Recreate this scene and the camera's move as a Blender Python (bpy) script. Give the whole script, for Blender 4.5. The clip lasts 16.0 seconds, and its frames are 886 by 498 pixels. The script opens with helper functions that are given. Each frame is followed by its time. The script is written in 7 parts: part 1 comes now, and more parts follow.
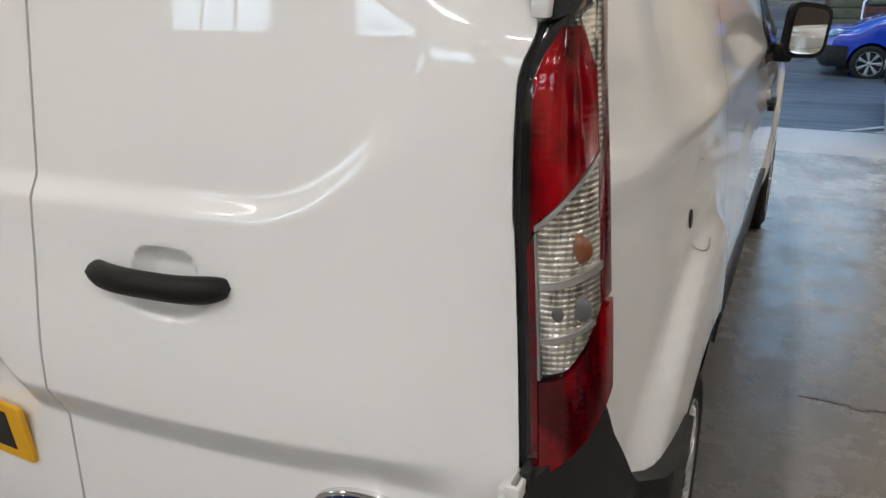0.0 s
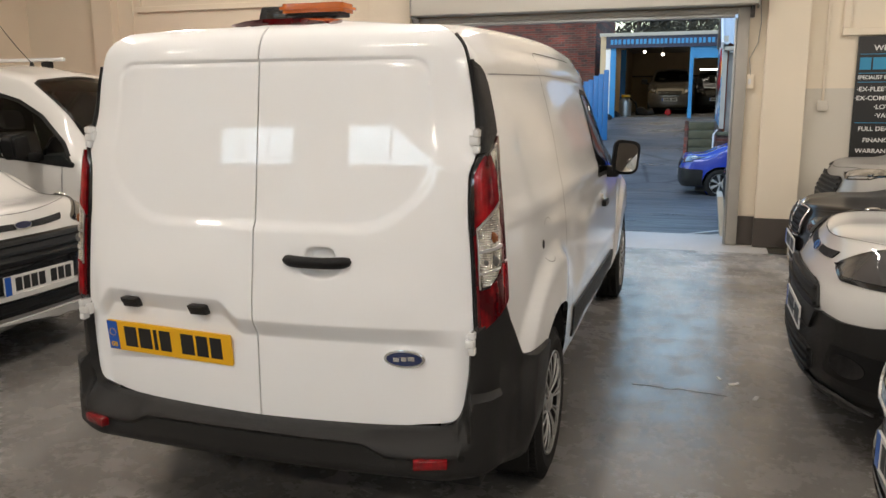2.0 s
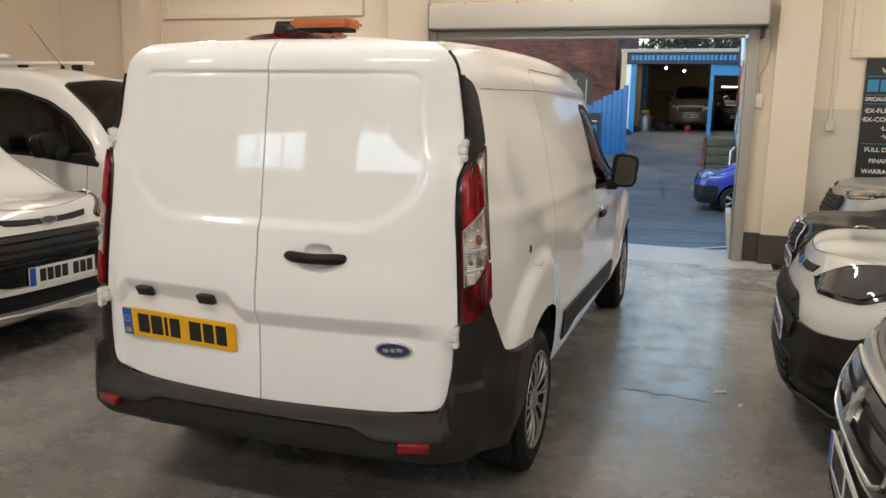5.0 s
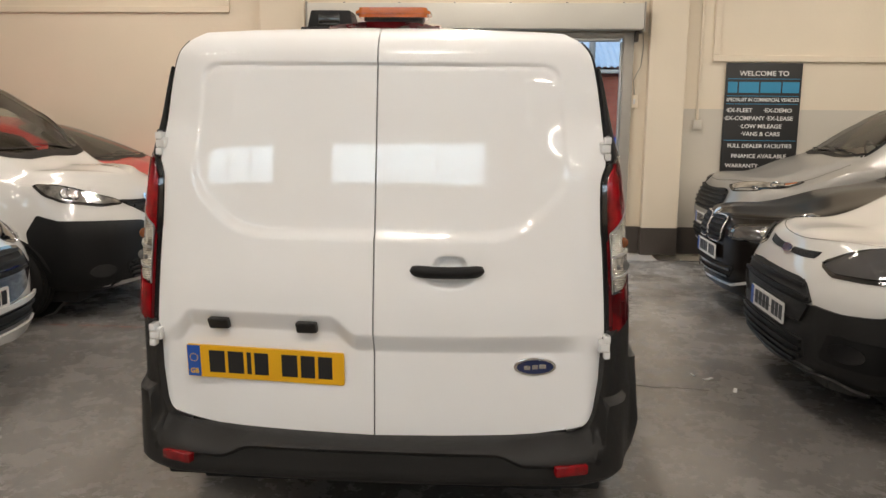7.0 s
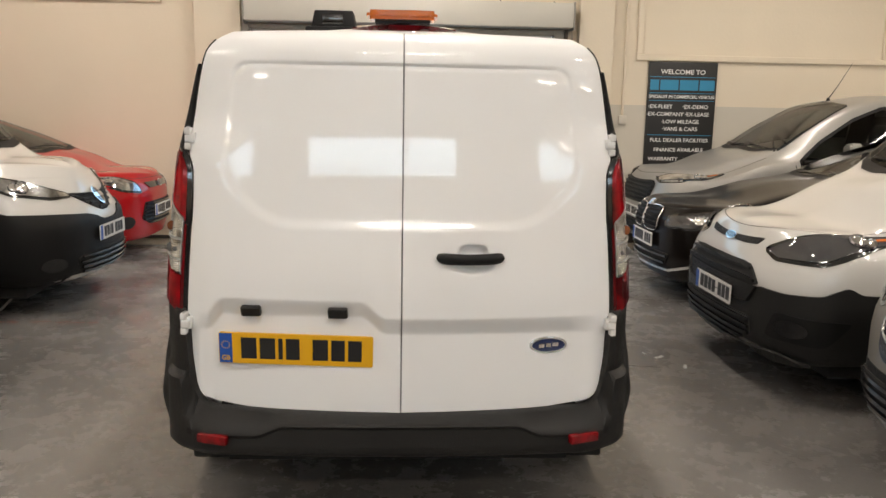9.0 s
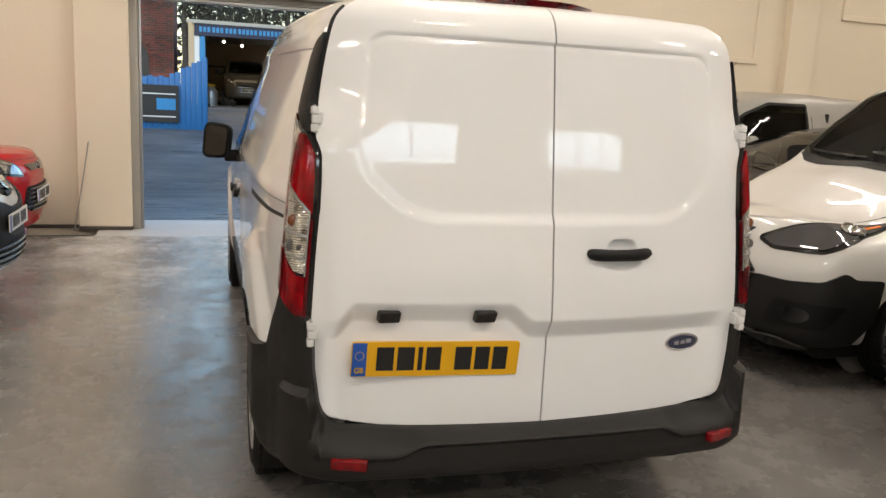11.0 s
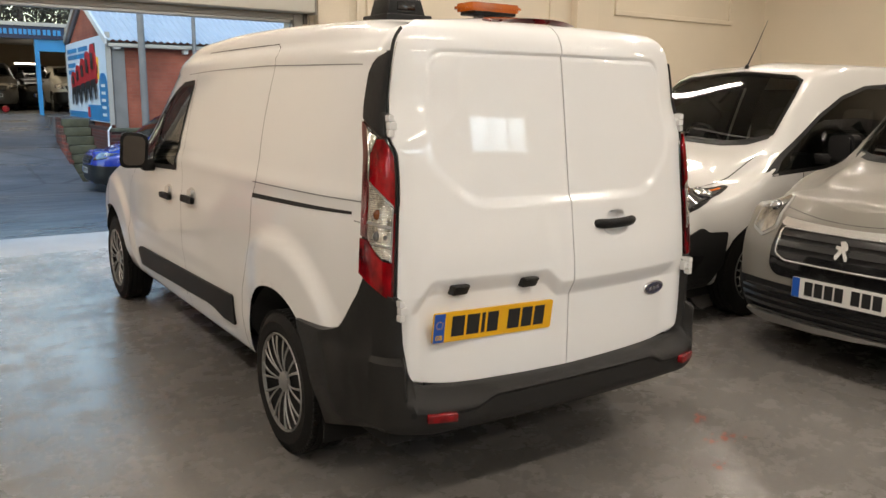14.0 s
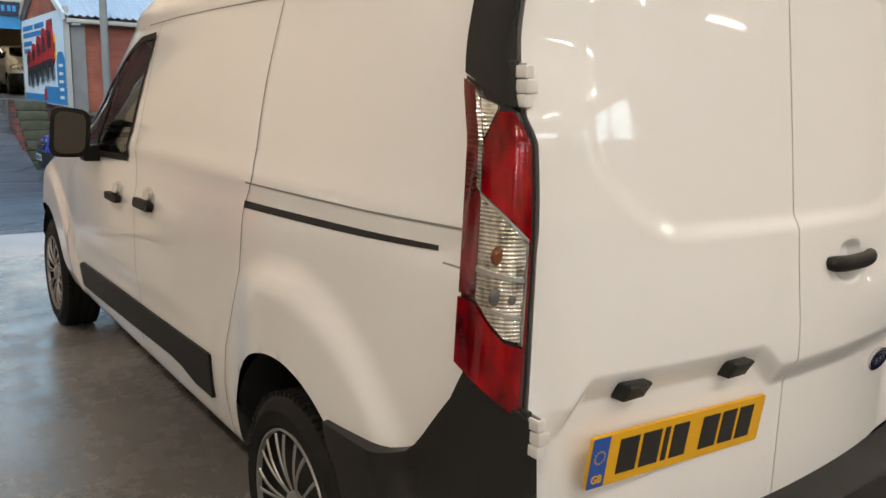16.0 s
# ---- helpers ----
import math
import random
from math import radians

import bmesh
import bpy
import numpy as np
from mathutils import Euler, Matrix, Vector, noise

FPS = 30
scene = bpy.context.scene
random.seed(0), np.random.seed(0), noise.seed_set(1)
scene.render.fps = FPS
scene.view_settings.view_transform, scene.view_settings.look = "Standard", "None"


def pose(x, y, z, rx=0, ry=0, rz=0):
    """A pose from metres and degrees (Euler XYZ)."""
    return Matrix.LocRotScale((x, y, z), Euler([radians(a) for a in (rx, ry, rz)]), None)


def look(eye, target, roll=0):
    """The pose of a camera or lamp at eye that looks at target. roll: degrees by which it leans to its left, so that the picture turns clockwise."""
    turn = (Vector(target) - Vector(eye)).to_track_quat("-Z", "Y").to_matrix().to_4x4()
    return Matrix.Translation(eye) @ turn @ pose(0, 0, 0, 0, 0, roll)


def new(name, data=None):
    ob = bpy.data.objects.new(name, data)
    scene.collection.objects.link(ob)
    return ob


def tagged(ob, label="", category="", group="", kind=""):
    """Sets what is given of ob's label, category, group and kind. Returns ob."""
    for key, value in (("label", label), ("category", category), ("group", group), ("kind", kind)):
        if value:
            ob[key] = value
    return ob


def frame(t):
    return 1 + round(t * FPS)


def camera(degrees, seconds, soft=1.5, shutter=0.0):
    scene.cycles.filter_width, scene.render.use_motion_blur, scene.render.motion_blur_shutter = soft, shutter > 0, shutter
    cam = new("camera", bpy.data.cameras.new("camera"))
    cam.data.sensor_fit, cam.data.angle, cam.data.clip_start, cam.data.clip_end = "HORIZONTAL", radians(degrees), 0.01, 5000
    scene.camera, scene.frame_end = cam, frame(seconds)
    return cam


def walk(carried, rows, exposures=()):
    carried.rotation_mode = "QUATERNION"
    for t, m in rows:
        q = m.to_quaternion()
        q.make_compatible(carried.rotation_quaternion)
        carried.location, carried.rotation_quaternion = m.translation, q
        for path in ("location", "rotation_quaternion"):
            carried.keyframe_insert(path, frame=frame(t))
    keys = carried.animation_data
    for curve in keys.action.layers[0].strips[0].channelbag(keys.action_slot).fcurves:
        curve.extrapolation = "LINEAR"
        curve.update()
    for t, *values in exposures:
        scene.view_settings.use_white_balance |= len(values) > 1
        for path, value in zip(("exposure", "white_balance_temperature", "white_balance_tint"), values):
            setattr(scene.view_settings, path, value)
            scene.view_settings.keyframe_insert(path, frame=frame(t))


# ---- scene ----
cam = camera(58.1, 16.0)
PATH = [
    (0, (1.002, -0.809, 1.41), (0.215, 0.905, 0.743), -0.6),
    (0.5, (1.132, -1.264, 1.455), (0.411, 0.504, 0.86), -0.7),
    (1, (1.174, -1.741, 1.471), (0.55, 0.088, 0.956), -0.3),
    (1.5, (1.33, -2.065, 1.495), (0.713, -0.212, 1.066), -0.3),
    (2, (1.365, -2.31, 1.522), (0.772, -0.436, 1.151), -0.3),
    (2.5, (1.432, -2.452, 1.543), (0.84, -0.573, 1.2), -0.5),
    (3, (1.595, -2.463, 1.54), (0.944, -0.605, 1.192), -0.0),
    (5.3, (1.492, -2.476, 1.525), (0.859, -0.61, 1.181), 1.4),
    (5.5, (1.372, -2.519, 1.521), (0.762, -0.644, 1.186), 1.2),
    (6, (1.079, -2.529, 1.493), (0.574, -0.619, 1.182), 0.9),
    (6.5, (0.727, -2.45, 1.489), (0.4, -0.501, 1.181), 0.9),
    (7, (0.378, -2.48, 1.486), (0.246, -0.511, 1.159), 0.6),
    (7.5, (0.178, -2.442, 1.47), (0.162, -0.471, 1.133), 0.5),
    (8, (0.015, -2.499, 1.484), (0.1, -0.53, 1.141), 0.9),
    (8.5, (-0.051, -2.616, 1.498), (0.077, -0.649, 1.157), 1.1),
    (9, (-0.012, -2.673, 1.501), (0.099, -0.706, 1.158), 1.1),
    (9.5, (0.001, -2.664, 1.5), (0.095, -0.698, 1.146), 1.2),
    (10, (-0.242, -2.563, 1.462), (-0.064, -0.604, 1.098), 2.4),
    (10.2, (-0.408, -2.515, 1.466), (-0.172, -0.563, 1.099), 2.7),
    (12.3, (-1.806, -1.99, 1.453), (-0.758, -0.325, 1.093), 1.0),
    (12.5, (-1.904, -2.017, 1.455), (-0.826, -0.371, 1.094), 0.6),
    (13, (-2.055, -2.118, 1.485), (-0.941, -0.495, 1.133), 0.3),
    (13.5, (-2.073, -2.246, 1.49), (-0.97, -0.618, 1.129), 0.6),
    (14, (-2.07, -2.268, 1.484), (-0.976, -0.635, 1.113), 0.6),
    (14.5, (-2.025, -2.205, 1.477), (-0.936, -0.57, 1.105), 0.7),
    (15, (-1.934, -1.953, 1.434), (-0.827, -0.329, 1.064), 1.1),
    (15.5, (-1.831, -1.483, 1.407), (-0.676, 0.108, 1.041), 1.1),
    (16, (-1.665, -1.0, 1.378), (-0.512, 0.588, 0.992), 1.7),
]
walk(cam, [(t, look(eye, target, roll)) for t, eye, target, roll in PATH], [(0, 1.37, 6250, 9), (1, 1.47, 6450, 10), (2, 1.46, 6700, 10), (4, 1.44, 6750, 10), (8, 1.46, 6750, 10), (12, 1.53, 6900, 10), (15, 1.55, 7000, 10), (16, 1.52, 7050, 10)])

# ---- world and lights ----
world = bpy.data.worlds.new("sky")
scene.world = world
world.use_nodes = True
wn = world.node_tree.nodes
sky = wn.new("ShaderNodeTexSky")
sky.sky_type = "NISHITA"
sky.sun_disc = False
sky.sun_elevation, sky.sun_rotation = radians(24), radians(200)
sky.air_density, sky.dust_density, sky.ozone_density = 1.6, 0.6, 4.0
world.node_tree.links.new(sky.outputs[0], wn["Background"].inputs[0])
wn["Background"].inputs[1].default_value = 0.145

sun_data = bpy.data.lights.new("sun", "SUN")
sun_data.energy, sun_data.angle, sun_data.color = 0.35, radians(25), (1.0, 0.96, 0.9)
sun = new("sun", sun_data)
sun.matrix_world = look((0, 0, 20), (6, 14, 0))


def area_lamp(name, m, sx, sy, power, color):
    d = bpy.data.lights.new(name, "AREA")
    d.shape, d.size, d.size_y, d.energy, d.color = "RECTANGLE", sx, sy, power, color
    ob = new(name, d)
    ob.matrix_world = m
    return ob


CEIL = 4.35
TUBES = [(x, y) for x in (-3.6, 0.2, 4.0, 7.6) for y in (-6.0, -2.6, 0.9, 4.4)]
for tx, ty in TUBES:
    area_lamp("tube_light", pose(tx, ty, CEIL - 0.13, 0, 0, 90 if ty < 0 else 0), 0.12, 1.5, {-3.6: 16.5, 0.2: 17.5, 4.0: 14.5, 7.6: 12.5}[tx] * {-6.0: 1.0, -2.6: 1.15, 0.9: 1.08, 4.4: 1.05}[ty], (1.0, 0.915, 0.845))


# ---- materials ----
def mat(name, color, rough=0.5, metal=0.0, coat=0.0, var=0.08, scale=8.0, bump=0.0, bscale=60.0, rvar=0.1, spec=0.5, island=0.0, trans=0.0):
    """A surface whose colour, gloss and relief vary at two scales."""
    m = bpy.data.materials.new(name)
    m.use_nodes = True
    nt = m.node_tree
    n, ln = nt.nodes, nt.links.new
    p = n["Principled BSDF"]
    p.inputs["Metallic"].default_value = metal
    p.inputs["Coat Weight"].default_value = coat
    p.inputs["Coat Roughness"].default_value = 0.03
    p.inputs["Specular IOR Level"].default_value = spec
    p.inputs["Transmission Weight"].default_value = trans
    tc = n.new("ShaderNodeTexCoord")
    n1, n2 = n.new("ShaderNodeTexNoise"), n.new("ShaderNodeTexNoise")
    n1.inputs["Scale"].default_value, n1.inputs["Detail"].default_value = scale, 6
    n2.inputs["Scale"].default_value, n2.inputs["Detail"].default_value = bscale, 4
    ln(tc.outputs["Object"], n1.inputs["Vector"])
    ln(tc.outputs["Object"], n2.inputs["Vector"])
    mix = n.new("ShaderNodeMix")
    mix.data_type = "RGBA"
    mix.inputs[6].default_value = (*[c * (1 - var) for c in color], 1)
    mix.inputs[7].default_value = (*[min(1, c * (1 + var)) for c in color], 1)
    fac = n1.outputs["Fac"]
    if island:
        gi = n.new("ShaderNodeObjectInfo")
        mx = n.new("ShaderNodeMath")
        mx.operation = "MULTIPLY_ADD"
        mx.inputs[1].default_value = island
        ln(gi.outputs["Random"], mx.inputs[0])
        ln(fac, mx.inputs[2])
        fac = mx.outputs[0]
    ln(fac, mix.inputs[0])
    ln(mix.outputs[2], p.inputs["Base Color"])
    rr = n.new("ShaderNodeMapRange")
    rr.inputs[3].default_value, rr.inputs[4].default_value = max(0.0, rough * (1 - rvar)), min(1, rough * (1 + rvar))
    ln(n2.outputs["Fac"], rr.inputs[0])
    ln(rr.outputs[0], p.inputs["Roughness"])
    if bump:
        b = n.new("ShaderNodeBump")
        b.inputs["Strength"].default_value, b.inputs["Distance"].default_value = bump, 0.01
        ln(n2.outputs["Fac"], b.inputs["Height"])
        ln(b.outputs[0], p.inputs["Normal"])
    return m


def glass_mat(name, tint, ior=1.45):
    """A thin pane: clear, tinted, with a mirror-like surface."""
    m = bpy.data.materials.new(name)
    m.use_nodes = True
    nt = m.node_tree
    n, ln = nt.nodes, nt.links.new
    n.remove(n["Principled BSDF"])
    t, g, f, mx = n.new("ShaderNodeBsdfTransparent"), n.new("ShaderNodeBsdfGlossy"), n.new("ShaderNodeFresnel"), n.new("ShaderNodeMixShader")
    t.inputs[0].default_value = (*tint, 1)
    g.inputs["Roughness"].default_value = 0.02
    f.inputs[0].default_value = ior
    ln(f.outputs[0], mx.inputs[0])
    ln(t.outputs[0], mx.inputs[1])
    ln(g.outputs[0], mx.inputs[2])
    ln(mx.outputs[0], n["Material Output"].inputs[0])
    return m


def glow_mat(name, color, power):
    m = bpy.data.materials.new(name)
    m.use_nodes = True
    p = m.node_tree.nodes["Principled BSDF"]
    p.inputs["Base Color"].default_value = (*color, 1)
    p.inputs["Emission Color"].default_value = (*color, 1)
    p.inputs["Emission Strength"].default_value = power
    return m


def lens_mat(name, dark, bright, metal, bscale, bump, rough=0.08, coat=0.5, patch=16.0, mesh=0.0):
    """Moulded lamp lens: deep and bright patches behind a smooth skin, with fine ribs."""
    m = mat(name, bright, rough, metal, coat, 0.0, 20, 0, 60, spec=0.35)
    nt = m.node_tree
    n, ln = nt.nodes, nt.links.new
    p = n["Principled BSDF"]
    tc, mp, no, cr = n.new("ShaderNodeTexCoord"), n.new("ShaderNodeMapping"), n.new("ShaderNodeTexNoise"), n.new("ShaderNodeValToRGB")
    mp.inputs["Scale"].default_value = (1.0, 1.0, 0.55)
    no.inputs["Scale"].default_value, no.inputs["Detail"].default_value, no.inputs["Roughness"].default_value = patch, 3, 0.6
    ln(tc.outputs["Object"], mp.inputs[0])
    ln(mp.outputs[0], no.inputs["Vector"])
    ln(no.outputs["Fac"], cr.inputs[0])
    cr.color_ramp.elements[0].position, cr.color_ramp.elements[1].position = 0.36, 0.66
    cr.color_ramp.elements[0].color, cr.color_ramp.elements[1].color = (*dark, 1), (*bright, 1)
    ln(cr.outputs[0], p.inputs["Base Color"])
    w, w2, b, ad = n.new("ShaderNodeTexWave"), n.new("ShaderNodeTexWave"), n.new("ShaderNodeBump"), n.new("ShaderNodeMath")
    w.bands_direction, w2.bands_direction = "Z", "X"
    for k in (w, w2):
        k.inputs["Scale"].default_value = bscale
        k.inputs["Distortion"].default_value = 1.5
        k.inputs["Detail Scale"].default_value = 0.6
        ln(tc.outputs["Object"], k.inputs["Vector"])
    ln(w.outputs["Fac"], ad.inputs[0])
    ln(w2.outputs["Fac"], ad.inputs[1])
    ln(ad.outputs[0], b.inputs["Height"])
    if mesh:
        # fine moulded net of bright squares
        sq = n.new("ShaderNodeMapRange")
        sq.inputs[1].default_value, sq.inputs[2].default_value, sq.inputs[3].default_value, sq.inputs[4].default_value = 0.2, 1.7, -mesh, mesh
        ad2 = n.new("ShaderNodeMath")
        ln(ad.outputs[0], sq.inputs[0])
        ln(sq.outputs[0], ad2.inputs[0])
        ln(no.outputs["Fac"], ad2.inputs[1])
        ln(ad2.outputs[0], cr.inputs[0])
    b.inputs["Strength"].default_value, b.inputs["Distance"].default_value = bump, 0.002
    ln(b.outputs[0], p.inputs["Normal"])
    return m


def floor_mat():
    """Worn grey floor paint: patches, scuffs, red marks, fine grit; doorway daylight painted in."""
    m = bpy.data.materials.new("painted_concrete")
    m.use_nodes = True
    nt = m.node_tree
    n, ln = nt.nodes, nt.links.new
    p = n["Principled BSDF"]
    tc = n.new("ShaderNodeTexCoord")

    def tex(scale, detail, rough=0.6, off=0.0):
        k = n.new("ShaderNodeTexNoise")
        k.inputs["Scale"].default_value, k.inputs["Detail"].default_value, k.inputs["Roughness"].default_value = scale, detail, rough
        mp = n.new("ShaderNodeMapping")
        mp.inputs["Location"].default_value = (off, off * 0.7, 0)
        ln(tc.outputs["Object"], mp.inputs[0])
        ln(mp.outputs[0], k.inputs["Vector"])
        return k.outputs["Fac"]

    def ramp(fac, a, b, ca, cb):
        r = n.new("ShaderNodeValToRGB")
        r.color_ramp.elements[0].position, r.color_ramp.elements[1].position = a, b
        r.color_ramp.elements[0].color, r.color_ramp.elements[1].color = (*ca, 1), (*cb, 1)
        ln(fac, r.inputs[0])
        return r.outputs[0]

    def mixc(fac, a, b):
        k = n.new("ShaderNodeMix")
        k.data_type = "RGBA"
        ln(fac, k.inputs[0])
        ln(a, k.inputs[6])
        if isinstance(b, tuple):
            k.inputs[7].default_value = (*b, 1)
        else:
            ln(b, k.inputs[7])
        return k.outputs[2]

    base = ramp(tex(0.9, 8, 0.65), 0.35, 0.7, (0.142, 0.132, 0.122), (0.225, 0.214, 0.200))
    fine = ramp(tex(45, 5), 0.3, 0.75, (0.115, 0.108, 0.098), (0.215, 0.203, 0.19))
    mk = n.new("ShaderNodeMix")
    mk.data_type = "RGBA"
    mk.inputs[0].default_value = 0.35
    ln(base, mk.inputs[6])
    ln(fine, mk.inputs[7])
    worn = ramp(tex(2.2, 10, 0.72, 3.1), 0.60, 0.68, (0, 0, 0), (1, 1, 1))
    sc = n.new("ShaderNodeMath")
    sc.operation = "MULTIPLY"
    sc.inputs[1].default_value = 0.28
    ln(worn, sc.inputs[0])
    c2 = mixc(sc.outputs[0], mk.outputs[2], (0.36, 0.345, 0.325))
    # pale patches grow towards the doorway: worn paint plus daylight put into the colour
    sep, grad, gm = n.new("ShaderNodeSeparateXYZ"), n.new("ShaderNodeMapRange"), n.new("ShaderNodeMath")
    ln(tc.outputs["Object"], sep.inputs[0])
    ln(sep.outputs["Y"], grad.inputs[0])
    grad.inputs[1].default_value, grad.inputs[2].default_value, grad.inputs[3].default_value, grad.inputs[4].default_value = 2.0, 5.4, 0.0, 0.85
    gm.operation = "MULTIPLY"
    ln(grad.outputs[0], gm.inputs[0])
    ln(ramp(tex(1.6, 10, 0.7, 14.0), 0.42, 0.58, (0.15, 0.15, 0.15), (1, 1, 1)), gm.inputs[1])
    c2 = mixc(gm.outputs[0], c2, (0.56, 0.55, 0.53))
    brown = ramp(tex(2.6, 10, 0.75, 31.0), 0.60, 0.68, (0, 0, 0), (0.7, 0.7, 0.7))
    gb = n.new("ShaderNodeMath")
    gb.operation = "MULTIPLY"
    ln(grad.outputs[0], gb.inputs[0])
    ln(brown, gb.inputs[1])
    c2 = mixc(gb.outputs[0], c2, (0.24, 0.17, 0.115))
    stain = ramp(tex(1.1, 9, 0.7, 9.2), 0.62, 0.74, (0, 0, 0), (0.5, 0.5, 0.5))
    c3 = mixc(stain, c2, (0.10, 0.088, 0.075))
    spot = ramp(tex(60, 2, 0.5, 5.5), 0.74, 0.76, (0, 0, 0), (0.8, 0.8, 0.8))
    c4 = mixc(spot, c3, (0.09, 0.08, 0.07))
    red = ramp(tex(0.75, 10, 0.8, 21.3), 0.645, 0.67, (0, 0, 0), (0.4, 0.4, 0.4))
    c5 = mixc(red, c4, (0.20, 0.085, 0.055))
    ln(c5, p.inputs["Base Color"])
    ln(ramp(tex(4.2, 10, 0.75, 1.7), 0.36, 0.66, (0.09, 0.09, 0.09), (0.44, 0.44, 0.44)), p.inputs["Roughness"])
    b = n.new("ShaderNodeBump")
    b.inputs["Strength"].default_value, b.inputs["Distance"].default_value = 0.4, 0.006
    ln(tex(9, 10, 0.7, 2.2), b.inputs["Height"])
    ln(b.outputs[0], p.inputs["Normal"])
    return m


def brick_mat(name, c1, c2, mortar, sc=1.0):
    m = bpy.data.materials.new(name)
    m.use_nodes = True
    nt = m.node_tree
    n, ln = nt.nodes, nt.links.new
    p = n["Principled BSDF"]
    tc, mp, bt, no = n.new("ShaderNodeTexCoord"), n.new("ShaderNodeMapping"), n.new("ShaderNodeTexBrick"), n.new("ShaderNodeTexNoise")
    mp.inputs["Rotation"].default_value = (radians(90), 0, 0)
    ln(tc.outputs["Object"], mp.inputs[0])
    ln(mp.outputs[0], bt.inputs["Vector"])
    bt.inputs["Color1"].default_value, bt.inputs["Color2"].default_value, bt.inputs["Mortar"].default_value = (*c1, 1), (*c2, 1), (*mortar, 1)
    bt.inputs["Scale"].default_value = 1.0
    bt.inputs["Brick Width"].default_value, bt.inputs["Row Height"].default_value = 0.225 * sc, 0.075 * sc
    bt.inputs["Mortar Size"].default_value = 0.006
    no.inputs["Scale"].default_value, no.inputs["Detail"].default_value = 0.9, 9
    ln(tc.outputs["Object"], no.inputs["Vector"])
    hs, mr = n.new("ShaderNodeHueSaturation"), n.new("ShaderNodeMapRange")
    mr.inputs[1].default_value, mr.inputs[2].default_value, mr.inputs[3].default_value, mr.inputs[4].default_value = 0.3, 0.7, 0.45, 1.35
    ln(no.outputs["Fac"], mr.inputs[0])
    ln(mr.outputs[0], hs.inputs["Value"])
    ln(bt.outputs["Color"], hs.inputs["Color"])
    ln(hs.outputs[0], p.inputs["Base Color"])
    p.inputs["Roughness"].default_value = 0.9
    b = n.new("ShaderNodeBump")
    b.inputs["Strength"].default_value, b.inputs["Distance"].default_value = 0.6, 0.01
    inv = n.new("ShaderNodeMath")
    inv.operation = "SUBTRACT"
    inv.inputs[0].default_value = 1.0
    ln(bt.outputs["Fac"], inv.inputs[1])
    ln(inv.outputs[0], b.inputs["Height"])
    ln(b.outputs[0], p.inputs["Normal"])
    return m


def road_mat():
    """Worn asphalt: long pale and dark streaks, repair patches, thin cracks, damp sheen."""
    m = bpy.data.materials.new("worn_asphalt")
    m.use_nodes = True
    nt = m.node_tree
    n, ln = nt.nodes, nt.links.new
    p = n["Principled BSDF"]
    tc = n.new("ShaderNodeTexCoord")

    def tex(scale, stretch, detail=8, off=0.0):
        mp, k = n.new("ShaderNodeMapping"), n.new("ShaderNodeTexNoise")
        mp.inputs["Scale"].default_value = stretch
        mp.inputs["Location"].default_value = (off, off, 0)
        k.inputs["Scale"].default_value, k.inputs["Detail"].default_value, k.inputs["Roughness"].default_value = scale, detail, 0.65
        ln(tc.outputs["Object"], mp.inputs[0])
        ln(mp.outputs[0], k.inputs["Vector"])
        return k.outputs["Fac"]

    def ramp(fac, a, b, ca, cb):
        r = n.new("ShaderNodeValToRGB")
        r.color_ramp.elements[0].position, r.color_ramp.elements[1].position = a, b
        r.color_ramp.elements[0].color, r.color_ramp.elements[1].color = (*ca, 1), (*cb, 1)
        ln(fac, r.inputs[0])
        return r.outputs[0]

    def mixc(fac, a, b):
        k = n.new("ShaderNodeMix")
        k.data_type = "RGBA"
        ln(fac, k.inputs[0])
        ln(a, k.inputs[6])
        k.inputs[7].default_value = (*b, 1)
        return k.outputs[2]

    base = ramp(tex(0.7, (0.5, 1.2, 1)), 0.34, 0.68, (0.054, 0.057, 0.062), (0.135, 0.138, 0.143))
    c = mixc(ramp(tex(1.3, (0.3, 1.7, 1), 9, 4.0), 0.58, 0.70, (0, 0, 0), (0.65, 0.65, 0.65)), base, (0.24, 0.237, 0.23))
    c = mixc(ramp(tex(0.9, (0.6, 1.1, 1), 6, 8.0), 0.60, 0.63, (0, 0, 0), (0.5, 0.5, 0.5)), c, (0.038, 0.039, 0.041))
    vo, mv = n.new("ShaderNodeTexVoronoi"), n.new("ShaderNodeMapping")
    vo.feature = "DISTANCE_TO_EDGE"
    vo.inputs["Scale"].default_value = 0.5
    mv.inputs["Scale"].default_value = (0.5, 1.3, 1)
    ln(tc.outputs["Object"], mv.inputs[0])
    ln(mv.outputs[0], vo.inputs["Vector"])
    c = mixc(ramp(vo.outputs["Distance"], 0.006, 0.012, (0.75, 0.75, 0.75), (0, 0, 0)), c, (0.03, 0.03, 0.03))
    c = mixc(ramp(tex(160, (1, 1, 1), 2, 1.0), 0.62, 0.7, (0, 0, 0), (0.4, 0.4, 0.4)), c, (0.22, 0.22, 0.21))
    ln(c, p.inputs["Base Color"])
    ln(ramp(tex(0.8, (0.4, 2.0, 1), 8, 2.0), 0.35, 0.65, (0.22, 0.22, 0.22), (0.62, 0.62, 0.62)), p.inputs["Roughness"])
    b = n.new("ShaderNodeBump")
    b.inputs["Strength"].default_value, b.inputs["Distance"].default_value = 0.5, 0.01
    ln(tex(70, (1, 1, 1), 5), b.inputs["Height"])
    ln(b.outputs[0], p.inputs["Normal"])
    return m


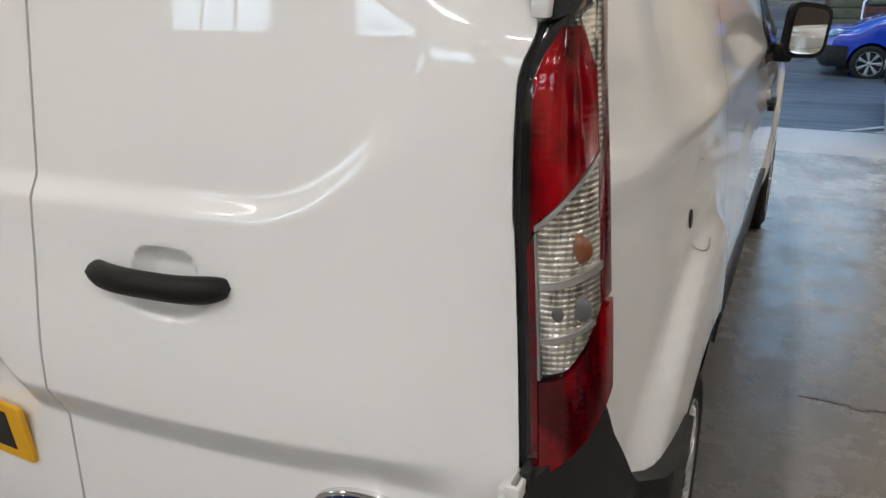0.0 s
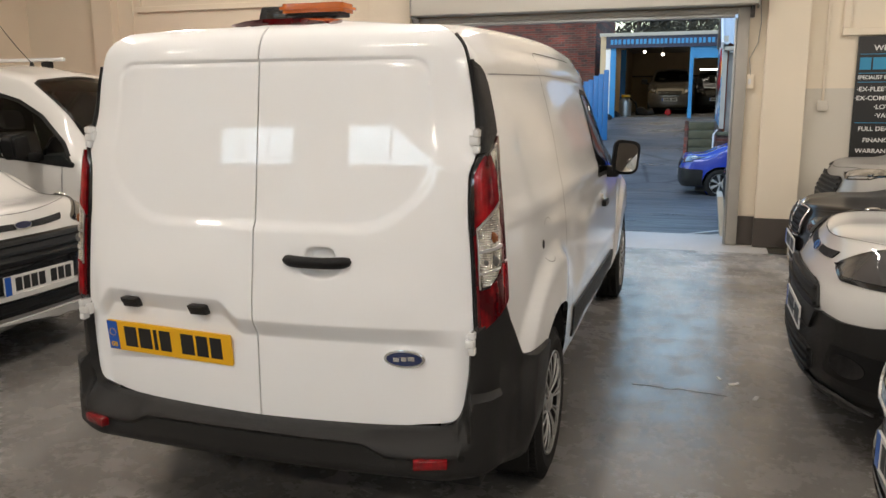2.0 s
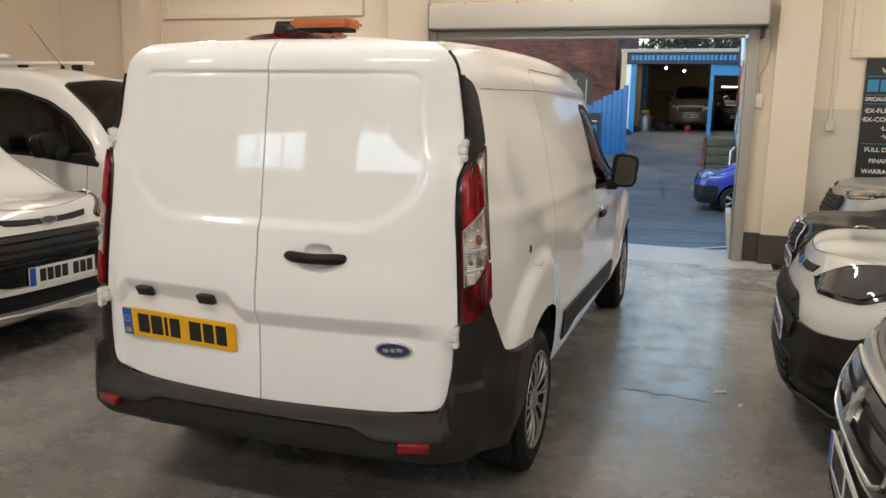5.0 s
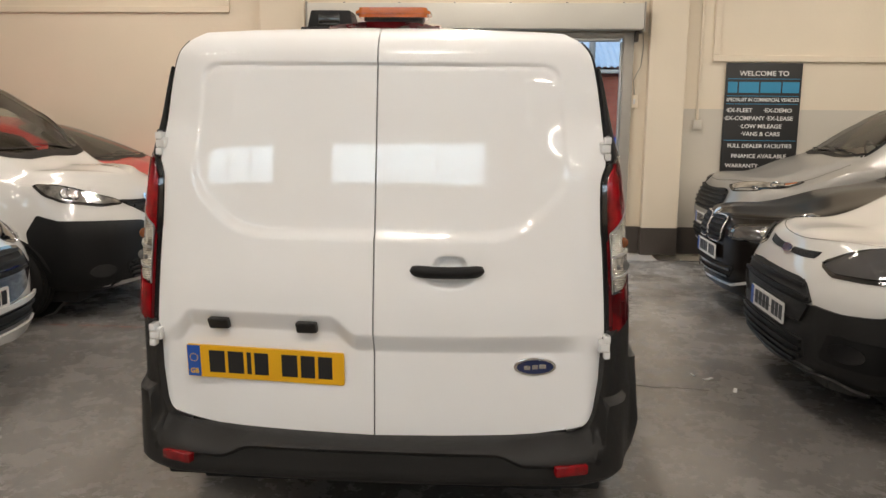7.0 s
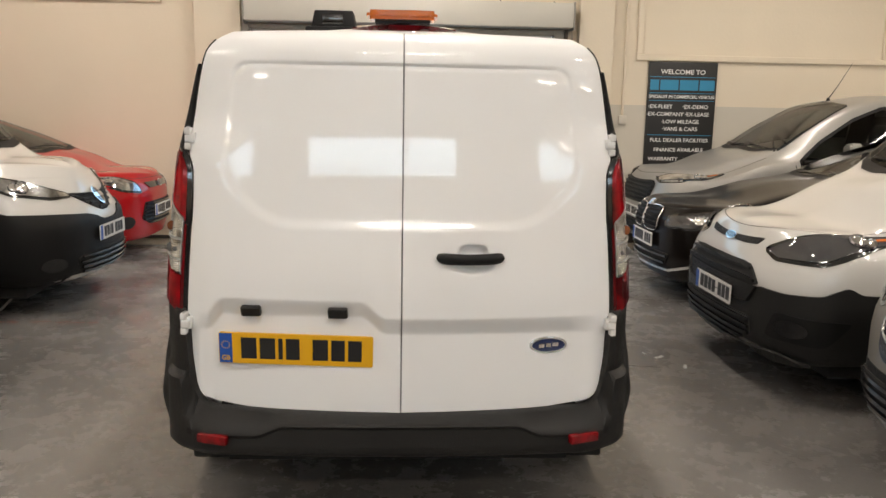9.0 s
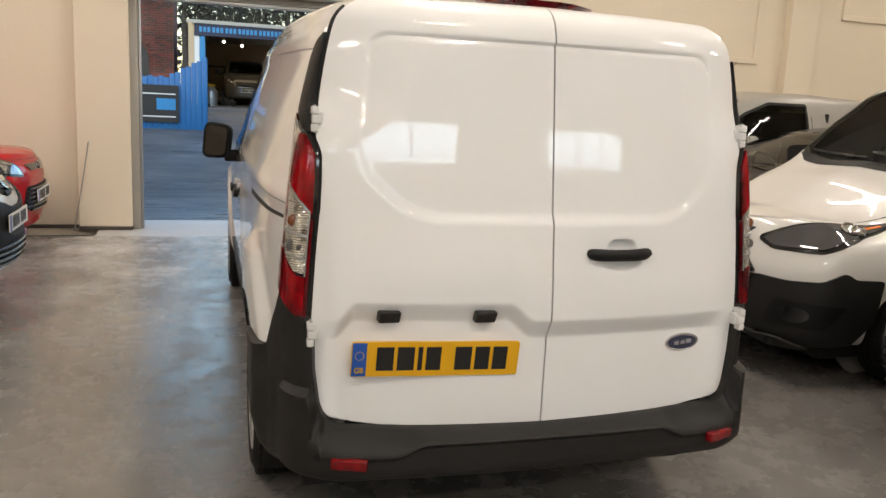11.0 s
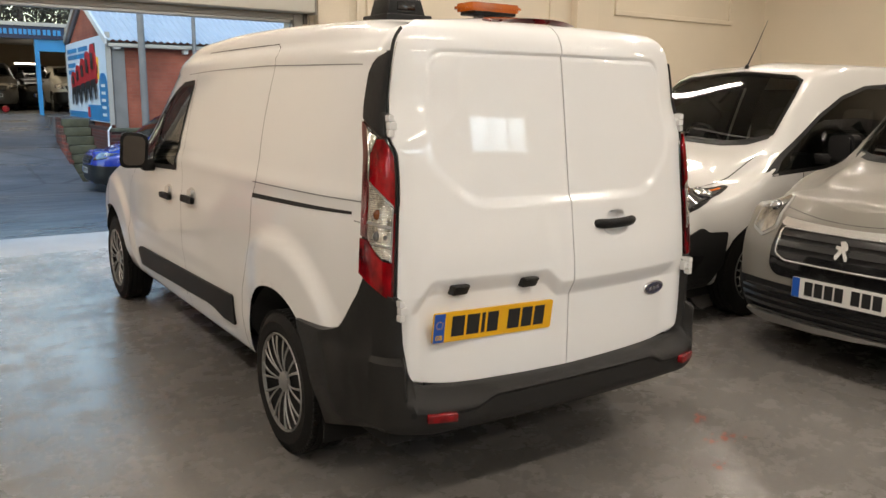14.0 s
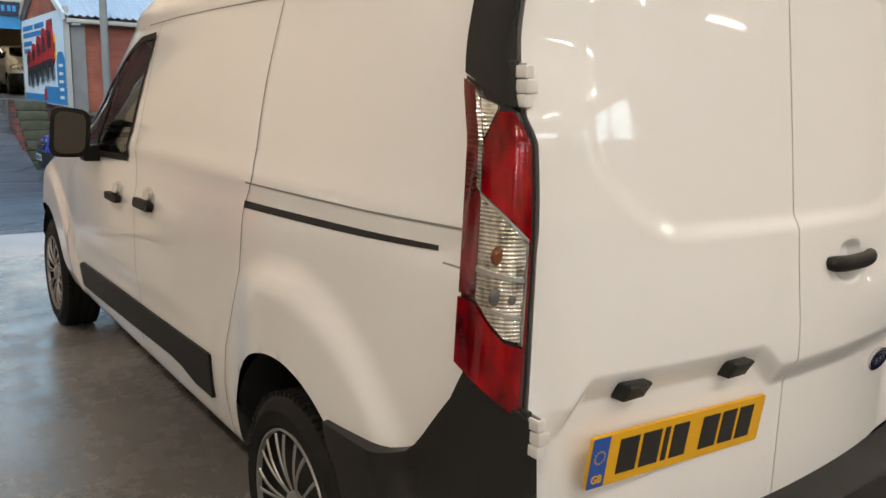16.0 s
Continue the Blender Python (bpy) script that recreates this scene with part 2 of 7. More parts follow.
M_FLOOR = floor_mat()
M_WALL = mat("cream_wall_paint", (0.78, 0.69, 0.55), 0.62, var=0.05, scale=1.3, bump=0.15, bscale=35)
M_DADO = mat("greyish_wall_paint", (0.60, 0.56, 0.48), 0.6, var=0.05, scale=1.5, bump=0.15, bscale=35)
M_SKIRT = mat("dark_brown_skirting_paint", (0.075, 0.062, 0.052), 0.5, var=0.2, scale=3, bump=0.2, bscale=30)
M_CEIL = mat("ceiling_paint", (0.75, 0.71, 0.62), 0.8, var=0.05, scale=1.0, bump=0.1)
M_VANWHITE = mat("glossy_white_paint", (0.86, 0.86, 0.855), 0.34, coat=1.0, var=0.012, scale=2.0, rvar=0.15, bscale=15, spec=0.25)
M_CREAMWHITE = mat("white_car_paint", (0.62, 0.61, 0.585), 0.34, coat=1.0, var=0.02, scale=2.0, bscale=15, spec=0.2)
M_BLACKPLASTIC = mat("textured_black_plastic", (0.0065, 0.0065, 0.0067), 0.48, var=0.12, scale=3.0, bump=0.25, bscale=420, rvar=0.2, spec=0.28)
M_GREYPLASTIC = mat("weathered_dark_grey_plastic", (0.016, 0.0156, 0.0152), 0.42, var=0.30, scale=3.5, bump=0.3, bscale=380, rvar=0.25, spec=0.32)
M_GLOSSBLACK = mat("gloss_black_plastic", (0.012, 0.012, 0.013), 0.12, coat=0.6, var=0.1)
M_RUBBER = mat("tyre_rubber", (0.010, 0.0095, 0.009), 0.7, var=0.25, scale=6, bump=0.25, bscale=160, spec=0.25)
M_GAP = mat("dark_panel_gap", (0.02, 0.02, 0.02), 0.8)
M_SHUTGAP = mat("grey_shut_line", (0.27, 0.27, 0.275), 0.6)
M_WELL = mat("dark_wheel_liner", (0.012, 0.012, 0.012), 0.9)
M_SILVER = mat("silver_wheel_paint", (0.36, 0.36, 0.35), 0.36, metal=0.55, var=0.1, scale=6)
M_CHROME = mat("chrome", (0.75, 0.75, 0.76), 0.08, metal=1.0, var=0.03)
M_TRIM = mat("satin_chrome_trim", (0.80, 0.80, 0.79), 0.22, metal=0.85, var=0.04)
M_STEEL = mat("brushed_steel", (0.45, 0.45, 0.44), 0.4, metal=0.8, var=0.1, scale=5)
M_RED_LENS = lens_mat("red_lamp_lens", (0.050, 0.0003, 0.002), (0.39, 0.0013, 0.007), 0.12, 34, 0.05, 0.10, 0.35, 13.0, 0.006)
M_DARKRED_LENS = lens_mat("dark_red_lamp_lens", (0.06, 0.001, 0.003), (0.20, 0.003, 0.007), 0.2, 30, 0.10, 0.12, 1.0)
M_CLEAR_LENS = lens_mat("clear_ribbed_lamp_lens", (0.20, 0.185, 0.155), (0.92, 0.89, 0.82), 0.75, 44, 0.5, 0.15, 0.9, 26.0, 0.04)
M_HEADLAMP = lens_mat("headlamp_reflector", (0.10, 0.10, 0.105), (0.62, 0.63, 0.64), 0.9, 6, 0.10, 0.10, 0.8, 9.0)
M_LAMPDARK = mat("smoked_lamp_glass", (0.055, 0.055, 0.058), 0.05, coat=1.0, var=0.2)
M_BULB = mat("dull_amber_bulb", (0.16, 0.045, 0.012), 0.15, coat=1.0, var=0.2)
M_BULBGREY = mat("grey_bulb", (0.09, 0.09, 0.09), 0.12, coat=1.0, var=0.2)
M_AMBER = mat("amber_plastic", (0.50, 0.12, 0.012), 0.25, coat=0.6, var=0.15, scale=12)
M_YELLOW = mat("yellow_reflective_plate", (0.83, 0.44, 0.012), 0.35, var=0.03, scale=9, bump=0.05, bscale=300)
M_WHITEPLATE = mat("white_reflective_plate", (0.74, 0.73, 0.70), 0.35, var=0.04, scale=9)
M_PLATEBLUE = mat("blue_plate_band", (0.012, 0.09, 0.42), 0.35)
M_INK = mat("black_plate_ink", (0.014, 0.014, 0.015), 0.4)
M_BADGEBLUE = mat("dark_blue_enamel", (0.008, 0.018, 0.075), 0.15, coat=1.0)
M_HINGE = mat("white_painted_hinge", (0.72, 0.72, 0.71), 0.3, coat=0.4, var=0.05)
M_INTERIOR = mat("dark_cabin_trim", (0.016, 0.016, 0.017), 0.8, var=0.2, scale=4)
M_SEAT = mat("grey_seat_cloth", (0.06, 0.06, 0.065), 0.9, var=0.2, scale=20, bump=0.2, bscale=200)
M_GLASS = glass_mat("window_glass", (0.84, 0.89, 0.87))
M_CLEARGLASS = glass_mat("clear_pane_glass", (0.93, 0.95, 0.95))
M_DARKGLASS = glass_mat("tinted_window_glass", (0.22, 0.25, 0.24))
M_MIRROR = mat("mirror_glass", (0.80, 0.82, 0.82), 0.015, metal=1.0, var=0.0)
M_SHUTTER = mat("galvanised_shutter_box", (0.62, 0.60, 0.54), 0.5, metal=0.1, var=0.05, scale=2, bump=0.08)
M_FRAMEGREY = mat("grey_painted_steel", (0.36, 0.34, 0.30), 0.5, var=0.12, scale=4)
M_SIGNBLACK = mat("black_sign_board", (0.018, 0.018, 0.018), 0.45, var=0.1)
M_SIGNWHITE = mat("white_sign_lettering", (0.72, 0.72, 0.70), 0.5)
M_SIGNBLUE = mat("blue_sign_lettering", (0.03, 0.26, 0.46), 0.5)
M_ASPHALT = road_mat()
M_APRON = mat("pale_concrete_apron", (0.55, 0.54, 0.52), 0.45, var=0.22, scale=2.2, bump=0.3, bscale=40, rvar=0.3)
M_BRICK = brick_mat("orange_brick", (0.37, 0.110, 0.066), (0.33, 0.092, 0.056), (0.31, 0.115, 0.075))
M_OLDBRICK = brick_mat("weathered_red_brick", (0.19, 0.042, 0.028), (0.065, 0.036, 0.030), (0.13, 0.10, 0.085))
M_BLUEPAINT = mat("bright_blue_paint", (0.008, 0.12, 0.33), 0.45, var=0.15, scale=3)
M_SKYBLUE = mat("light_blue_paint", (0.02, 0.21, 0.46), 0.45, var=0.1, scale=3)
M_SIGNNAVY = mat("navy_fascia_board", (0.010, 0.016, 0.045), 0.5, var=0.2)
M_REDPRINT = mat("red_printed_vinyl", (0.42, 0.012, 0.015), 0.6, var=0.25, scale=9)
M_PRINTWHITE = mat("pale_blue_printed_vinyl", (0.62, 0.70, 0.78), 0.6, var=0.1, scale=2)
M_STONE = mat("mossy_stone_step", (0.085, 0.088, 0.058), 0.9, var=0.6, scale=5, bump=0.6, bscale=25)
M_ROOFSHEET = mat("pale_corrugated_sheet", (0.46, 0.51, 0.56), 0.45, metal=0.2, var=0.12, scale=1.5)
M_BARK = mat("tree_bark", (0.07, 0.055, 0.045), 0.9, var=0.3, scale=8, bump=0.6, bscale=30)
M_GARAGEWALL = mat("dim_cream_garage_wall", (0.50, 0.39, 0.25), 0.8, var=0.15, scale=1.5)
M_LEAF = mat("dull_foliage", (0.055, 0.050, 0.034), 0.8, var=0.5, scale=1.2)
M_BLUECAR = mat("blue_car_paint", (0.008, 0.035, 0.32), 0.25, coat=1.0, var=0.05)
M_REDCAR = mat("red_car_paint", (0.46, 0.006, 0.010), 0.35, coat=0.8, var=0.04, spec=0.12)
M_BLACKCAR = mat("black_car_paint", (0.008, 0.006, 0.005), 0.3, coat=0.35, var=0.1, spec=0.1)
M_PALESILVER = mat("pale_silver_car_paint", (0.37, 0.36, 0.335), 0.40, metal=0.35, coat=0.3, var=0.015, scale=3, bscale=20, rvar=0.05, spec=0.2)
M_SILVERCAR = mat("silver_car_paint", (0.27, 0.255, 0.23), 0.42, metal=0.35, coat=0.3, var=0.015, scale=3, bscale=20, rvar=0.05, spec=0.2)
M_GREYCAR = mat("grey_car_paint", (0.15, 0.14, 0.125), 0.28, metal=0.5, coat=1.0, var=0.05)
M_TUBE = glow_mat("lit_tube", (1.0, 0.91, 0.80), 4.5)
M_SKYPANE = glow_mat("bright_overcast_sky", (0.74, 0.87, 1.0), 2.6)
M_LAMPON = glow_mat("lit_lamp", (1.0, 0.93, 0.82), 2.2)
M_POST = mat("weathered_grey_post_paint", (0.20, 0.19, 0.18), 0.6, var=0.3, scale=3, bump=0.2)
M_REFLECT = lens_mat("red_reflector", (0.14, 0.002, 0.004), (0.26, 0.004, 0.008), 0.0, 90, 0.2, 0.2, 0.3, 40.0)


# ---- mesh helpers ----
def link_mesh(name, bm, material, parent=None, smooth=True, label=""):
    me = bpy.data.meshes.new(name)
    bm.to_mesh(me)
    bm.free()
    if smooth:
        me.polygons.foreach_set("use_smooth", [True] * len(me.polygons))
        me.set_sharp_from_angle(angle=radians(38))
    me.materials.append(material)
    ob = new(name, me)
    if parent is not None:
        ob.parent = parent
    if label:
        ob["label"] = label
    return ob


def part(name, bm, material, parent, label=""):
    return link_mesh(name, bm, material, parent, True, label)


def thing(name, label, category, group="", kind="", m=None):
    ob = new(name)
    ob.empty_display_size = 0.1
    if m is not None:
        ob.matrix_world = m
    return tagged(ob, label, category, group, kind)


def box(bm, x0, x1, y0, y1, z0, z1, bevel=0.0, m=None):
    r = bmesh.ops.create_cube(bm, size=1.0)
    vs = r["verts"]
    for v in vs:
        v.co = Vector(((x0 + x1) / 2 + v.co.x * (x1 - x0), (y0 + y1) / 2 + v.co.y * (y1 - y0), (z0 + z1) / 2 + v.co.z * (z1 - z0)))
    if bevel:
        es = list({e for v in vs for e in v.link_edges})
        r2 = bmesh.ops.bevel(bm, geom=es, offset=bevel, segments=2, affect="EDGES", profile=0.5)
        vs = list({v for f in r2["faces"] for v in f.verts} | {v for v in vs if v.is_valid})
    if m is not None:
        bmesh.ops.transform(bm, matrix=m, verts=[v for v in vs if v.is_valid])
    return bm


def boxed(x0, x1, y0, y1, z0, z1, bevel=0.0):
    return box(bmesh.new(), x0, x1, y0, y1, z0, z1, bevel)


def grid_mesh(P, close=False, back=0.0):
    """A sheet through a 2D list of points; back: a thickness along -normal."""
    bm = bmesh.new()
    vs = [[bm.verts.new(p) for p in row] for row in P]
    nj = len(P[0])
    for i in range(len(P) - 1):
        for j in range(nj - 1 + (1 if close else 0)):
            q = (vs[i][j], vs[i + 1][j], vs[i + 1][(j + 1) % nj], vs[i][(j + 1) % nj])
            if len({tuple(round(c, 6) for c in v.co) for v in q}) >= 3:
                try:
                    bm.faces.new(q)
                except ValueError:
                    pass
    bmesh.ops.remove_doubles(bm, verts=bm.verts, dist=1e-5)
    bm.normal_update()
    if back:
        thicken(bm, back)
    return bm


def thicken(bm, back):
    """Gives a sheet a rim that goes back along its normals."""
    bm.normal_update()
    nor = {v: v.normal.copy() for v in bm.verts}
    edge = [e for e in bm.edges if e.is_boundary]
    r = bmesh.ops.extrude_edge_only(bm, edges=edge)
    new_v = [g for g in r["geom"] if isinstance(g, bmesh.types.BMVert)]
    src = {}
    for v in new_v:
        for e in v.link_edges:
            o = e.other_vert(v)
            if o in nor and (o.co - v.co).length < 1e-7:
                src[v] = o
    for v in new_v:
        if v in src:
            v.co -= nor[src[v]] * back
    return bm


def lathe(profile, n=40, axis="x"):
    """Turns (r, a) points about an axis; a runs along it."""
    P = []
    for k in range(n + 1):
        t = 2 * math.pi * k / n
        c, s = math.cos(t), math.sin(t)
        P.append([(a, r * c, r * s) if axis == "x" else ((r * c, r * s, a) if axis == "z" else (r * c, a, r * s)) for r, a in profile])
    bm = grid_mesh(P)
    bmesh.ops.recalc_face_normals(bm, faces=bm.faces)
    return bm


def tube(points, r, n=8):
    """A round bar through points."""
    bm = bmesh.new()
    pts = [Vector(p) for p in points]
    rings = []
    for i, p in enumerate(pts):
        d = (pts[min(i + 1, len(pts) - 1)] - pts[max(i - 1, 0)]).normalized()
        a = d.orthogonal().normalized()
        b = d.cross(a)
        rr = r[i] if isinstance(r, (list, tuple)) else r
        rings.append([bm.verts.new(p + (a * math.cos(2 * math.pi * k / n) + b * math.sin(2 * math.pi * k / n)) * rr) for k in range(n)])
    for i in range(len(rings) - 1):
        for k in range(n):
            bm.faces.new((rings[i][k], rings[i][(k + 1) % n], rings[i + 1][(k + 1) % n], rings[i + 1][k]))
    bm.faces.new(rings[0][::-1])
    bm.faces.new(rings[-1])
    bmesh.ops.recalc_face_normals(bm, faces=bm.faces)
    return bm


def lerp_table(tab, t):
    xs, ys = [a for a, _ in tab], [b for _, b in tab]
    return float(np.interp(t, xs, ys))


def smooth_table(tab, t):
    """Monotone cubic through a table of pairs."""
    n = len(tab)
    if t <= tab[0][0]:
        return tab[0][1]
    if t >= tab[-1][0]:
        return tab[-1][1]
    h = [tab[i + 1][0] - tab[i][0] for i in range(n - 1)]
    d = [(tab[i + 1][1] - tab[i][1]) / h[i] for i in range(n - 1)]
    mm = [d[0]] + [0.0 if d[i - 1] * d[i] <= 0 else 2 * d[i - 1] * d[i] / (d[i - 1] + d[i]) for i in range(1, n - 1)] + [d[-1]]
    i = 0
    while t > tab[i + 1][0]:
        i += 1
    s = (t - tab[i][0]) / h[i]
    return (tab[i][1] * (1 + 2 * s) * (1 - s) ** 2 + mm[i] * h[i] * s * (1 - s) ** 2 + tab[i + 1][1] * s * s * (3 - 2 * s) + mm[i + 1] * h[i] * s * s * (s - 1))


def sstep(a, b, t):
    t = min(1.0, max(0.0, (t - a) / (b - a)))
    return t * t * (3 - 2 * t)


def rounded(pts, r, n=4):
    """A polygon with rounded corners."""
    out = []
    k = len(pts)
    for i in range(k):
        p, a, b = Vector(pts[i]), Vector(pts[i - 1]), Vector(pts[(i + 1) % k])
        rr = min(r, (a - p).length * 0.45, (b - p).length * 0.45)
        p0, p1 = p + (a - p).normalized() * rr, p + (b - p).normalized() * rr
        for j in range(n + 1):
            t = j / n
            out.append(tuple(p0 * (1 - t) ** 2 + p * 2 * t * (1 - t) + p1 * t * t))
    return out


def extrude_poly(poly, d0, d1, plane="xz", bevel=0.0):
    """A prism over a 2D polygon, from d0 to d1 along the third axis."""
    bm = bmesh.new()

    def at(u, v, d):
        return (u, d, v) if plane == "xz" else ((d, u, v) if plane == "yz" else (u, v, d))
    a = [bm.verts.new(at(u, v, d0)) for u, v in poly]
    b = [bm.verts.new(at(u, v, d1)) for u, v in poly]
    f0, f1 = bm.faces.new(a), bm.faces.new(b[::-1])
    for i in range(len(a)):
        bm.faces.new((a[i], b[i], b[(i + 1) % len(a)], a[(i + 1) % len(a)]))
    bmesh.ops.recalc_face_normals(bm, faces=bm.faces)
    if bevel:
        es = list(f0.edges) + list(f1.edges)
        bmesh.ops.bevel(bm, geom=es, offset=bevel, segments=2, affect="EDGES")
    return bm


def words(body, size, m, material, parent, name="lettering", align="LEFT", sx=1.0, bold=0.0):
    """Lettering in the built-in font as a mesh, lying in its xy plane."""
    c = bpy.data.curves.new(name, "FONT")
    c.body, c.size, c.align_x, c.extrude, c.offset = body, size, align, 0.0015, bold
    tmp = bpy.data.objects.new("tmp_text", c)
    scene.collection.objects.link(tmp)
    dg = bpy.context.evaluated_depsgraph_get()
    me = bpy.data.meshes.new_from_object(tmp.evaluated_get(dg))
    bpy.data.objects.remove(tmp)
    bpy.data.curves.remove(c)
    me.name = name
    me.transform(Matrix.Diagonal((sx, 1, 1, 1)))
    me.materials.clear()
    me.materials.append(material)
    ob = new(name, me)
    ob.parent = parent
    ob.matrix_local = m
    return ob


# ---- the hall ----
WX0, WX1, WY0, WY1 = -7.2, 10.4, -9.0, 6.5      # inner faces of the walls
DX0, DX1, DZ = -1.72, 1.75, 2.40                # doorway

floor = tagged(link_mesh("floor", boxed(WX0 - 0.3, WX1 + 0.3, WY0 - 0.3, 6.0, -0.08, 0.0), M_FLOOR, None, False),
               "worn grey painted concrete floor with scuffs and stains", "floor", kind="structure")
tagged(link_mesh("pavement", boxed(DX0 - 0.35, DX1 + 0.35, 6.0, 7.05, -0.08, -0.003), M_APRON, None, False),
               "pale bare concrete threshold strip in the doorway", "threshold", kind="structure")


def wall_of(name, boxes, material, label):
    bm = bmesh.new()
    for b in boxes:
        box(bm, *b)
    return tagged(link_mesh(name, bm, material, None, False), label, "wall", kind="structure")


T = 0.35
wall_north = wall_of("wall_north", [(WX0 - T, DX0, WY1, WY1 + T, -0.08, CEIL), (DX1, WX1 + T, WY1, WY1 + T, -0.08, CEIL), (DX0, DX1, WY1, WY1 + T, DZ, CEIL)],
                     M_WALL, "cream painted rendered wall with a wide doorway")
wall_west = wall_of("wall_west", [(WX0 - T, WX0, WY0, WY1, -0.08, CEIL)], M_WALL, "plain cream painted wall")
wall_east = wall_of("wall_east", [(WX1, WX1 + T, WY0, WY1, -0.08, CEIL)], M_WALL, "plain cream painted wall")
WIN = [(-6.9, -4.3), (-2.6, 1.5), (4.0, 6.6)]
WZ0, WZ1 = 3.05, 3.85
segs = [(WX0 - T, WX1 + T, WY0 - T, WY0, -0.08, WZ0), (WX0 - T, WX1 + T, WY0 - T, WY0, WZ1, CEIL)]
edges_x = [WX0 - T] + [v for w in WIN for v in w] + [WX1 + T]
for i in range(0, len(edges_x), 2):
    segs.append((edges_x[i], edges_x[i + 1], WY0 - T, WY0, WZ0, WZ1))
wall_south = wall_of("wall_south", segs, M_WALL, "cream painted wall with high windows")
ceiling = tagged(link_mesh("ceiling", boxed(WX0 - T, WX1 + T, WY0 - T, WY1 + T, CEIL, CEIL + 0.2), M_CEIL, None, False), "off-white flat ceiling", "ceiling", kind="structure")

for k, (a, b) in enumerate(WIN):
    w = tagged(new("window_%d" % (k + 1)), "high white-framed window with bright sky behind", "window", "high windows", "structure")
    n = 3
    bm = bmesh.new()
    for z in (WZ0, WZ1 - 0.06):
        box(bm, a, b, WY0 - 0.2, WY0 - 0.12, z, z + 0.06)
    for i in range(n + 1):
        x = a + (b - a - 0.06) * i / n
        box(bm, x - 0.005, x + 0.065, WY0 - 0.2, WY0 - 0.12, WZ0 + 0.06, WZ1 - 0.06)
        if i < n:
            box(bm, x + 0.06, x + (b - a - 0.06) / n, WY0 - 0.19, WY0 - 0.13, WZ0 + 0.17, WZ0 + 0.195)
    part("window_frame", bm, M_HINGE, w)
    for i in range(n):
        x = a + 0.06 + (b - a - 0.06) * i / n
        p = part("pane", boxed(x, x + (b - a - 0.06) / n - 0.06, WY0 - 0.165, WY0 - 0.16, WZ0 + 0.06, WZ1 - 0.06), M_CLEARGLASS, w)
        p.visible_shadow = False
for a, b in WIN:
    tagged(link_mesh("backdrop", boxed(a - 0.05, b + 0.05, WY0 - 0.40, WY0 - 0.37, WZ0 - 0.05, WZ1 + 0.05), M_SKYPANE, None, False), "bright overcast sky outside the high windows", "sky", kind="structure")

# pilasters, paint bands and skirting on the doorway wall
for a, b in ((1.97, 2.36), (-2.25, -1.75), (5.95, 6.35), (-6.05, -5.75)):
    tagged(link_mesh("trim", boxed(a, b, WY1 - 0.13, WY1, 0.30 if a > 0 else 0.035, CEIL, 0.006), M_WALL, None, False), "cream painted pilaster on the wall", "pilaster", kind="structure")
    tagged(link_mesh("baseboard", boxed(a - 0.006, b + 0.006, WY1 - 0.138, WY1, 0.0, 0.30 if a > 0 else 0.035, 0.004), M_SKIRT, None, False), "dark brown painted base of a pilaster", "skirting", kind="structure")
for a, b in ((WX0, -6.056), (-5.744, -2.256), (DX1 + 0.06, 1.964), (2.366, 5.944), (6.356, WX1)):
    tagged(link_mesh("baseboard", boxed(a, b, WY1 - 0.02, WY1, 0.0, 0.30 if a > 0 else 0.035, 0.003), M_SKIRT, None, False), "dark brown painted skirting band", "skirting", kind="structure")
tagged(link_mesh("baseboard", boxed(WX0, WX0 + 0.02, WY0, WY1 - 0.03, 0.0, 0.035, 0.003), M_SKIRT, None, False), "dark brown painted skirting band", "skirting", kind="structure")
tagged(link_mesh("baseboard", boxed(WX1 - 0.02, WX1, WY0, WY1 - 0.03, 0.0, 0.30, 0.003), M_SKIRT, None, False), "dark brown painted skirting band", "skirting", kind="structure")
# unseen dark band on the south wall, added so the mirrors reflect dark
tagged(link_mesh("trim", boxed(WX0 + 0.03, WX1 - 0.03, WY0, WY0 + 0.012, 0.0, 1.5), M_SKIRT, None, False), "unseen dark band added low on the wall to darken reflections", "paint band", kind="structure")
tagged(link_mesh("trim", boxed(2.364, 5.946, WY1 - 0.005, WY1, 0.302, 1.60), M_DADO, None, False), "greyer painted lower band of the wall", "paint band", kind="structure")


def moulding(x0, x1, z0, z1, label="raised cream plaster panel moulding"):
    """A raised frame of plaster round a wall panel."""
    bm = bmesh.new()
    w, d = 0.07, 0.035
    box(bm, x0, x1, WY1 - d, WY1, z0, z0 + w, 0.008)
    box(bm, x0, x1, WY1 - d, WY1, z1 - w, z1, 0.008)
    box(bm, x0, x0 + w, WY1 - d + 0.002, WY1, z0 + w, z1 - w, 0.008)
    box(bm, x1 - w, x1, WY1 - d + 0.002, WY1, z0 + w, z1 - w, 0.008)
    return tagged(link_mesh("trim", bm, M_WALL, None, False), label, "moulding", kind="structure")


moulding(-5.45, -2.62, 2.60, 3.60)
moulding(2.66, 5.60, 2.10, 3.60)
moulding(6.80, 9.50, 2.72, 3.60)

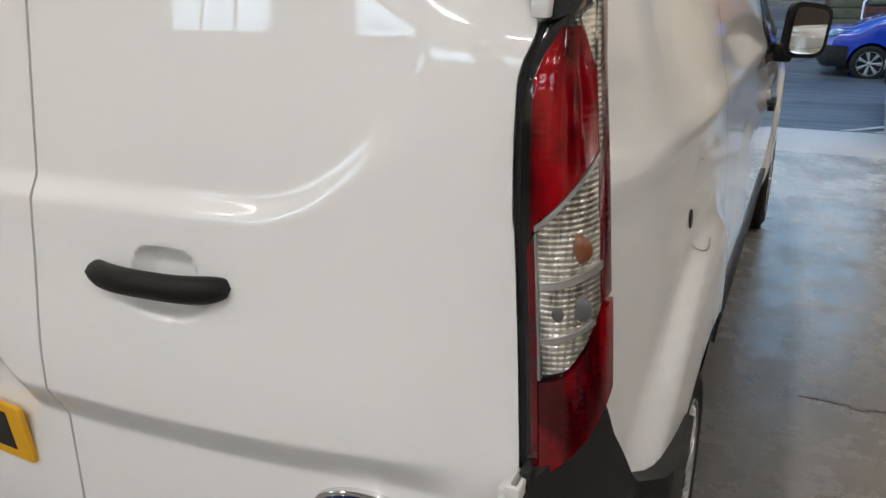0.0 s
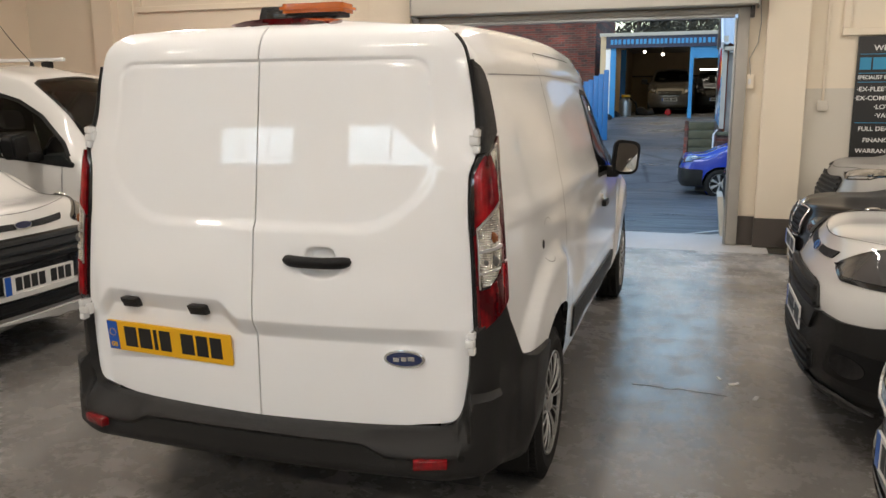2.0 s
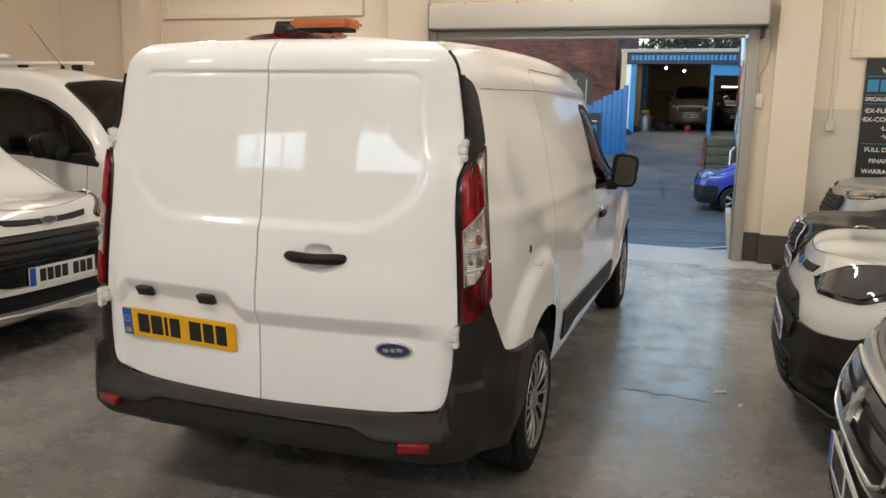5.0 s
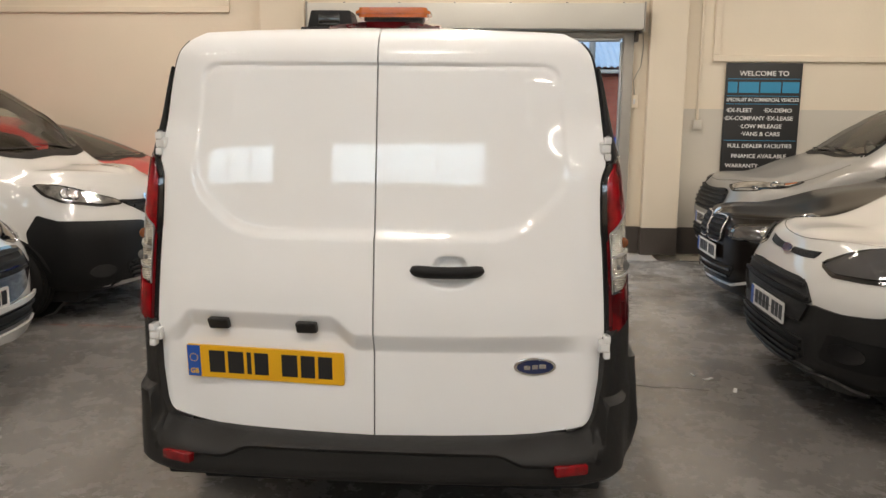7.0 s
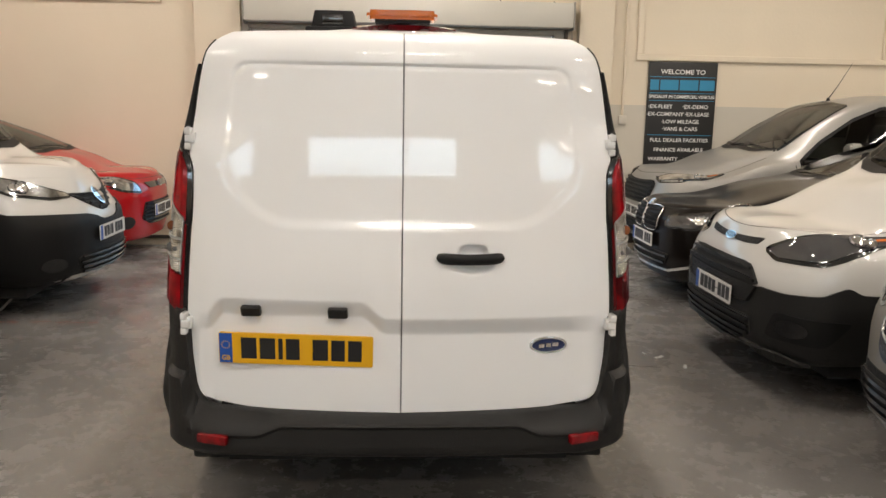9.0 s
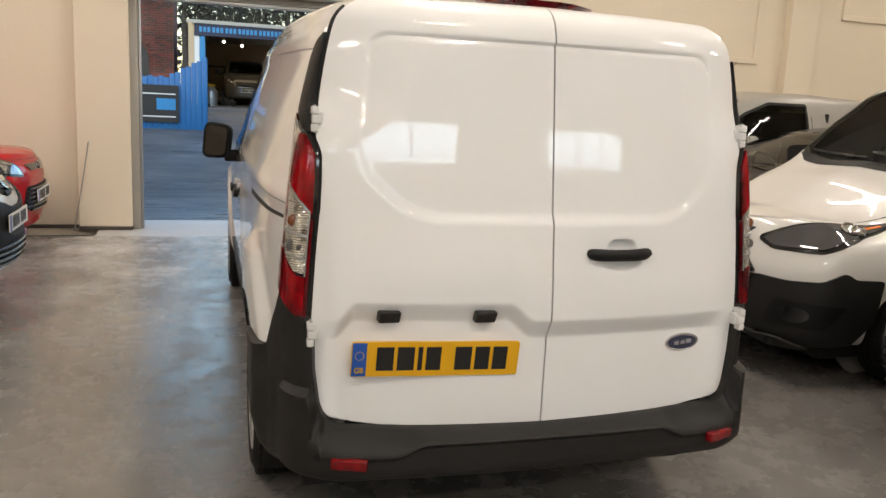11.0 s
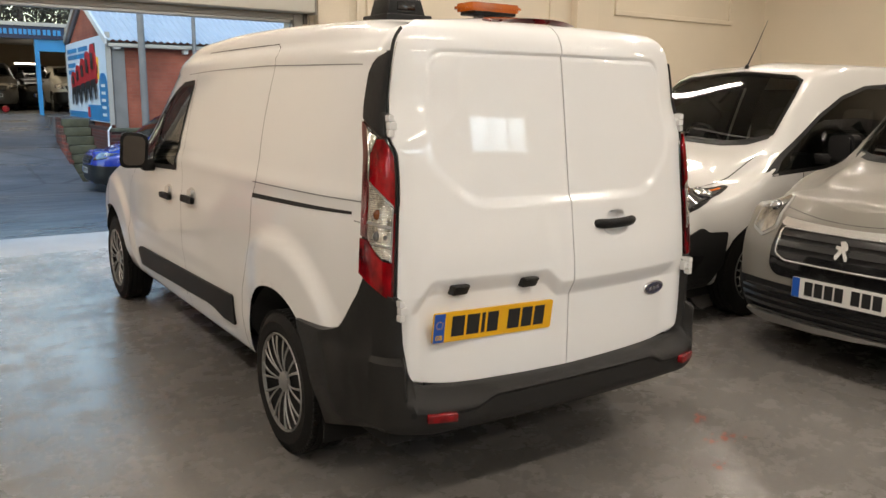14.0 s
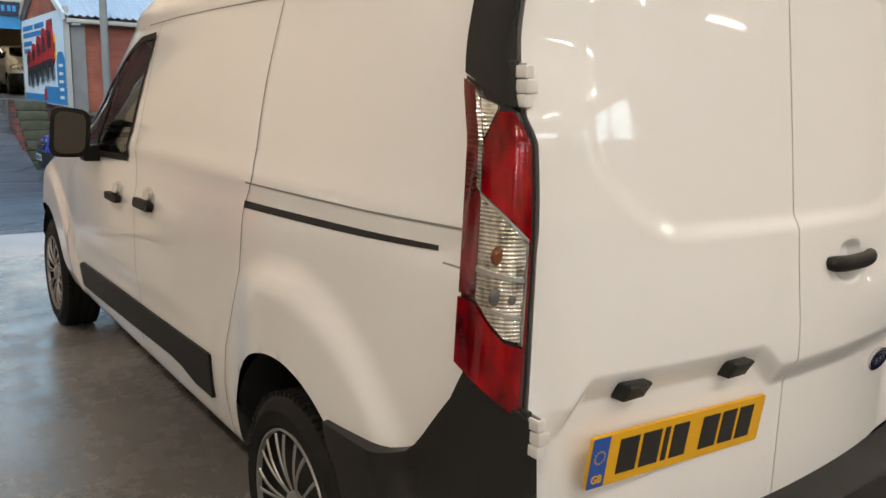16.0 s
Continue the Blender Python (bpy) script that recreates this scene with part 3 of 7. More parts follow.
# steel door frame, roller shutter box
frame_ob = tagged(new("door_1"), "grey steel frame of the open roller shutter doorway", "door frame", kind="structure")
part("jamb", boxed(DX1 - 0.05, DX1 + 0.06, WY1 - 0.07, WY1 + 0.05, 0.0, DZ, 0.006), M_FRAMEGREY, frame_ob)
part("jamb", boxed(DX0 - 0.06, DX0 + 0.05, WY1 - 0.07, WY1 + 0.05, 0.0, DZ, 0.006), M_FRAMEGREY, frame_ob)
part("guide_rail", boxed(DX1 - 0.075, DX1 - 0.052, WY1 - 0.03, WY1 + 0.03, 0.0, DZ - 0.1, 0.003), M_STEEL, frame_ob)
part("guide_rail", boxed(DX0 + 0.052, DX0 + 0.075, WY1 - 0.03, WY1 + 0.03, 0.0, DZ - 0.1, 0.003), M_STEEL, frame_ob)
part("lintel", boxed(DX0 + 0.052, DX1 - 0.052, WY1 - 0.06, WY1 + 0.04, DZ - 0.06, DZ - 0.002, 0.006), M_FRAMEGREY, frame_ob)
shutter = thing("roller_shutter", "pale galvanised roller shutter box above the doorway", "roller shutter")
part("shutter_box", boxed(DX0 + 0.03, DX1 + 0.12, WY1 - 0.27, WY1 - 0.002, DZ + 0.012, DZ + 0.275, 0.010), M_SHUTTER, shutter)
part("end_plate", boxed(DX1 + 0.121, DX1 + 0.135, WY1 - 0.28, WY1 - 0.002, DZ - 0.01, DZ + 0.285, 0.003), M_FRAMEGREY, shutter)
part("end_plate", boxed(DX0 + 0.015, DX0 + 0.029, WY1 - 0.28, WY1 - 0.002, DZ - 0.01, DZ + 0.285, 0.003), M_FRAMEGREY, shutter)
part("bracket", boxed(DX1 + 0.062, DX1 + 0.10, WY1 - 0.10, WY1 - 0.002, DZ - 0.10, DZ + 0.01, 0.004), M_SKIRT, shutter, "dark rusty bracket")
part("bottom_bar", boxed(DX0 + 0.08, DX1 - 0.08, WY1 - 0.05, WY1 + 0.03, DZ - 0.095, DZ - 0.062, 0.004), M_STEEL, shutter)
for i in range(6):
    bm = bmesh.new()
    bmesh.ops.create_uvsphere(bm, u_segments=10, v_segments=6, radius=0.016)
    bmesh.ops.transform(bm, matrix=pose(DX0 + 0.4 + i * 0.6, WY1 - 0.10, DZ + 0.29), verts=bm.verts)
    part("bolt", bm, M_SKIRT, shutter, "rusty bolt head")

# small fittings by the doorway
sw = thing("switch_box", "small cream surface-mounted switch box on the wall", "switch")
part("back_box", boxed(1.80, 1.885, WY1 - 0.045, WY1, 1.60, 1.74, 0.008), M_WALL, sw)
part("rocker", boxed(1.83, 1.855, WY1 - 0.055, WY1 - 0.045, 1.645, 1.70, 0.004), M_HINGE, sw)
cable = thing("cable", "thin dangling cable by the door frame", "cable")
part("wire", tube([(1.85, WY1 - 0.01, 1.74), (1.83, WY1 - 0.02, 1.9), (1.90, WY1 - 0.02, 2.05), (1.92, WY1 - 0.015, 2.25), (1.90, WY1 - 0.01, 2.5)], 0.004, 6), M_FRAMEGREY, cable)
conduit = thing("conduit", "cream painted vertical cable conduit on the wall", "conduit")
part("pipe", boxed(2.52, 2.545, WY1 - 0.028, WY1 - 0.006, 1.48, CEIL, 0.006), M_WALL, conduit)
part("socket", boxed(2.49, 2.58, WY1 - 0.05, WY1 - 0.006, 1.38, 1.48, 0.008), M_DADO, conduit)
conduit2 = thing("conduit", "thin cream painted conduit on the wall", "conduit")
part("pipe", boxed(-5.53, -5.51, WY1 - 0.022, WY1, 0.32, CEIL, 0.006), M_WALL, conduit2)

rod = thing("metal_rod", "thin dark metal rod leaning against the pilaster", "rod")
part("shaft", tube([(-2.285, 6.27, 0.004), (-2.21, 6.32, 0.45), (-2.142, 6.364, 0.885)], 0.006, 8), M_STEEL, rod)

# welcome sign
sign = thing("welcome_sign", "black wall sign with white and blue lettering", "sign")
SX0, SX1, SZ1, SZ0, SY = 2.81, 3.605, 2.09, 0.78, WY1 - 0.035
part("board", boxed(SX0, SX1, SY, WY1 - 0.005, SZ0, SZ1, 0.003), M_SIGNBLACK, sign)
SW = SX1 - SX0


def sign_line(text, fy, size, material, fx=0.5, align="CENTER", sx=1.0):
    words(text, size, pose(SX0 + SW * fx, SY - 0.002, SZ1 - fy, 90, 0, 0), material, sign, "lettering", align, sx, 0.0012)


sign_line("WELCOME TO", 0.135, 0.072, M_SIGNWHITE, sx=1.1)
for k, (a, b) in enumerate(((0.03, 0.155), (0.175, 0.44), (0.46, 0.73), (0.75, 0.97))):
    part("name_bar", boxed(SX0 + SW * a, SX0 + SW * b, SY - 0.004, SY - 0.0005, SZ1 - 0.315, SZ1 - 0.20), M_SIGNBLUE, sign, "blue company name as a plain bar")
sign_line("SPECIALIST IN COMMERCIAL VEHICLES", 0.405, 0.050, M_SIGNWHITE, sx=0.88)
sign_line("\u00b7EX-FLEET", 0.52, 0.060, M_SIGNWHITE, 0.02, "LEFT", 1.08)
sign_line("\u00b7EX-DEMO", 0.52, 0.060, M_SIGNWHITE, 0.52, "LEFT", 1.08)
sign_line("\u00b7EX-COMPANY", 0.605, 0.060, M_SIGNWHITE, 0.0, "LEFT", 1.08)
sign_line("\u00b7EX-LEASE", 0.605, 0.060, M_SIGNWHITE, 0.56, "LEFT", 1.08)
sign_line("\u00b7LOW MILEAGE", 0.69, 0.060, M_SIGNWHITE, sx=1.08)
sign_line("\u00b7VANS & CARS", 0.772, 0.060, M_SIGNWHITE, sx=1.08)
sign_line("FULL DEALER FACILITIES", 0.90, 0.058, M_SIGNWHITE, sx=1.08)
sign_line("FINANCE AVAILABLE", 1.01, 0.058, M_SIGNWHITE, sx=1.08)
sign_line("WARRANTY", 1.115, 0.058, M_SIGNWHITE, 0.06, "LEFT", 1.08)
for fy in (0.165, 0.345, 0.43, 0.82):
    part("rule", boxed(SX0 + 0.02, SX1 - 0.02, SY - 0.003, SY - 0.0005, SZ1 - fy - 0.006, SZ1 - fy), M_SIGNBLUE, sign, "thin blue line")

# ceiling lights
for k, (tx, ty) in enumerate(TUBES):
    b = thing("ceiling_light", "white batten with a lit fluorescent tube", "ceiling light", "ceiling lights")
    turn = 90 if ty < 0 else 0
    bm = boxed(-0.05, 0.05, -0.78, 0.78, -0.06, -0.002, 0.006)
    bmesh.ops.transform(bm, matrix=pose(tx, ty, CEIL, 0, 0, turn), verts=bm.verts)
    part("batten", bm, M_HINGE, b)
    bm = lathe([(0.0, -0.74), (0.016, -0.74), (0.016, 0.74), (0.0, 0.74)], 12, "y")
    bmesh.ops.transform(bm, matrix=pose(tx, ty, CEIL - 0.085, 0, 0, turn), verts=bm.verts)
    part("tube", bm, M_TUBE, b)

# floor litter
for k, (x, y, r, s) in enumerate(((1.62, 2.05, 20, 1.0), (1.72, 1.86, 70, 0.8), (1.55, 2.12, 120, 0.6))):
    bm = boxed(-0.03 * s, 0.03 * s, -0.012 * s, 0.012 * s, 0, 0.004)
    bmesh.ops.bisect_plane(bm, geom=bm.verts[:] + bm.edges[:] + bm.faces[:], plane_co=(0, 0, 0.002), plane_no=(1, 0, 0))
    for v in bm.verts:
        if v.co.x > 0.01:
            v.co.z += 0.006
    bmesh.ops.transform(bm, matrix=pose(x, y, 0.0, 0, 0, r), verts=bm.verts)
    tagged(link_mesh("paper_scrap", bm, M_SIGNWHITE), "small torn white paper scrap on the floor", "litter", "paper scraps")
bm = bmesh.new()
random.seed(5)
for i in range(9):
    a = i / 8
    x, y = 1.10 + 0.42 * a, 1.90 - 0.03 * a + random.uniform(-0.01, 0.01)
    box(bm, x, x + 0.06, y, y + random.uniform(0.006, 0.014), 0.0, 0.0015)
tagged(link_mesh("floor_crack", bm, M_SKIRT, None, False), "dark crack line in the floor paint", "crack", kind="structure")

M_REDMARK = mat("worn_red_floor_paint", (0.26, 0.075, 0.045), 0.45, var=0.3, scale=30)
for cx, cy, ln, wd, turn, n in ((0.86, -0.19, 0.16, 0.10, 20, 14), (0.94, 0.02, 0.10, 0.06, 50, 7), (-2.45, 2.82, 0.75, 0.03, 0, 22), (0.60, -0.35, 0.08, 0.05, 0, 5)):
    rnd = random.Random(int(cx * 100) + 900)
    bm = bmesh.new()
    for i in range(n):
        u, v = rnd.uniform(-0.5, 0.5) * ln, rnd.gauss(0, 0.3) * wd
        r = rnd.uniform(0.006, 0.022)
        pts = [bm.verts.new((u + r * rnd.uniform(0.5, 1.6) * math.cos(a) * (2.0 if ln > 0.5 else 1.0), v + r * rnd.uniform(0.3, 0.9) * math.sin(a), 0.0012 + 0.0001 * i)) for a in [k * 0.785 for k in range(8)]]
        bm.faces.new(pts)
    bm.normal_update()
    bmesh.ops.transform(bm, matrix=pose(cx, cy, 0, 0, 0, turn), verts=bm.verts)
    tagged(link_mesh("floor_mark", bm, M_REDMARK, None, False), "worn flecks of red paint on the concrete floor", "paint mark", kind="structure")

# ---- outside ----


def ground_z(x, y):
    if y < 6.95:
        return -0.09
    if x > 1.12 and y > 16.8:
        return lerp_table([(16.8, -0.52), (19.58, -0.52), (19.62, 0.90), (40.0, 0.93), (500, 3.0)], y)
    return lerp_table([(6.95, -0.02), (7.3, -0.05), (13.0, -0.46), (16.3, -0.52), (17.5, -0.24), (20.0, 0.37), (22.2, 0.92), (40.0, 0.93), (500, 3.0)], y)


gx = sorted(set([-300, -120, -60] + [i * 2.0 for i in range(-15, 0)] + [i * 0.5 for i in range(0, 30)] + [1.10, 1.14, 20, 40, 80, 300]))
gy = sorted(set([-300, -60, -10, 6.9, 6.95, 7.3, 16.3, 16.8, 17.5, 19.58, 19.62, 22.2] + [7.5 + 0.5 * i for i in range(50)] + [46, 60, 120, 300, 500]))
ground = tagged(link_mesh("ground", grid_mesh([[(x, y, ground_z(x, y) + (0.02 * noise.noise((x * 0.4, y * 0.4, 0)) if 8 < y < 22 else 0)) for y in gy] for x in gx]), M_ASPHALT), "worn patched asphalt road and sloping yard", "road", kind="structure")
bm_n = ground.data
if bm_n.polygons[0].normal.z < 0:
    bm_n.flip_normals()
for x0, y0, x1, y1 in ((1.2, 7.25, 1.7, 7.75), (1.45, 7.2, 1.9, 7.7)):
    bm = bmesh.new()
    box(bm, 0, math.hypot(x1 - x0, y1 - y0), -0.03, 0.03, 0, 0.006, m=pose(x0, y0, -0.062, 0, 0, math.degrees(math.atan2(y1 - y0, x1 - x0))))
    tagged(link_mesh("road_marking", bm, M_APRON, None, False), "worn white painted road line", "road marking", kind="structure")

slab = thing("leaning_board", "grey-brown board standing by the door frame", "board")
part("panel", box(bmesh.new(), -0.03, 0.03, 0, 0.55, 0, 0.50, 0.01, pose(1.70, 7.0, -0.06, 0, -6, 0)), M_DADO, slab)

# yard garage with blue front
garage = thing("garage_building", "blue-fronted yard garage with open shutter and lit inside", "garage")
GY, GZ = 22.4, 0.93
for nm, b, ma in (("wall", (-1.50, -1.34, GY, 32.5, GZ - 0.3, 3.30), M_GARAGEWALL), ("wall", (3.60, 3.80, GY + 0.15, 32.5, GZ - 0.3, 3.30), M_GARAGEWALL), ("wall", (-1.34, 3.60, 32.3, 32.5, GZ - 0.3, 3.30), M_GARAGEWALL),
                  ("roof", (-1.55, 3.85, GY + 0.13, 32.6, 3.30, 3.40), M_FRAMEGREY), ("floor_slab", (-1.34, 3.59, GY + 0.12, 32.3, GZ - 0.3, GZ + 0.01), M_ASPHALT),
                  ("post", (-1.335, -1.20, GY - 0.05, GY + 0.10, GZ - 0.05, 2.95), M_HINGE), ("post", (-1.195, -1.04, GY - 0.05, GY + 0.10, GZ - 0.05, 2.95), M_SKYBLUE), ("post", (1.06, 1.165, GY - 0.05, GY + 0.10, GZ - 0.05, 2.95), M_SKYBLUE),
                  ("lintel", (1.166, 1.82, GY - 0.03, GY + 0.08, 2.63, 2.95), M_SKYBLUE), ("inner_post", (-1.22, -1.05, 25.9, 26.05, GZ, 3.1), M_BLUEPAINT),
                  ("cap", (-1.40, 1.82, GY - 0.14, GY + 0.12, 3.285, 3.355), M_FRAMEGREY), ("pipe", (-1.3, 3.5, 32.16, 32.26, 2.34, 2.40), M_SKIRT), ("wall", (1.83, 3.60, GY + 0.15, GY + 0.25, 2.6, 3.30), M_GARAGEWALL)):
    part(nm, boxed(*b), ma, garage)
part("fascia", boxed(-1.33, 1.82, GY - 0.10, GY + 0.06, 2.951, 3.284), M_SIGNNAVY, garage, "dark navy name fascia")
xx = -1.20
for k, n_ch in enumerate((3, 3, 3, 5, 7, 2, 2)):
    for c in range(n_ch):
        part("name_bar", boxed(xx, xx + 0.078, GY - 0.112, GY - 0.098, 3.055, 3.195), M_SKYBLUE, garage, "light blue character as a plain bar")
        xx += 0.112
    xx += 0.025
for lx, ly, lz in ((-0.45, 26.0, 3.02), (0.14, 26.0, 2.93)):
    bm = bmesh.new()
    bmesh.ops.create_uvsphere(bm, u_segments=12, v_segments=8, radius=0.05)
    bmesh.ops.transform(bm, matrix=pose(lx, ly, lz), verts=bm.verts)
    part("lamp", bm, M_LAMPON, garage, "lit round lamp")
    part("lamp_rod", tube([(lx, ly, lz + 0.05), (lx, ly, 3.3)], 0.012, 6), M_SKIRT, garage)
part("strip_lamp", boxed(1.35, 2.15, 30.0, 30.1, 2.52, 2.57), M_LAMPON, garage, "lit strip lamp")
area_lamp("garage_light", pose(0.5, 26.5, 3.15), 3.0, 3.0, 7.5, (1.0, 0.82, 0.56))
vac = thing("workshop_vacuum", "drum workshop vacuum cleaner with a hose", "vacuum")
bm = lathe([(0.0, 0.0), (0.2, 0.0), (0.2, 0.42), (0.16, 0.52), (0.08, 0.60), (0.0, 0.61)], 20, "z")
bmesh.ops.transform(bm, matrix=pose(-0.88, 24.2, GZ + 0.01), verts=bm.verts)
part("drum", bm, M_STEEL, vac)
part("lid", boxed(-1.0, -0.74, 24.1, 24.3, GZ + 0.60, GZ + 0.68, 0.02), M_YELLOW, vac, "yellow lid")
part("hose", tube([(-0.75, 24.2, 1.5), (-0.55, 24.1, 1.35), (-0.45, 24.1, 1.0), (-0.2, 24.1, 0.97)], 0.028), M_RUBBER, vac)
clutter = thing("garage_clutter", "dark heap of bags and parts on the garage floor", "clutter")
for k, (cx, cy, r) in enumerate(((-0.45, 25.6, 0.2), (-0.2, 26.0, 0.16), (-1.05, 22.9, 0.14), (-1.2, 22.15, 0.12))):
    bm = bmesh.new()
    bmesh.ops.create_icosphere(bm, subdivisions=3, radius=r)
    for v in bm.verts:
        v.co *= 1 + 0.35 * noise.noise(v.co * 6 + Vector((k * 3, 0, 0)))
        v.co.z = max(-r * 0.4, v.co.z)
    bmesh.ops.transform(bm, matrix=pose(cx, cy, GZ + r * 0.4 - (0.06 if cy < 22.3 else 0)), verts=bm.verts)
    part("bag", bm, M_INTERIOR, clutter)
marker = thing("yard_marker", "small red round marker on the garage floor", "marker")
bm = lathe([(0.0, -0.04), (0.09, -0.04), (0.105, 0.0), (0.09, 0.04), (0.0, 0.04)], 18, "y")
bmesh.ops.transform(bm, matrix=pose(0.44, 24.6, 1.045), verts=bm.verts)
part("disc", bm, M_REDCAR, marker)

# blue board fence by the garage
fence = thing("fence", "tall bright blue board fence beside the garage", "fence")
for i in range(12):
    x = -2.60 + i * 0.135
    top = 1.70 + 0.075 * max(0, i - 4) + (0.03 if i % 2 else 0)
    part("board", boxed(x, x + 0.131, 20.0 + 0.015 * (i % 2), 20.04 + 0.015 * (i % 2), 0.25, top, 0.004), M_BLUEPAINT, fence)
notice = thing("notice_board", "dark board with blue and grey bars on the fence", "sign")
part("board", boxed(-2.72, -1.70, 19.93, 19.96, 0.55, 1.50), M_SIGNBLACK, notice)
part("bar", boxed(-2.25, -1.78, 19.915, 19.93, 0.87, 1.16), M_SKYBLUE, notice, "light blue bar of lettering")
part("bar", boxed(-2.6, -1.78, 19.915, 19.93, 1.26, 1.29), M_SIGNWHITE, notice, "thin white line")
part("bar", boxed(-2.6, -1.78, 19.915, 19.93, 0.68, 0.71), M_SIGNWHITE, notice, "thin white line")

# old brick building behind
old = thing("brick_building", "tall weathered red brick building with an arched window", "building")
part("wall", boxed(-25, -2.13, 25.3, 33.0, -1, 7.0), M_OLDBRICK, old)
part("pier", boxed(-2.32, -1.99, 25.15, 25.45, -1, 7.0), M_OLDBRICK, old)
AX, AZ, AR = -3.34, 2.31, 0.59
arch_poly = [(AX - AR, 1.3), (AX + AR, 1.3), (AX + AR, AZ)] + [(AX + AR * math.cos(a), AZ + 0.54 * math.sin(a)) for a in [math.pi * k / 12 for k in range(1, 12)]] + [(AX - AR, AZ)]
ar = part("arched_window", extrude_poly(arch_poly, 25.28, 25.5), M_SIGNBLACK, old, "dark boarded arched window")
bm = bmesh.new()
for k in range(13):
    a = math.pi * k / 12
    box(bm, -0.045, 0.045, 25.25, 25.4, -0.10, 0.10, m=Matrix.Translation((AX + 0.70 * math.cos(a), 0, AZ + 0.65 * math.sin(a))) @ Matrix.Rotation(-a, 4, "Y") @ pose(0, 0, 0, 0, 90, 0))
part("arch_bricks", bm, M_OLDBRICK, ar)
for k in range(3):
    part("glazing_bar", boxed(AX - 0.38 + k * 0.36, AX - 0.35 + k * 0.36, 25.265, 25.285, 1.34, 2.6), M_FRAMEGREY, ar)

# brick hall with corrugated roof and billboard
hall = thing("brick_hall", "orange brick hall with a pale corrugated sheet roof", "building")
HX, HY, HZ = 1.94, 17.3, 2.76
part("front_wall", boxed(HX, 16.0, HY, HY + 0.3, -0.6, HZ), M_BRICK, hall)
gable = [(HY + 0.301, -0.6), (22.5, -0.6), (22.5, 2.82), (19.9, 3.83), (HY + 0.301, HZ + 0.06)]
part("gable_wall", extrude_poly(gable, HX, HX + 0.3, "yz"), M_BRICK, hall)
for nm, ya, za, yb, zb in (("roof", HY - 0.25, HZ - 0.06, 19.9, 3.90), ("roof", 22.75, 2.74, 19.905, 3.90)):
    P = []
    for i in range(171):
        x = HX - 0.12 + i * 0.075
        P.append([(x, ya + (yb - ya) * j / 3, za + (zb - za) * j / 3 + 0.02 * math.cos(i * math.pi)) for j in range(4)])
    bm = grid_mesh(P)
    if sum(f.normal.z for f in bm.faces) < 0:
        bmesh.ops.reverse_faces(bm, faces=bm.faces)
    part(nm, thicken(bm, 0.02), M_ROOFSHEET, hall)
slope = math.degrees(math.atan2(3.90 - HZ + 0.06, 19.9 - HY + 0.25))
part("verge_board", box(bmesh.new(), HX - 0.16, HX - 0.11, -0.04, 3.05, -0.10, 0.045, m=pose(0, HY - 0.25, HZ - 0.06, slope, 0, 0)), M_HINGE, hall, "white verge board")
part("verge_board", box(bmesh.new(), HX - 0.16, HX - 0.11, -0.04, 3.05, -0.10, 0.045, m=pose(0, 22.75, 2.74, 180 - slope, 0, 0)), M_FRAMEGREY, hall, "grey verge board")
part("gutter", boxed(HX - 0.08, 16, HY - 0.24, HY - 0.14, HZ - 0.22, HZ - 0.13, 0.02), M_FRAMEGREY, hall)
part("soffit", boxed(HX + 0.02, 16, HY - 0.139, HY - 0.002, HZ - 0.20, HZ - 0.10), M_SKIRT, hall, "dark eaves board")
for px in (HX + 0.16, 4.2, 6.4):
    part("pier", boxed(px - 0.14, px + 0.14, HY - 0.05, HY - 0.001, -0.5, HZ - 0.21), M_POST, hall, "grey rendered pier")
part("flood_light", boxed(HX + 0.03, HX + 0.20, HY - 0.20, HY - 0.051, 2.50, 2.60, 0.02), M_HINGE, hall)
part("flood_light", boxed(3.54, 3.66, HY - 0.16, HY - 0.001, 2.44, 2.60, 0.02), M_HINGE, hall)

board = thing("billboard", "blue and white billboard with red machine shapes", "billboard")
BX = HX - 0.10


def by(y):
    return 17.25 + (y - 21.25) * 0.717


def bz(z):
    return 0.85 + (z - 0.75) * 0.835


def sheet(name, y0, y1, z0, z1, d, material, label):
    part(name, boxed(BX - d, BX, by(y0), by(y1), bz(z0), bz(z1)), material, board, label)


part("backing", boxed(BX, BX + 0.08, 17.25, 22.45, 0.85, 2.83), M_PRINTWHITE, board, "pale blue-white printed sheet")
for y0, y1 in ((17.17, 17.249), (22.451, 22.53)):
    part("frame", boxed(BX - 0.01, BX + 0.09, y0, y1, 0.81, 2.87), M_FRAMEGREY, board)
sheet("blue_band", 21.3, 24.6, 0.78, 1.22, 0.012, M_SKYBLUE, "blue printed band")
part("blue_band", extrude_poly(rounded([(by(21.3), bz(1.221)), (by(22.5), bz(1.221)), (by(22.5), bz(1.9)), (by(22.2), bz(2.1)), (by(21.6), bz(2.1)), (by(21.3), bz(1.9))], 0.12), BX - 0.013, BX, "yz"), M_SKYBLUE, board, "blue printed corner")
sheet("blue_band", 24.601, 28.45, 0.78, 1.0, 0.012, M_SKYBLUE, "blue printed band")
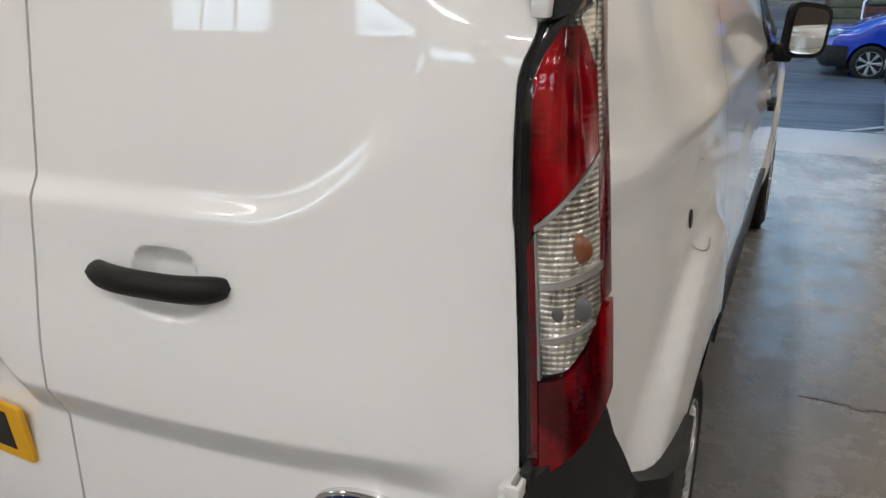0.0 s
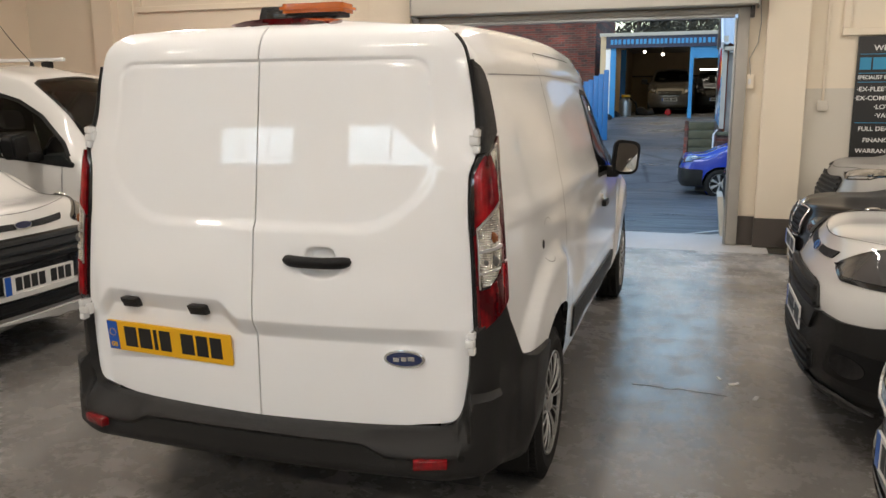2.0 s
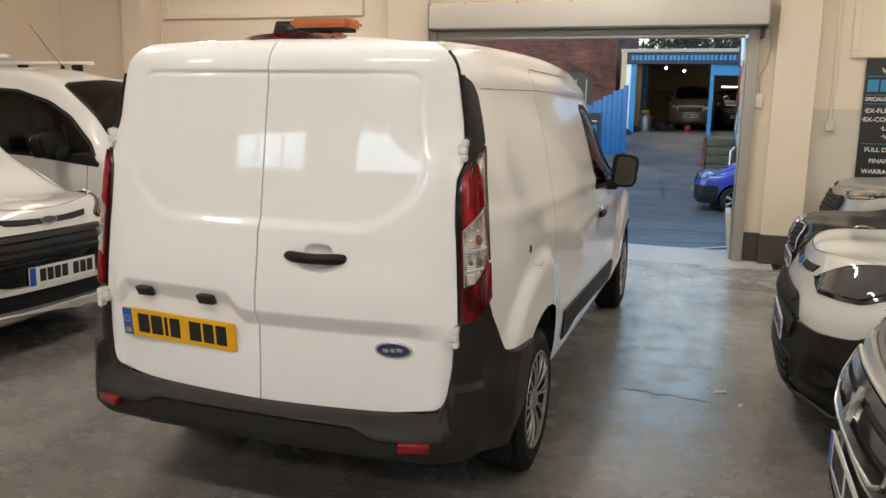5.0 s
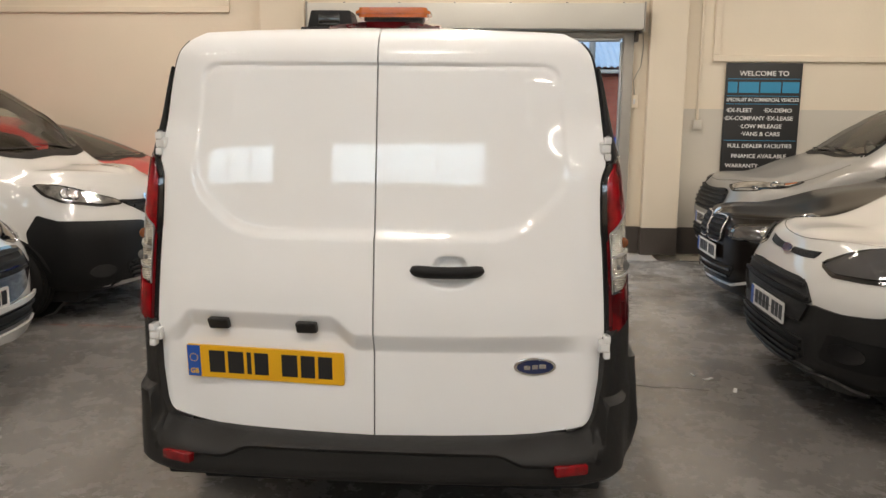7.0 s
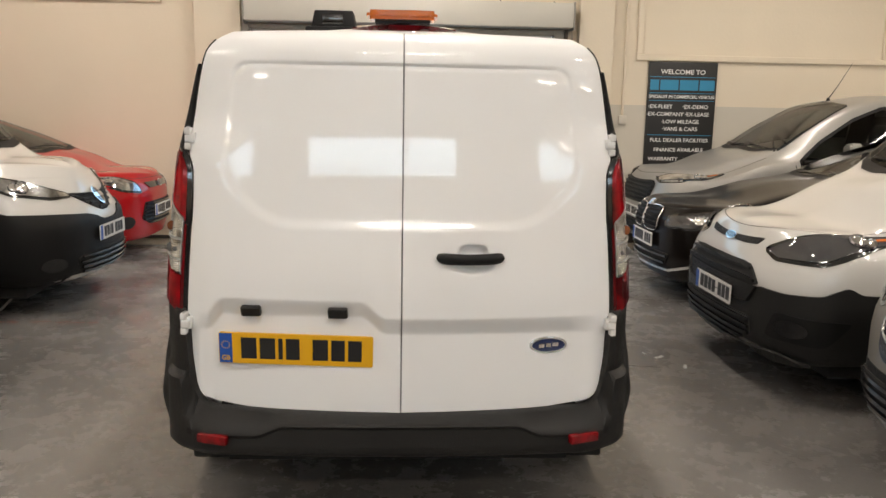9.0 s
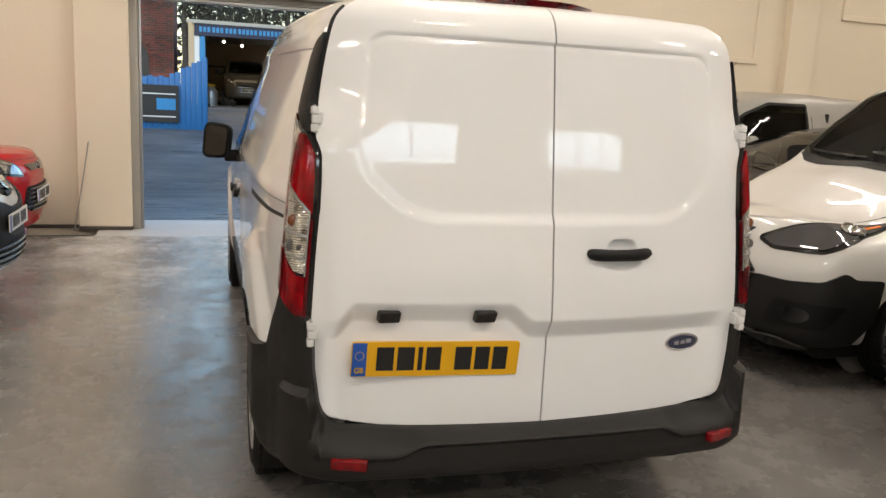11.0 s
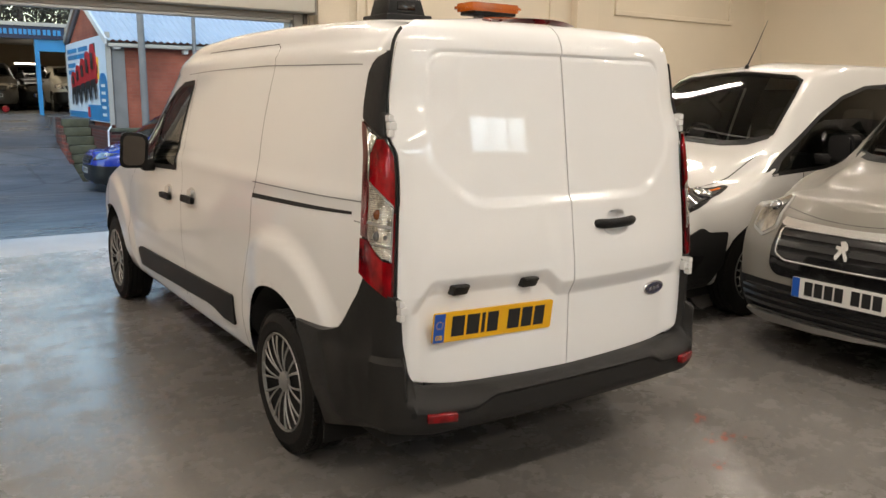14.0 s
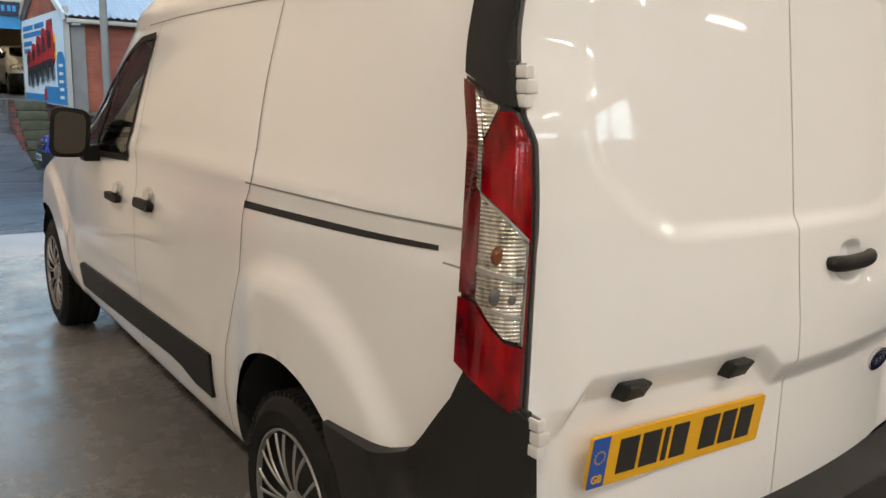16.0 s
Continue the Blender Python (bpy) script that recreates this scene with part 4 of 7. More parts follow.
for k in range(5):
    y0, h, z0 = 27.6 - k * 0.95, 0.62 + 0.13 * k, 1.62 + 0.05 * k
    pts = [(y0 - 1.05, z0), (y0 - 0.05, z0 + 0.02), (y0 + 0.12, z0 + h * 0.55), (y0 - 0.2, z0 + h), (y0 - 0.75, z0 + h * 0.96), (y0 - 1.1, z0 + h * 0.5)]
    part("red_shape", extrude_poly(rounded([(by(u), bz(v)) for u, v in pts], 0.12), BX - 0.016 - 0.003 * k, BX - 0.001, "yz"), M_REDPRINT, board, "red printed machine shape")
    pts = [(y0 - 0.95, z0 - 0.42), (y0 - 0.75, z0 - 0.45), (y0 - 0.6, z0 - 0.1), (y0 - 0.35, z0 - 0.1), (y0 - 0.25, z0 - 0.42), (y0 - 0.05, z0 - 0.4), (y0 - 0.1, z0 + 0.12), (y0 - 0.9, z0 + 0.14)]
    part("dark_shape", extrude_poly([(by(u), bz(v)) for u, v in pts], BX - 0.031 - 0.003 * k, BX - 0.0295 - 0.003 * k, "yz"), M_SIGNBLACK, board, "dark printed shape")
    pts = [(y0 - 0.7, z0 + h * 0.35), (y0 - 0.25, z0 + h * 0.38), (y0 - 0.3, z0 + h * 0.78), (y0 - 0.65, z0 + h * 0.76)]
    part("dark_shape", extrude_poly(rounded([(by(u), bz(v)) for u, v in pts], 0.05), BX - 0.033 - 0.003 * k, BX - 0.0295 - 0.003 * k, "yz"), M_SIGNBLACK, board, "dark printed cab shape")
for z, a, b in ((2.80, 24.2, 25.9), (2.80, 26.2, 28.1), (2.60, 24.2, 25.9), (2.60, 26.0, 28.1), (2.36, 26.6, 28.1), (2.15, 26.9, 28.1)):
    sheet("bar", a, b, z, z + 0.13, 0.012, M_SKYBLUE, "pale blue bar of unreadable writing")
sheet("bar", 22.5, 23.1, 1.95, 2.55, 0.012, M_YELLOW, "yellow printed strip")
sheet("bar", 22.6, 23.0, 2.1, 2.35, 0.014, M_SIGNBLACK, "dark mark on the yellow strip")
sheet("bar", 23.2, 23.35, 2.4, 2.95, 0.012, M_SIGNBLACK, "dark printed strip")
sheet("bar", 22.9, 23.1, 2.6, 2.95, 0.012, M_SIGNBLACK, "dark printed strip")
sheet("bar", 24.3, 24.7, 0.85, 1.15, 0.016, M_REDPRINT, "small red printed mark")
for k in range(5):
    sheet("bar", 21.6, 22.2, 0.92 + k * 0.2, 1.0 + k * 0.2, 0.016, M_SIGNWHITE, "white bar of unreadable writing")

low = thing("retaining_wall", "low red brick retaining wall with stone coping", "wall")
part("wall", boxed(1.78, 12, 17.0, 17.18, -0.7, 0.66), M_OLDBRICK, low)
part("coping", boxed(1.76, 12, 16.96, 17.22, 0.66, 0.74, 0.015), M_STONE, low)
part("return_wall", boxed(1.78, 1.92, 17.221, 19.6, -0.7, 0.74), M_OLDBRICK, low)
for k in range(7):
    part("step_wall", boxed(1.05, 1.145, 17.75 + 0.29 * k, 18.039 + 0.29 * k, -0.7, -0.22 + 0.19 * k, 0.01), M_OLDBRICK, low, "stepped red brick side wall")
part("handrail", tube([(1.80, 16.94, 0.80), (1.72, 16.92, 0.70), (1.70, 16.92, -0.5)], 0.02), M_HINGE, low, "white bent rail")
steps = thing("outdoor_steps", "mossy stone steps up to the yard", "steps")
for k in range(7):
    part("step", boxed(1.15, 1.775, 17.85 + 0.27 * k, 19.75, -0.54 + 0.205 * k, -0.342 + 0.205 * k, 0.02), M_STONE, steps)

pole = thing("lamp_post", "weathered grey steel lamp post by the road", "lamp post")
part("shaft", tube([(2.53, 16.86, -0.6), (2.53, 16.86, 3.0), (2.53, 16.86, 7.5)], [0.085, 0.075, 0.05], 14), M_POST, pole)
part("arm", tube([(2.53, 16.86, 7.3), (2.2, 16.6, 7.8), (1.5, 16.2, 8.0)], 0.035), M_FRAMEGREY, pole)
part("lantern", box(bmesh.new(), -0.35, 0.35, -0.12, 0.12, -0.06, 0.08, 0.03, pose(1.2, 16.0, 8.0, 0, 0, 30)), M_FRAMEGREY, pole)
pole = thing("pole", "thin grey steel pole beside the brick hall", "pole")
part("shaft", tube([(3.72, 16.88, -0.6), (3.72, 16.88, 5.5)], 0.045, 12), M_POST, pole)


def tree(x, y, h, spread, seed, leaves):
    """A trunk with limbs, twigs and loose clumps of small leaves."""
    rnd = random.Random(seed)
    z0 = ground_z(x, y)
    t = thing("tree", "large tree with sparse dull winter foliage", "tree", "trees behind the garage", m=pose(x, y, z0))
    bm = tube([(0, 0, -0.2), (0.1, 0, h * 0.25), (0.0, 0.1, h * 0.5), (0.1, 0.1, h * 0.8)], [0.28, 0.22, 0.15, 0.05], 10)
    tips = []
    for i in range(16):
        a, zz = rnd.uniform(0, 6.28), rnd.uniform(0.25, 0.78) * h
        ln = spread * rnd.uniform(0.5, 1.0) * (1.15 - zz / h * 0.6)
        e = Vector((math.cos(a) * ln, math.sin(a) * ln, zz + ln * rnd.uniform(0.3, 0.7)))
        b2 = tube([(0.05, 0.05, zz), e * 0.5 + Vector((0.025, 0.025, zz * 0.5 + 0.1)), e], [0.08, 0.05, 0.015], 6)
        me = bpy.data.meshes.new("tmp")
        b2.to_mesh(me)
        b2.free()
        bm.from_mesh(me)
        bpy.data.meshes.remove(me)
        tips += [e, e * 0.7 + Vector((0, 0, zz * 0.3))]
    part("trunk", bm, M_BARK, t)
    vs, fs = [], []
    for i in range(leaves):
        c = tips[rnd.randrange(len(tips))]
        r = spread * 0.30
        p = c + Vector((rnd.gauss(0, r), rnd.gauss(0, r), rnd.gauss(0, r * 0.8)))
        u = Vector((rnd.gauss(0, 1), rnd.gauss(0, 1), rnd.gauss(0, 1))).normalized()
        w = u.orthogonal().normalized()
        s = rnd.uniform(0.05, 0.13)
        k = len(vs)
        vs += [p - u * s, p + w * s * 0.5, p + u * s, p - w * s * 0.5]
        fs.append((k, k + 1, k + 2, k + 3))
    me = bpy.data.meshes.new("crown")
    me.from_pydata(vs, [], fs)
    me.materials.append(M_LEAF)
    cr = new("crown", me)
    cr.parent = t
    return t


for k, (tx, ty, th, ts) in enumerate(((-2.2, 43.5, 9, 2.6), (0.8, 44.0, 8.5, 2.8), (3.6, 43.2, 9, 2.7), (6.5, 44.5, 8, 2.8), (-0.8, 47.5, 11, 3.2), (2.6, 48, 11.5, 3.2), (9.5, 46, 9, 3.0))):
    tree(tx, ty + 3.5, th, ts, 40 + k, 5200)
bm = bmesh.new()
rnd = random.Random(3)
vs, fs = [], []
for i in range(9000):
    p = Vector((rnd.uniform(-14, 22), rnd.gauss(54, 1.6), rnd.uniform(0.5, 8.5 + 2 * math.sin(i))))
    u = Vector((rnd.gauss(0, 1), rnd.gauss(0, 1), rnd.gauss(0, 1))).normalized()
    w = u.orthogonal().normalized()
    s = rnd.uniform(0.12, 0.3)
    k = len(vs)
    vs += [p - u * s, p + w * s * 0.6, p + u * s, p - w * s * 0.6]
    fs.append((k, k + 1, k + 2, k + 3))
bm.free()
me = bpy.data.meshes.new("far_woods")
me.from_pydata(vs, [], fs)
me.materials.append(M_LEAF)
tagged(new("far_woods", me), "dull brown-green far trees", "woods", kind="stuff")


# ---- vehicles ----
from mathutils.bvhtree import BVHTree


def inside(poly, u, v):
    c = False
    k = len(poly)
    for i in range(k):
        (x1, y1), (x2, y2) = poly[i], poly[i - 1]
        if (y1 > v) != (y2 > v) and u < (x2 - x1) * (v - y1) / (y2 - y1) + x1:
            c = not c
    return c


def grown(poly, d):
    """A polygon moved outwards by d (inwards: minus)."""
    k = len(poly)
    area = sum(poly[i - 1][0] * poly[i][1] - poly[i][0] * poly[i - 1][1] for i in range(k))
    s = 1 if area > 0 else -1
    out = []
    for i in range(k):
        p, a, b = Vector(poly[i]), Vector(poly[i - 1]), Vector(poly[(i + 1) % k])
        e1, e2 = (p - a).normalized(), (b - p).normalized()
        n1, n2 = Vector((e1.y, -e1.x)) * s, Vector((e2.y, -e2.x)) * s
        n = n1 + n2
        n = n / max(0.35, n.length_squared / 2) if n.length > 1e-6 else n1
        out.append(tuple(p + n * d))
    return out


def spline(pts, n):
    """n points along a Catmull-Rom curve through pts."""
    p = np.array([pts[0]] + list(pts) + [pts[-1]], float)
    p[0] = 2 * p[1] - p[2]
    p[-1] = 2 * p[-2] - p[-3]
    seg = len(pts) - 1
    out = []
    for k in range(n):
        t = k / (n - 1) * seg
        i = min(int(t), seg - 1)
        s = t - i
        a, b, c, d = p[i], p[i + 1], p[i + 2], p[i + 3]
        out.append(0.5 * ((2 * b) + (-a + c) * s + (2 * a - 5 * b + 4 * c - d) * s * s + (-a + 3 * b - 3 * c + d) * s ** 3))
    return out


class Body:
    """A car body lofted from tables along its length; d is the distance behind the nose, and the nose lies at y = nose."""

    def __init__(self, L, tabs, nose=0.0, df=0.34, dr=0.08, nf=2.6, nr=4.0, zc=0.58, step=0.05, ns=40, relief=None, warp=None, tuck=0.42):
        self.L, self.nose = L, nose
        self.cuts = []

        def half(d):
            q = {k: smooth_table(t, d) for k, t in tabs.items()}
            wl, wb, wt, zb, zB, zE, zR = q["wl"], q["wb"], q["wt"], q["zb"], q["zB"], q["zE"], q["zR"]
            pts = [(0, zb), (0.65 * wl, zb), (wl - 0.03, zb + 0.01), (wl + (wb - wl) * 0.65, zb + 0.13), (wb, zb + 0.58 * (zB - zb)), (wb - 0.012, zB),
                   (0.52 * (wb - 0.012) + 0.48 * wt + 0.014, 0.5 * (zB + zE)), (wt, zE), (wt - 0.085, zE + 0.66 * (zR - zE)), (0.5 * wt, zR - 0.012 - 0.1 * (zR - zE)), (0, zR)]
            return spline(pts, ns)
        rings = []
        caps = [0.0, 0.2, 0.4, 0.55, 0.68, 0.78, 0.86, 0.92, 0.96, 0.985, 0.997]
        hf = half(df)
        for s in caps:
            y = -df + df * (1 - s ** nf) ** (1 / nf)
            rings.append((y, [(x * s, zc + (z - zc) * (1 - 0.13 * (1 - s) ** 1.5)) for x, z in hf]))
        nb = int((L - df - dr) / step)
        for i in range(nb + 1):
            d = df + (L - df - dr) * i / nb
            rings.append((-d, half(d)))
        hr = half(L - dr)
        zr = 1.1
        for s in caps[::-1]:
            y = -(L - dr) - dr * (1 - s ** nr) ** (1 / nr)
            rings.append((y, [(x * s, zr + (z - zr) * s) for x, z in hr]))
        P = []
        for y, h in rings:
            row = []
            for x, z in list(h) + [(-a, b) for a, b in h[-2:0:-1]]:
                yy = y + nose - tuck * max(0.0, z - 0.66) * sstep(1.25, 0.25, -y) - 0.25 * max(0.0, 0.36 - z) * sstep(0.8, 0.2, -y)
                if relief:
                    x += math.copysign(relief(yy, z), x) if abs(x) > 0.5 else 0
                if warp:
                    yy = warp(x, yy, z)
                row.append((x, yy, z))
            P.append(row)
        self.P = P
        bm = grid_mesh(P, close=True)
        bmesh.ops.recalc_face_normals(bm, faces=bm.faces)
        bm.verts.ensure_lookup_table()
        self.bm = bm
        vs = [v.co.copy() for v in bm.verts]
        bm.verts.index_update()
        self.bvh = BVHTree.FromPolygons(vs, [[v.index for v in f.verts] for f in bm.faces])

    def project(self, side, u, v):
        if side == "wrap":
            a = u / 0.9
            c = Vector((0, self.nose - 0.9, v))
            w = Vector((-math.sin(a), -math.cos(a), 0))
            # high points are sought along a falling line, so that they meet the shoulder and not the bonnet behind it
            k = 0.9 * sstep(0.76, 0.92, v)
            fall = (w - Vector((0, 0, k))).normalized()

            def cast(q):
                return self.bvh.ray_cast(q - w * 6 + Vector((0, 0, k * 5.15)), fall)
            p, n, _, _ = cast(c)
            while p is not None and p.y < self.nose - 0.80 and c.z > 0.4:
                c.z -= 0.01
                p, n, _, _ = cast(c)
            if p is None:
                p, n, _, _ = self.bvh.find_nearest(c - w * 0.9)
            return p, (-n if n.dot(w) > 0 else n)
        o, w = {"front": ((u, 30, v), (0, -1, 0)), "rear": ((u, -30, v), (0, 1, 0)), "right": ((30, u, v), (-1, 0, 0)), "left": ((-30, u, v), (1, 0, 0)), "top": ((u, v, 30), (0, 0, -1))}[side]
        p, n, _, _ = self.bvh.ray_cast(Vector(o), Vector(w))
        if p is None:
            mid = {"front": (u, self.nose - 0.3, v), "rear": (u, self.nose - self.L, v), "right": (0.8, u, v), "left": (-0.8, u, v), "top": (u, v, 1.5)}[side]
            p, n, _, _ = self.bvh.find_nearest(Vector(mid))
        if n.dot(Vector(w)) > 0:
            n = -n
        return p, n

    def patch(self, poly, side, off=0.003, back=0.012, cell=0.06, push=None):
        """A plate that lies on the body inside a 2D outline."""
        bm = bmesh.new()
        f = bm.faces.new([bm.verts.new((u, v, 0)) for u, v in poly])
        bmesh.ops.triangulate(bm, faces=[f])
        us, vs = [p[0] for p in poly], [p[1] for p in poly]
        for lo, hi, no in ((min(us), max(us), (1, 0, 0)), (min(vs), max(vs), (0, 1, 0))):
            n = max(1, int((hi - lo) / cell))
            for i in range(1, n):
                c = lo + (hi - lo) * i / n
                bmesh.ops.bisect_plane(bm, geom=bm.verts[:] + bm.edges[:] + bm.faces[:], dist=1e-5, plane_co=(c * no[0], c * no[1], 0), plane_no=no)
        view = {"front": Vector((0, 1, 0)), "rear": Vector((0, -1, 0)), "right": Vector((1, 0, 0)), "left": Vector((-1, 0, 0)), "top": Vector((0, 0, 1)), "wrap": Vector((0, 1, 0))}[side]
        for v in bm.verts:
            u0, v0 = v.co.x, v.co.y
            p, n = self.project(side, u0, v0)
            o = off + (push(u0, v0) if push else 0)
            v.co = p + n * o
        bm.normal_update()
        mid = Vector((0, self.nose - 1.2, 0.7))
        if sum(((f.normal.dot(f.calc_center_median() - mid) if side == "wrap" else f.normal.dot(view)) * f.calc_area() for f in bm.faces)) < 0:
            bmesh.ops.reverse_faces(bm, faces=bm.faces)
        thicken(bm, back)
        return bm

    def ribbon(self, line, side, width, off=0.0015, cell=0.04):
        """A thin strip that follows a 2D line on the body."""
        pts = []
        for (a, b) in zip(line[:-1], line[1:]):
            a, b = Vector(a), Vector(b)
            k = max(1, int((b - a).length / cell))
            pts += [a + (b - a) * i / k for i in range(k)]
        pts.append(Vector(line[-1]))
        P = []
        for i, p in enumerate(pts):
            t = (pts[min(i + 1, len(pts) - 1)] - pts[max(0, i - 1)]).normalized()
            n = Vector((-t.y, t.x))
            row = []
            for s in (-0.5, 0.5):
                q = p + n * width * s
                c, nn = self.project(side, q.x, q.y)
                row.append(c + nn * off)
            P.append(row)
        bm = grid_mesh(P)
        view = {"front": Vector((0, 1, 0)), "rear": Vector((0, -1, 0)), "right": Vector((1, 0, 0)), "left": Vector((-1, 0, 0)), "top": Vector((0, 0, 1)), "wrap": Vector((0, 1, 0))}[side]
        mid = Vector((0, self.nose - 1.2, 0.7))
        if sum(f.normal.dot(f.calc_center_median() - mid) if side == "wrap" else f.normal.dot(view) for f in bm.faces) < 0:
            bmesh.ops.reverse_faces(bm, faces=bm.faces)
        return bm

    def cut_arch(self, y, z, R, zmin=-1):
        bm = self.bm

        def r(v):
            return math.hypot(v.co.y - y, v.co.z - z)
        dead = [f for f in bm.faces if all(r(v) < R and abs(v.co.x) > 0.45 for v in f.verts)]
        bmesh.ops.delete(bm, geom=dead, context="FACES")
        for v in bm.verts:
            d = r(v)
            if abs(v.co.x) > 0.45 and d < R and d > 1e-4:
                v.co.y = y + (v.co.y - y) * R / d
                v.co.z = z + (v.co.z - z) * R / d

    def cut_window(self, poly, side):
        bm = self.bm
        dead = []
        ia, ib, ic = {"front": (0, 2, 1), "top": (0, 1, 2)}.get(side, (1, 2, 0))

        def faces_here():
            for f in bm.faces:
                c = f.calc_center_median()
                if side == "front" and f.normal.y > 0.15 or side == "top" and f.normal.z > 0.1 and c.z > 0.85 or side in ("left", "right") and abs(c.x) > 0.4 and (c.x > 0) == (side == "right"):
                    yield f, c
        bm.normal_update()
        for a, b in zip(poly, poly[1:] + poly[:1]):
            lo = [min(a[k], b[k]) for k in (0, 1)]
            hi = [max(a[k], b[k]) for k in (0, 1)]
            fs = [f for f, c in faces_here() if max(v.co[ia] for v in f.verts) > lo[0] - 0.01 and min(v.co[ia] for v in f.verts) < hi[0] + 0.01
                  and max(v.co[ib] for v in f.verts) > lo[1] - 0.01 and min(v.co[ib] for v in f.verts) < hi[1] + 0.01]
            co, no = Vector((0, 0, 0)), Vector((0, 0, 0))
            co[ia], co[ib] = a
            no[ia], no[ib] = -(b[1] - a[1]), b[0] - a[0]
            geom = list({v for f in fs for v in f.verts}) + list({e for f in fs for e in f.edges}) + fs
            if fs:
                bmesh.ops.bisect_plane(bm, geom=geom, dist=1e-5, plane_co=co, plane_no=no.normalized())
        bm.normal_update()
        for f, c in faces_here():
            if inside(poly, c[ia], c[ib]):
                dead.append(f)
        bmesh.ops.delete(bm, geom=dead, context="FACES")

    def lining(self, y0, y1):
        """The same shell a little further in, for the cabin."""
        b2 = self.bm.copy()
        b2.normal_update()
        for v in b2.verts:
            v.co -= v.normal * 0.03
        bmesh.ops.delete(b2, geom=[f for f in b2.faces if not y0 < f.calc_center_median().y < y1], context="FACES")
        return b2


def both(poly):
    return [(-u, v) for u, v in poly][::-1]


TYRE_CACHE = {}


def wheel(parent, x, y, z, r, side, style="multi", rim_mat=None, rim_r=0.215, width=0.2):
    """A tyre with its wheel trim; side: 1 on the right, -1 on the left."""
    hw = width / 2
    key = ("tyre", r, width)
    if key not in TYRE_CACHE:
        prof = [(rim_r - 0.01, -hw + 0.02), (rim_r + 0.012, -hw + 0.004), (rim_r + 0.05, -hw), (r - 0.035, -hw + 0.006), (r - 0.010, -hw + 0.022)]
        g = [-0.062, -0.022, 0.022, 0.062]
        a = -hw + 0.034
        prof.append((r, a))
        for c in g:
            prof += [(r, c - 0.006), (r - 0.009, c - 0.004), (r - 0.009, c + 0.004), (r, c + 0.006)]
        prof += [(r, hw - 0.034), (r - 0.010, hw - 0.022), (r - 0.035, hw - 0.006), (rim_r + 0.05, hw), (rim_r + 0.012, hw - 0.004), (rim_r - 0.01, hw - 0.02)]
        bm = lathe(prof, 56, "x")
        for k in range(72):
            t = 2 * math.pi * k / 72
            for sgn in (-1, 1):
                box(bm, sgn * (hw - 0.030) - 0.012, sgn * (hw - 0.030) + 0.012, -0.008, 0.008, r - 0.012, r + 0.0008, m=Matrix.Rotation(t, 4, "X"))
        me = bpy.data.meshes.new("wheel")
        bm.to_mesh(me)
        bm.free()
        me.polygons.foreach_set("use_smooth", [True] * len(me.polygons))
        me.set_sharp_from_angle(angle=radians(30))
        me.materials.append(M_RUBBER)
        dish = lathe([(0.0, hw - 0.045), (0.05, hw - 0.045), (0.1, hw - 0.05), (rim_r - 0.02, hw - 0.055), (rim_r, hw - 0.03), (rim_r + 0.006, hw - 0.012), (rim_r + 0.002, -hw + 0.02), (0.0, -hw + 0.02)], 40, "x")
        me_d = bpy.data.meshes.new("wheel_disc")
        dish.to_mesh(me_d)
        dish.free()
        me_d.polygons.foreach_set("use_smooth", [True] * len(me_d.polygons))
        me_d.set_sharp_from_angle(angle=radians(30))
        me_d.materials.append(M_WELL)
        TYRE_CACHE[key] = (me, me_d)
    me, me_d = TYRE_CACHE[key]
    skey = ("rim", style, rim_r, width, (rim_mat or M_SILVER).name)
    if skey not in TYRE_CACHE:
        bm = lathe([(rim_r - 0.006, hw - 0.020), (rim_r - 0.003, hw - 0.004), (rim_r + 0.001, hw - 0.003), (rim_r + 0.003, hw - 0.008)], 48, "x")
        n = {"multi": 10, "steel": 8, "five": 5, "cover": 7}[style]
        for k in range(n):
            t0 = 2 * math.pi * k / n
            if style == "multi":
                arms = ((t0 - 0.140, 0.0056, 0.06), (t0 + 0.140, 0.0046, -0.04))
            elif style == "five":
                arms = ((t0, 0.022, 0.0),)
            else:
                arms = ((t0, 0.026, 0.0),)
            for t, wd, sw in arms:
                P = []
                for j in range(7):
                    q = j / 6
                    rr = 0.035 + (rim_r - 0.045) * q
                    tt = t + sw * 2.2 * (1 - q) ** 1.0
                    w2 = wd * (0.45 + 0.80 * q)
                    xo = hw - 0.006 - 0.016 * (1 - q) ** 2 + 0.006 * math.sin(q * 3.1)
                    c = Vector((0, math.cos(tt) * rr, math.sin(tt) * rr))
                    nn = Vector((0, -math.sin(tt), math.cos(tt)))
                    P.append([tuple(c + nn * w2 * e + Vector((xo - (0.004 if abs(e) > 0.9 else 0), 0, 0))) for e in (-1, -0.6, 0.6, 1)])
                b2 = grid_mesh(P)
                bmesh.ops.recalc_face_normals(b2, faces=b2.faces)
                if sum(f.normal.x for f in b2.faces) < 0:
                    bmesh.ops.reverse_faces(b2, faces=b2.faces)
                tmp = bpy.data.meshes.new("tmp")
                b2.to_mesh(tmp)
                b2.free()
                bm.from_mesh(tmp)
                bpy.data.meshes.remove(tmp)
        tmpb = lathe([(0.0, hw - 0.006), (0.03, hw - 0.008), (0.042, hw - 0.016), (0.045, hw - 0.03)], 24, "x")
        tmp = bpy.data.meshes.new("tmp")
        tmpb.to_mesh(tmp)
        tmpb.free()
        bm.from_mesh(tmp)
        bpy.data.meshes.remove(tmp)
        me_r = bpy.data.meshes.new("wheel_trim")
        bm.to_mesh(me_r)
        bm.free()
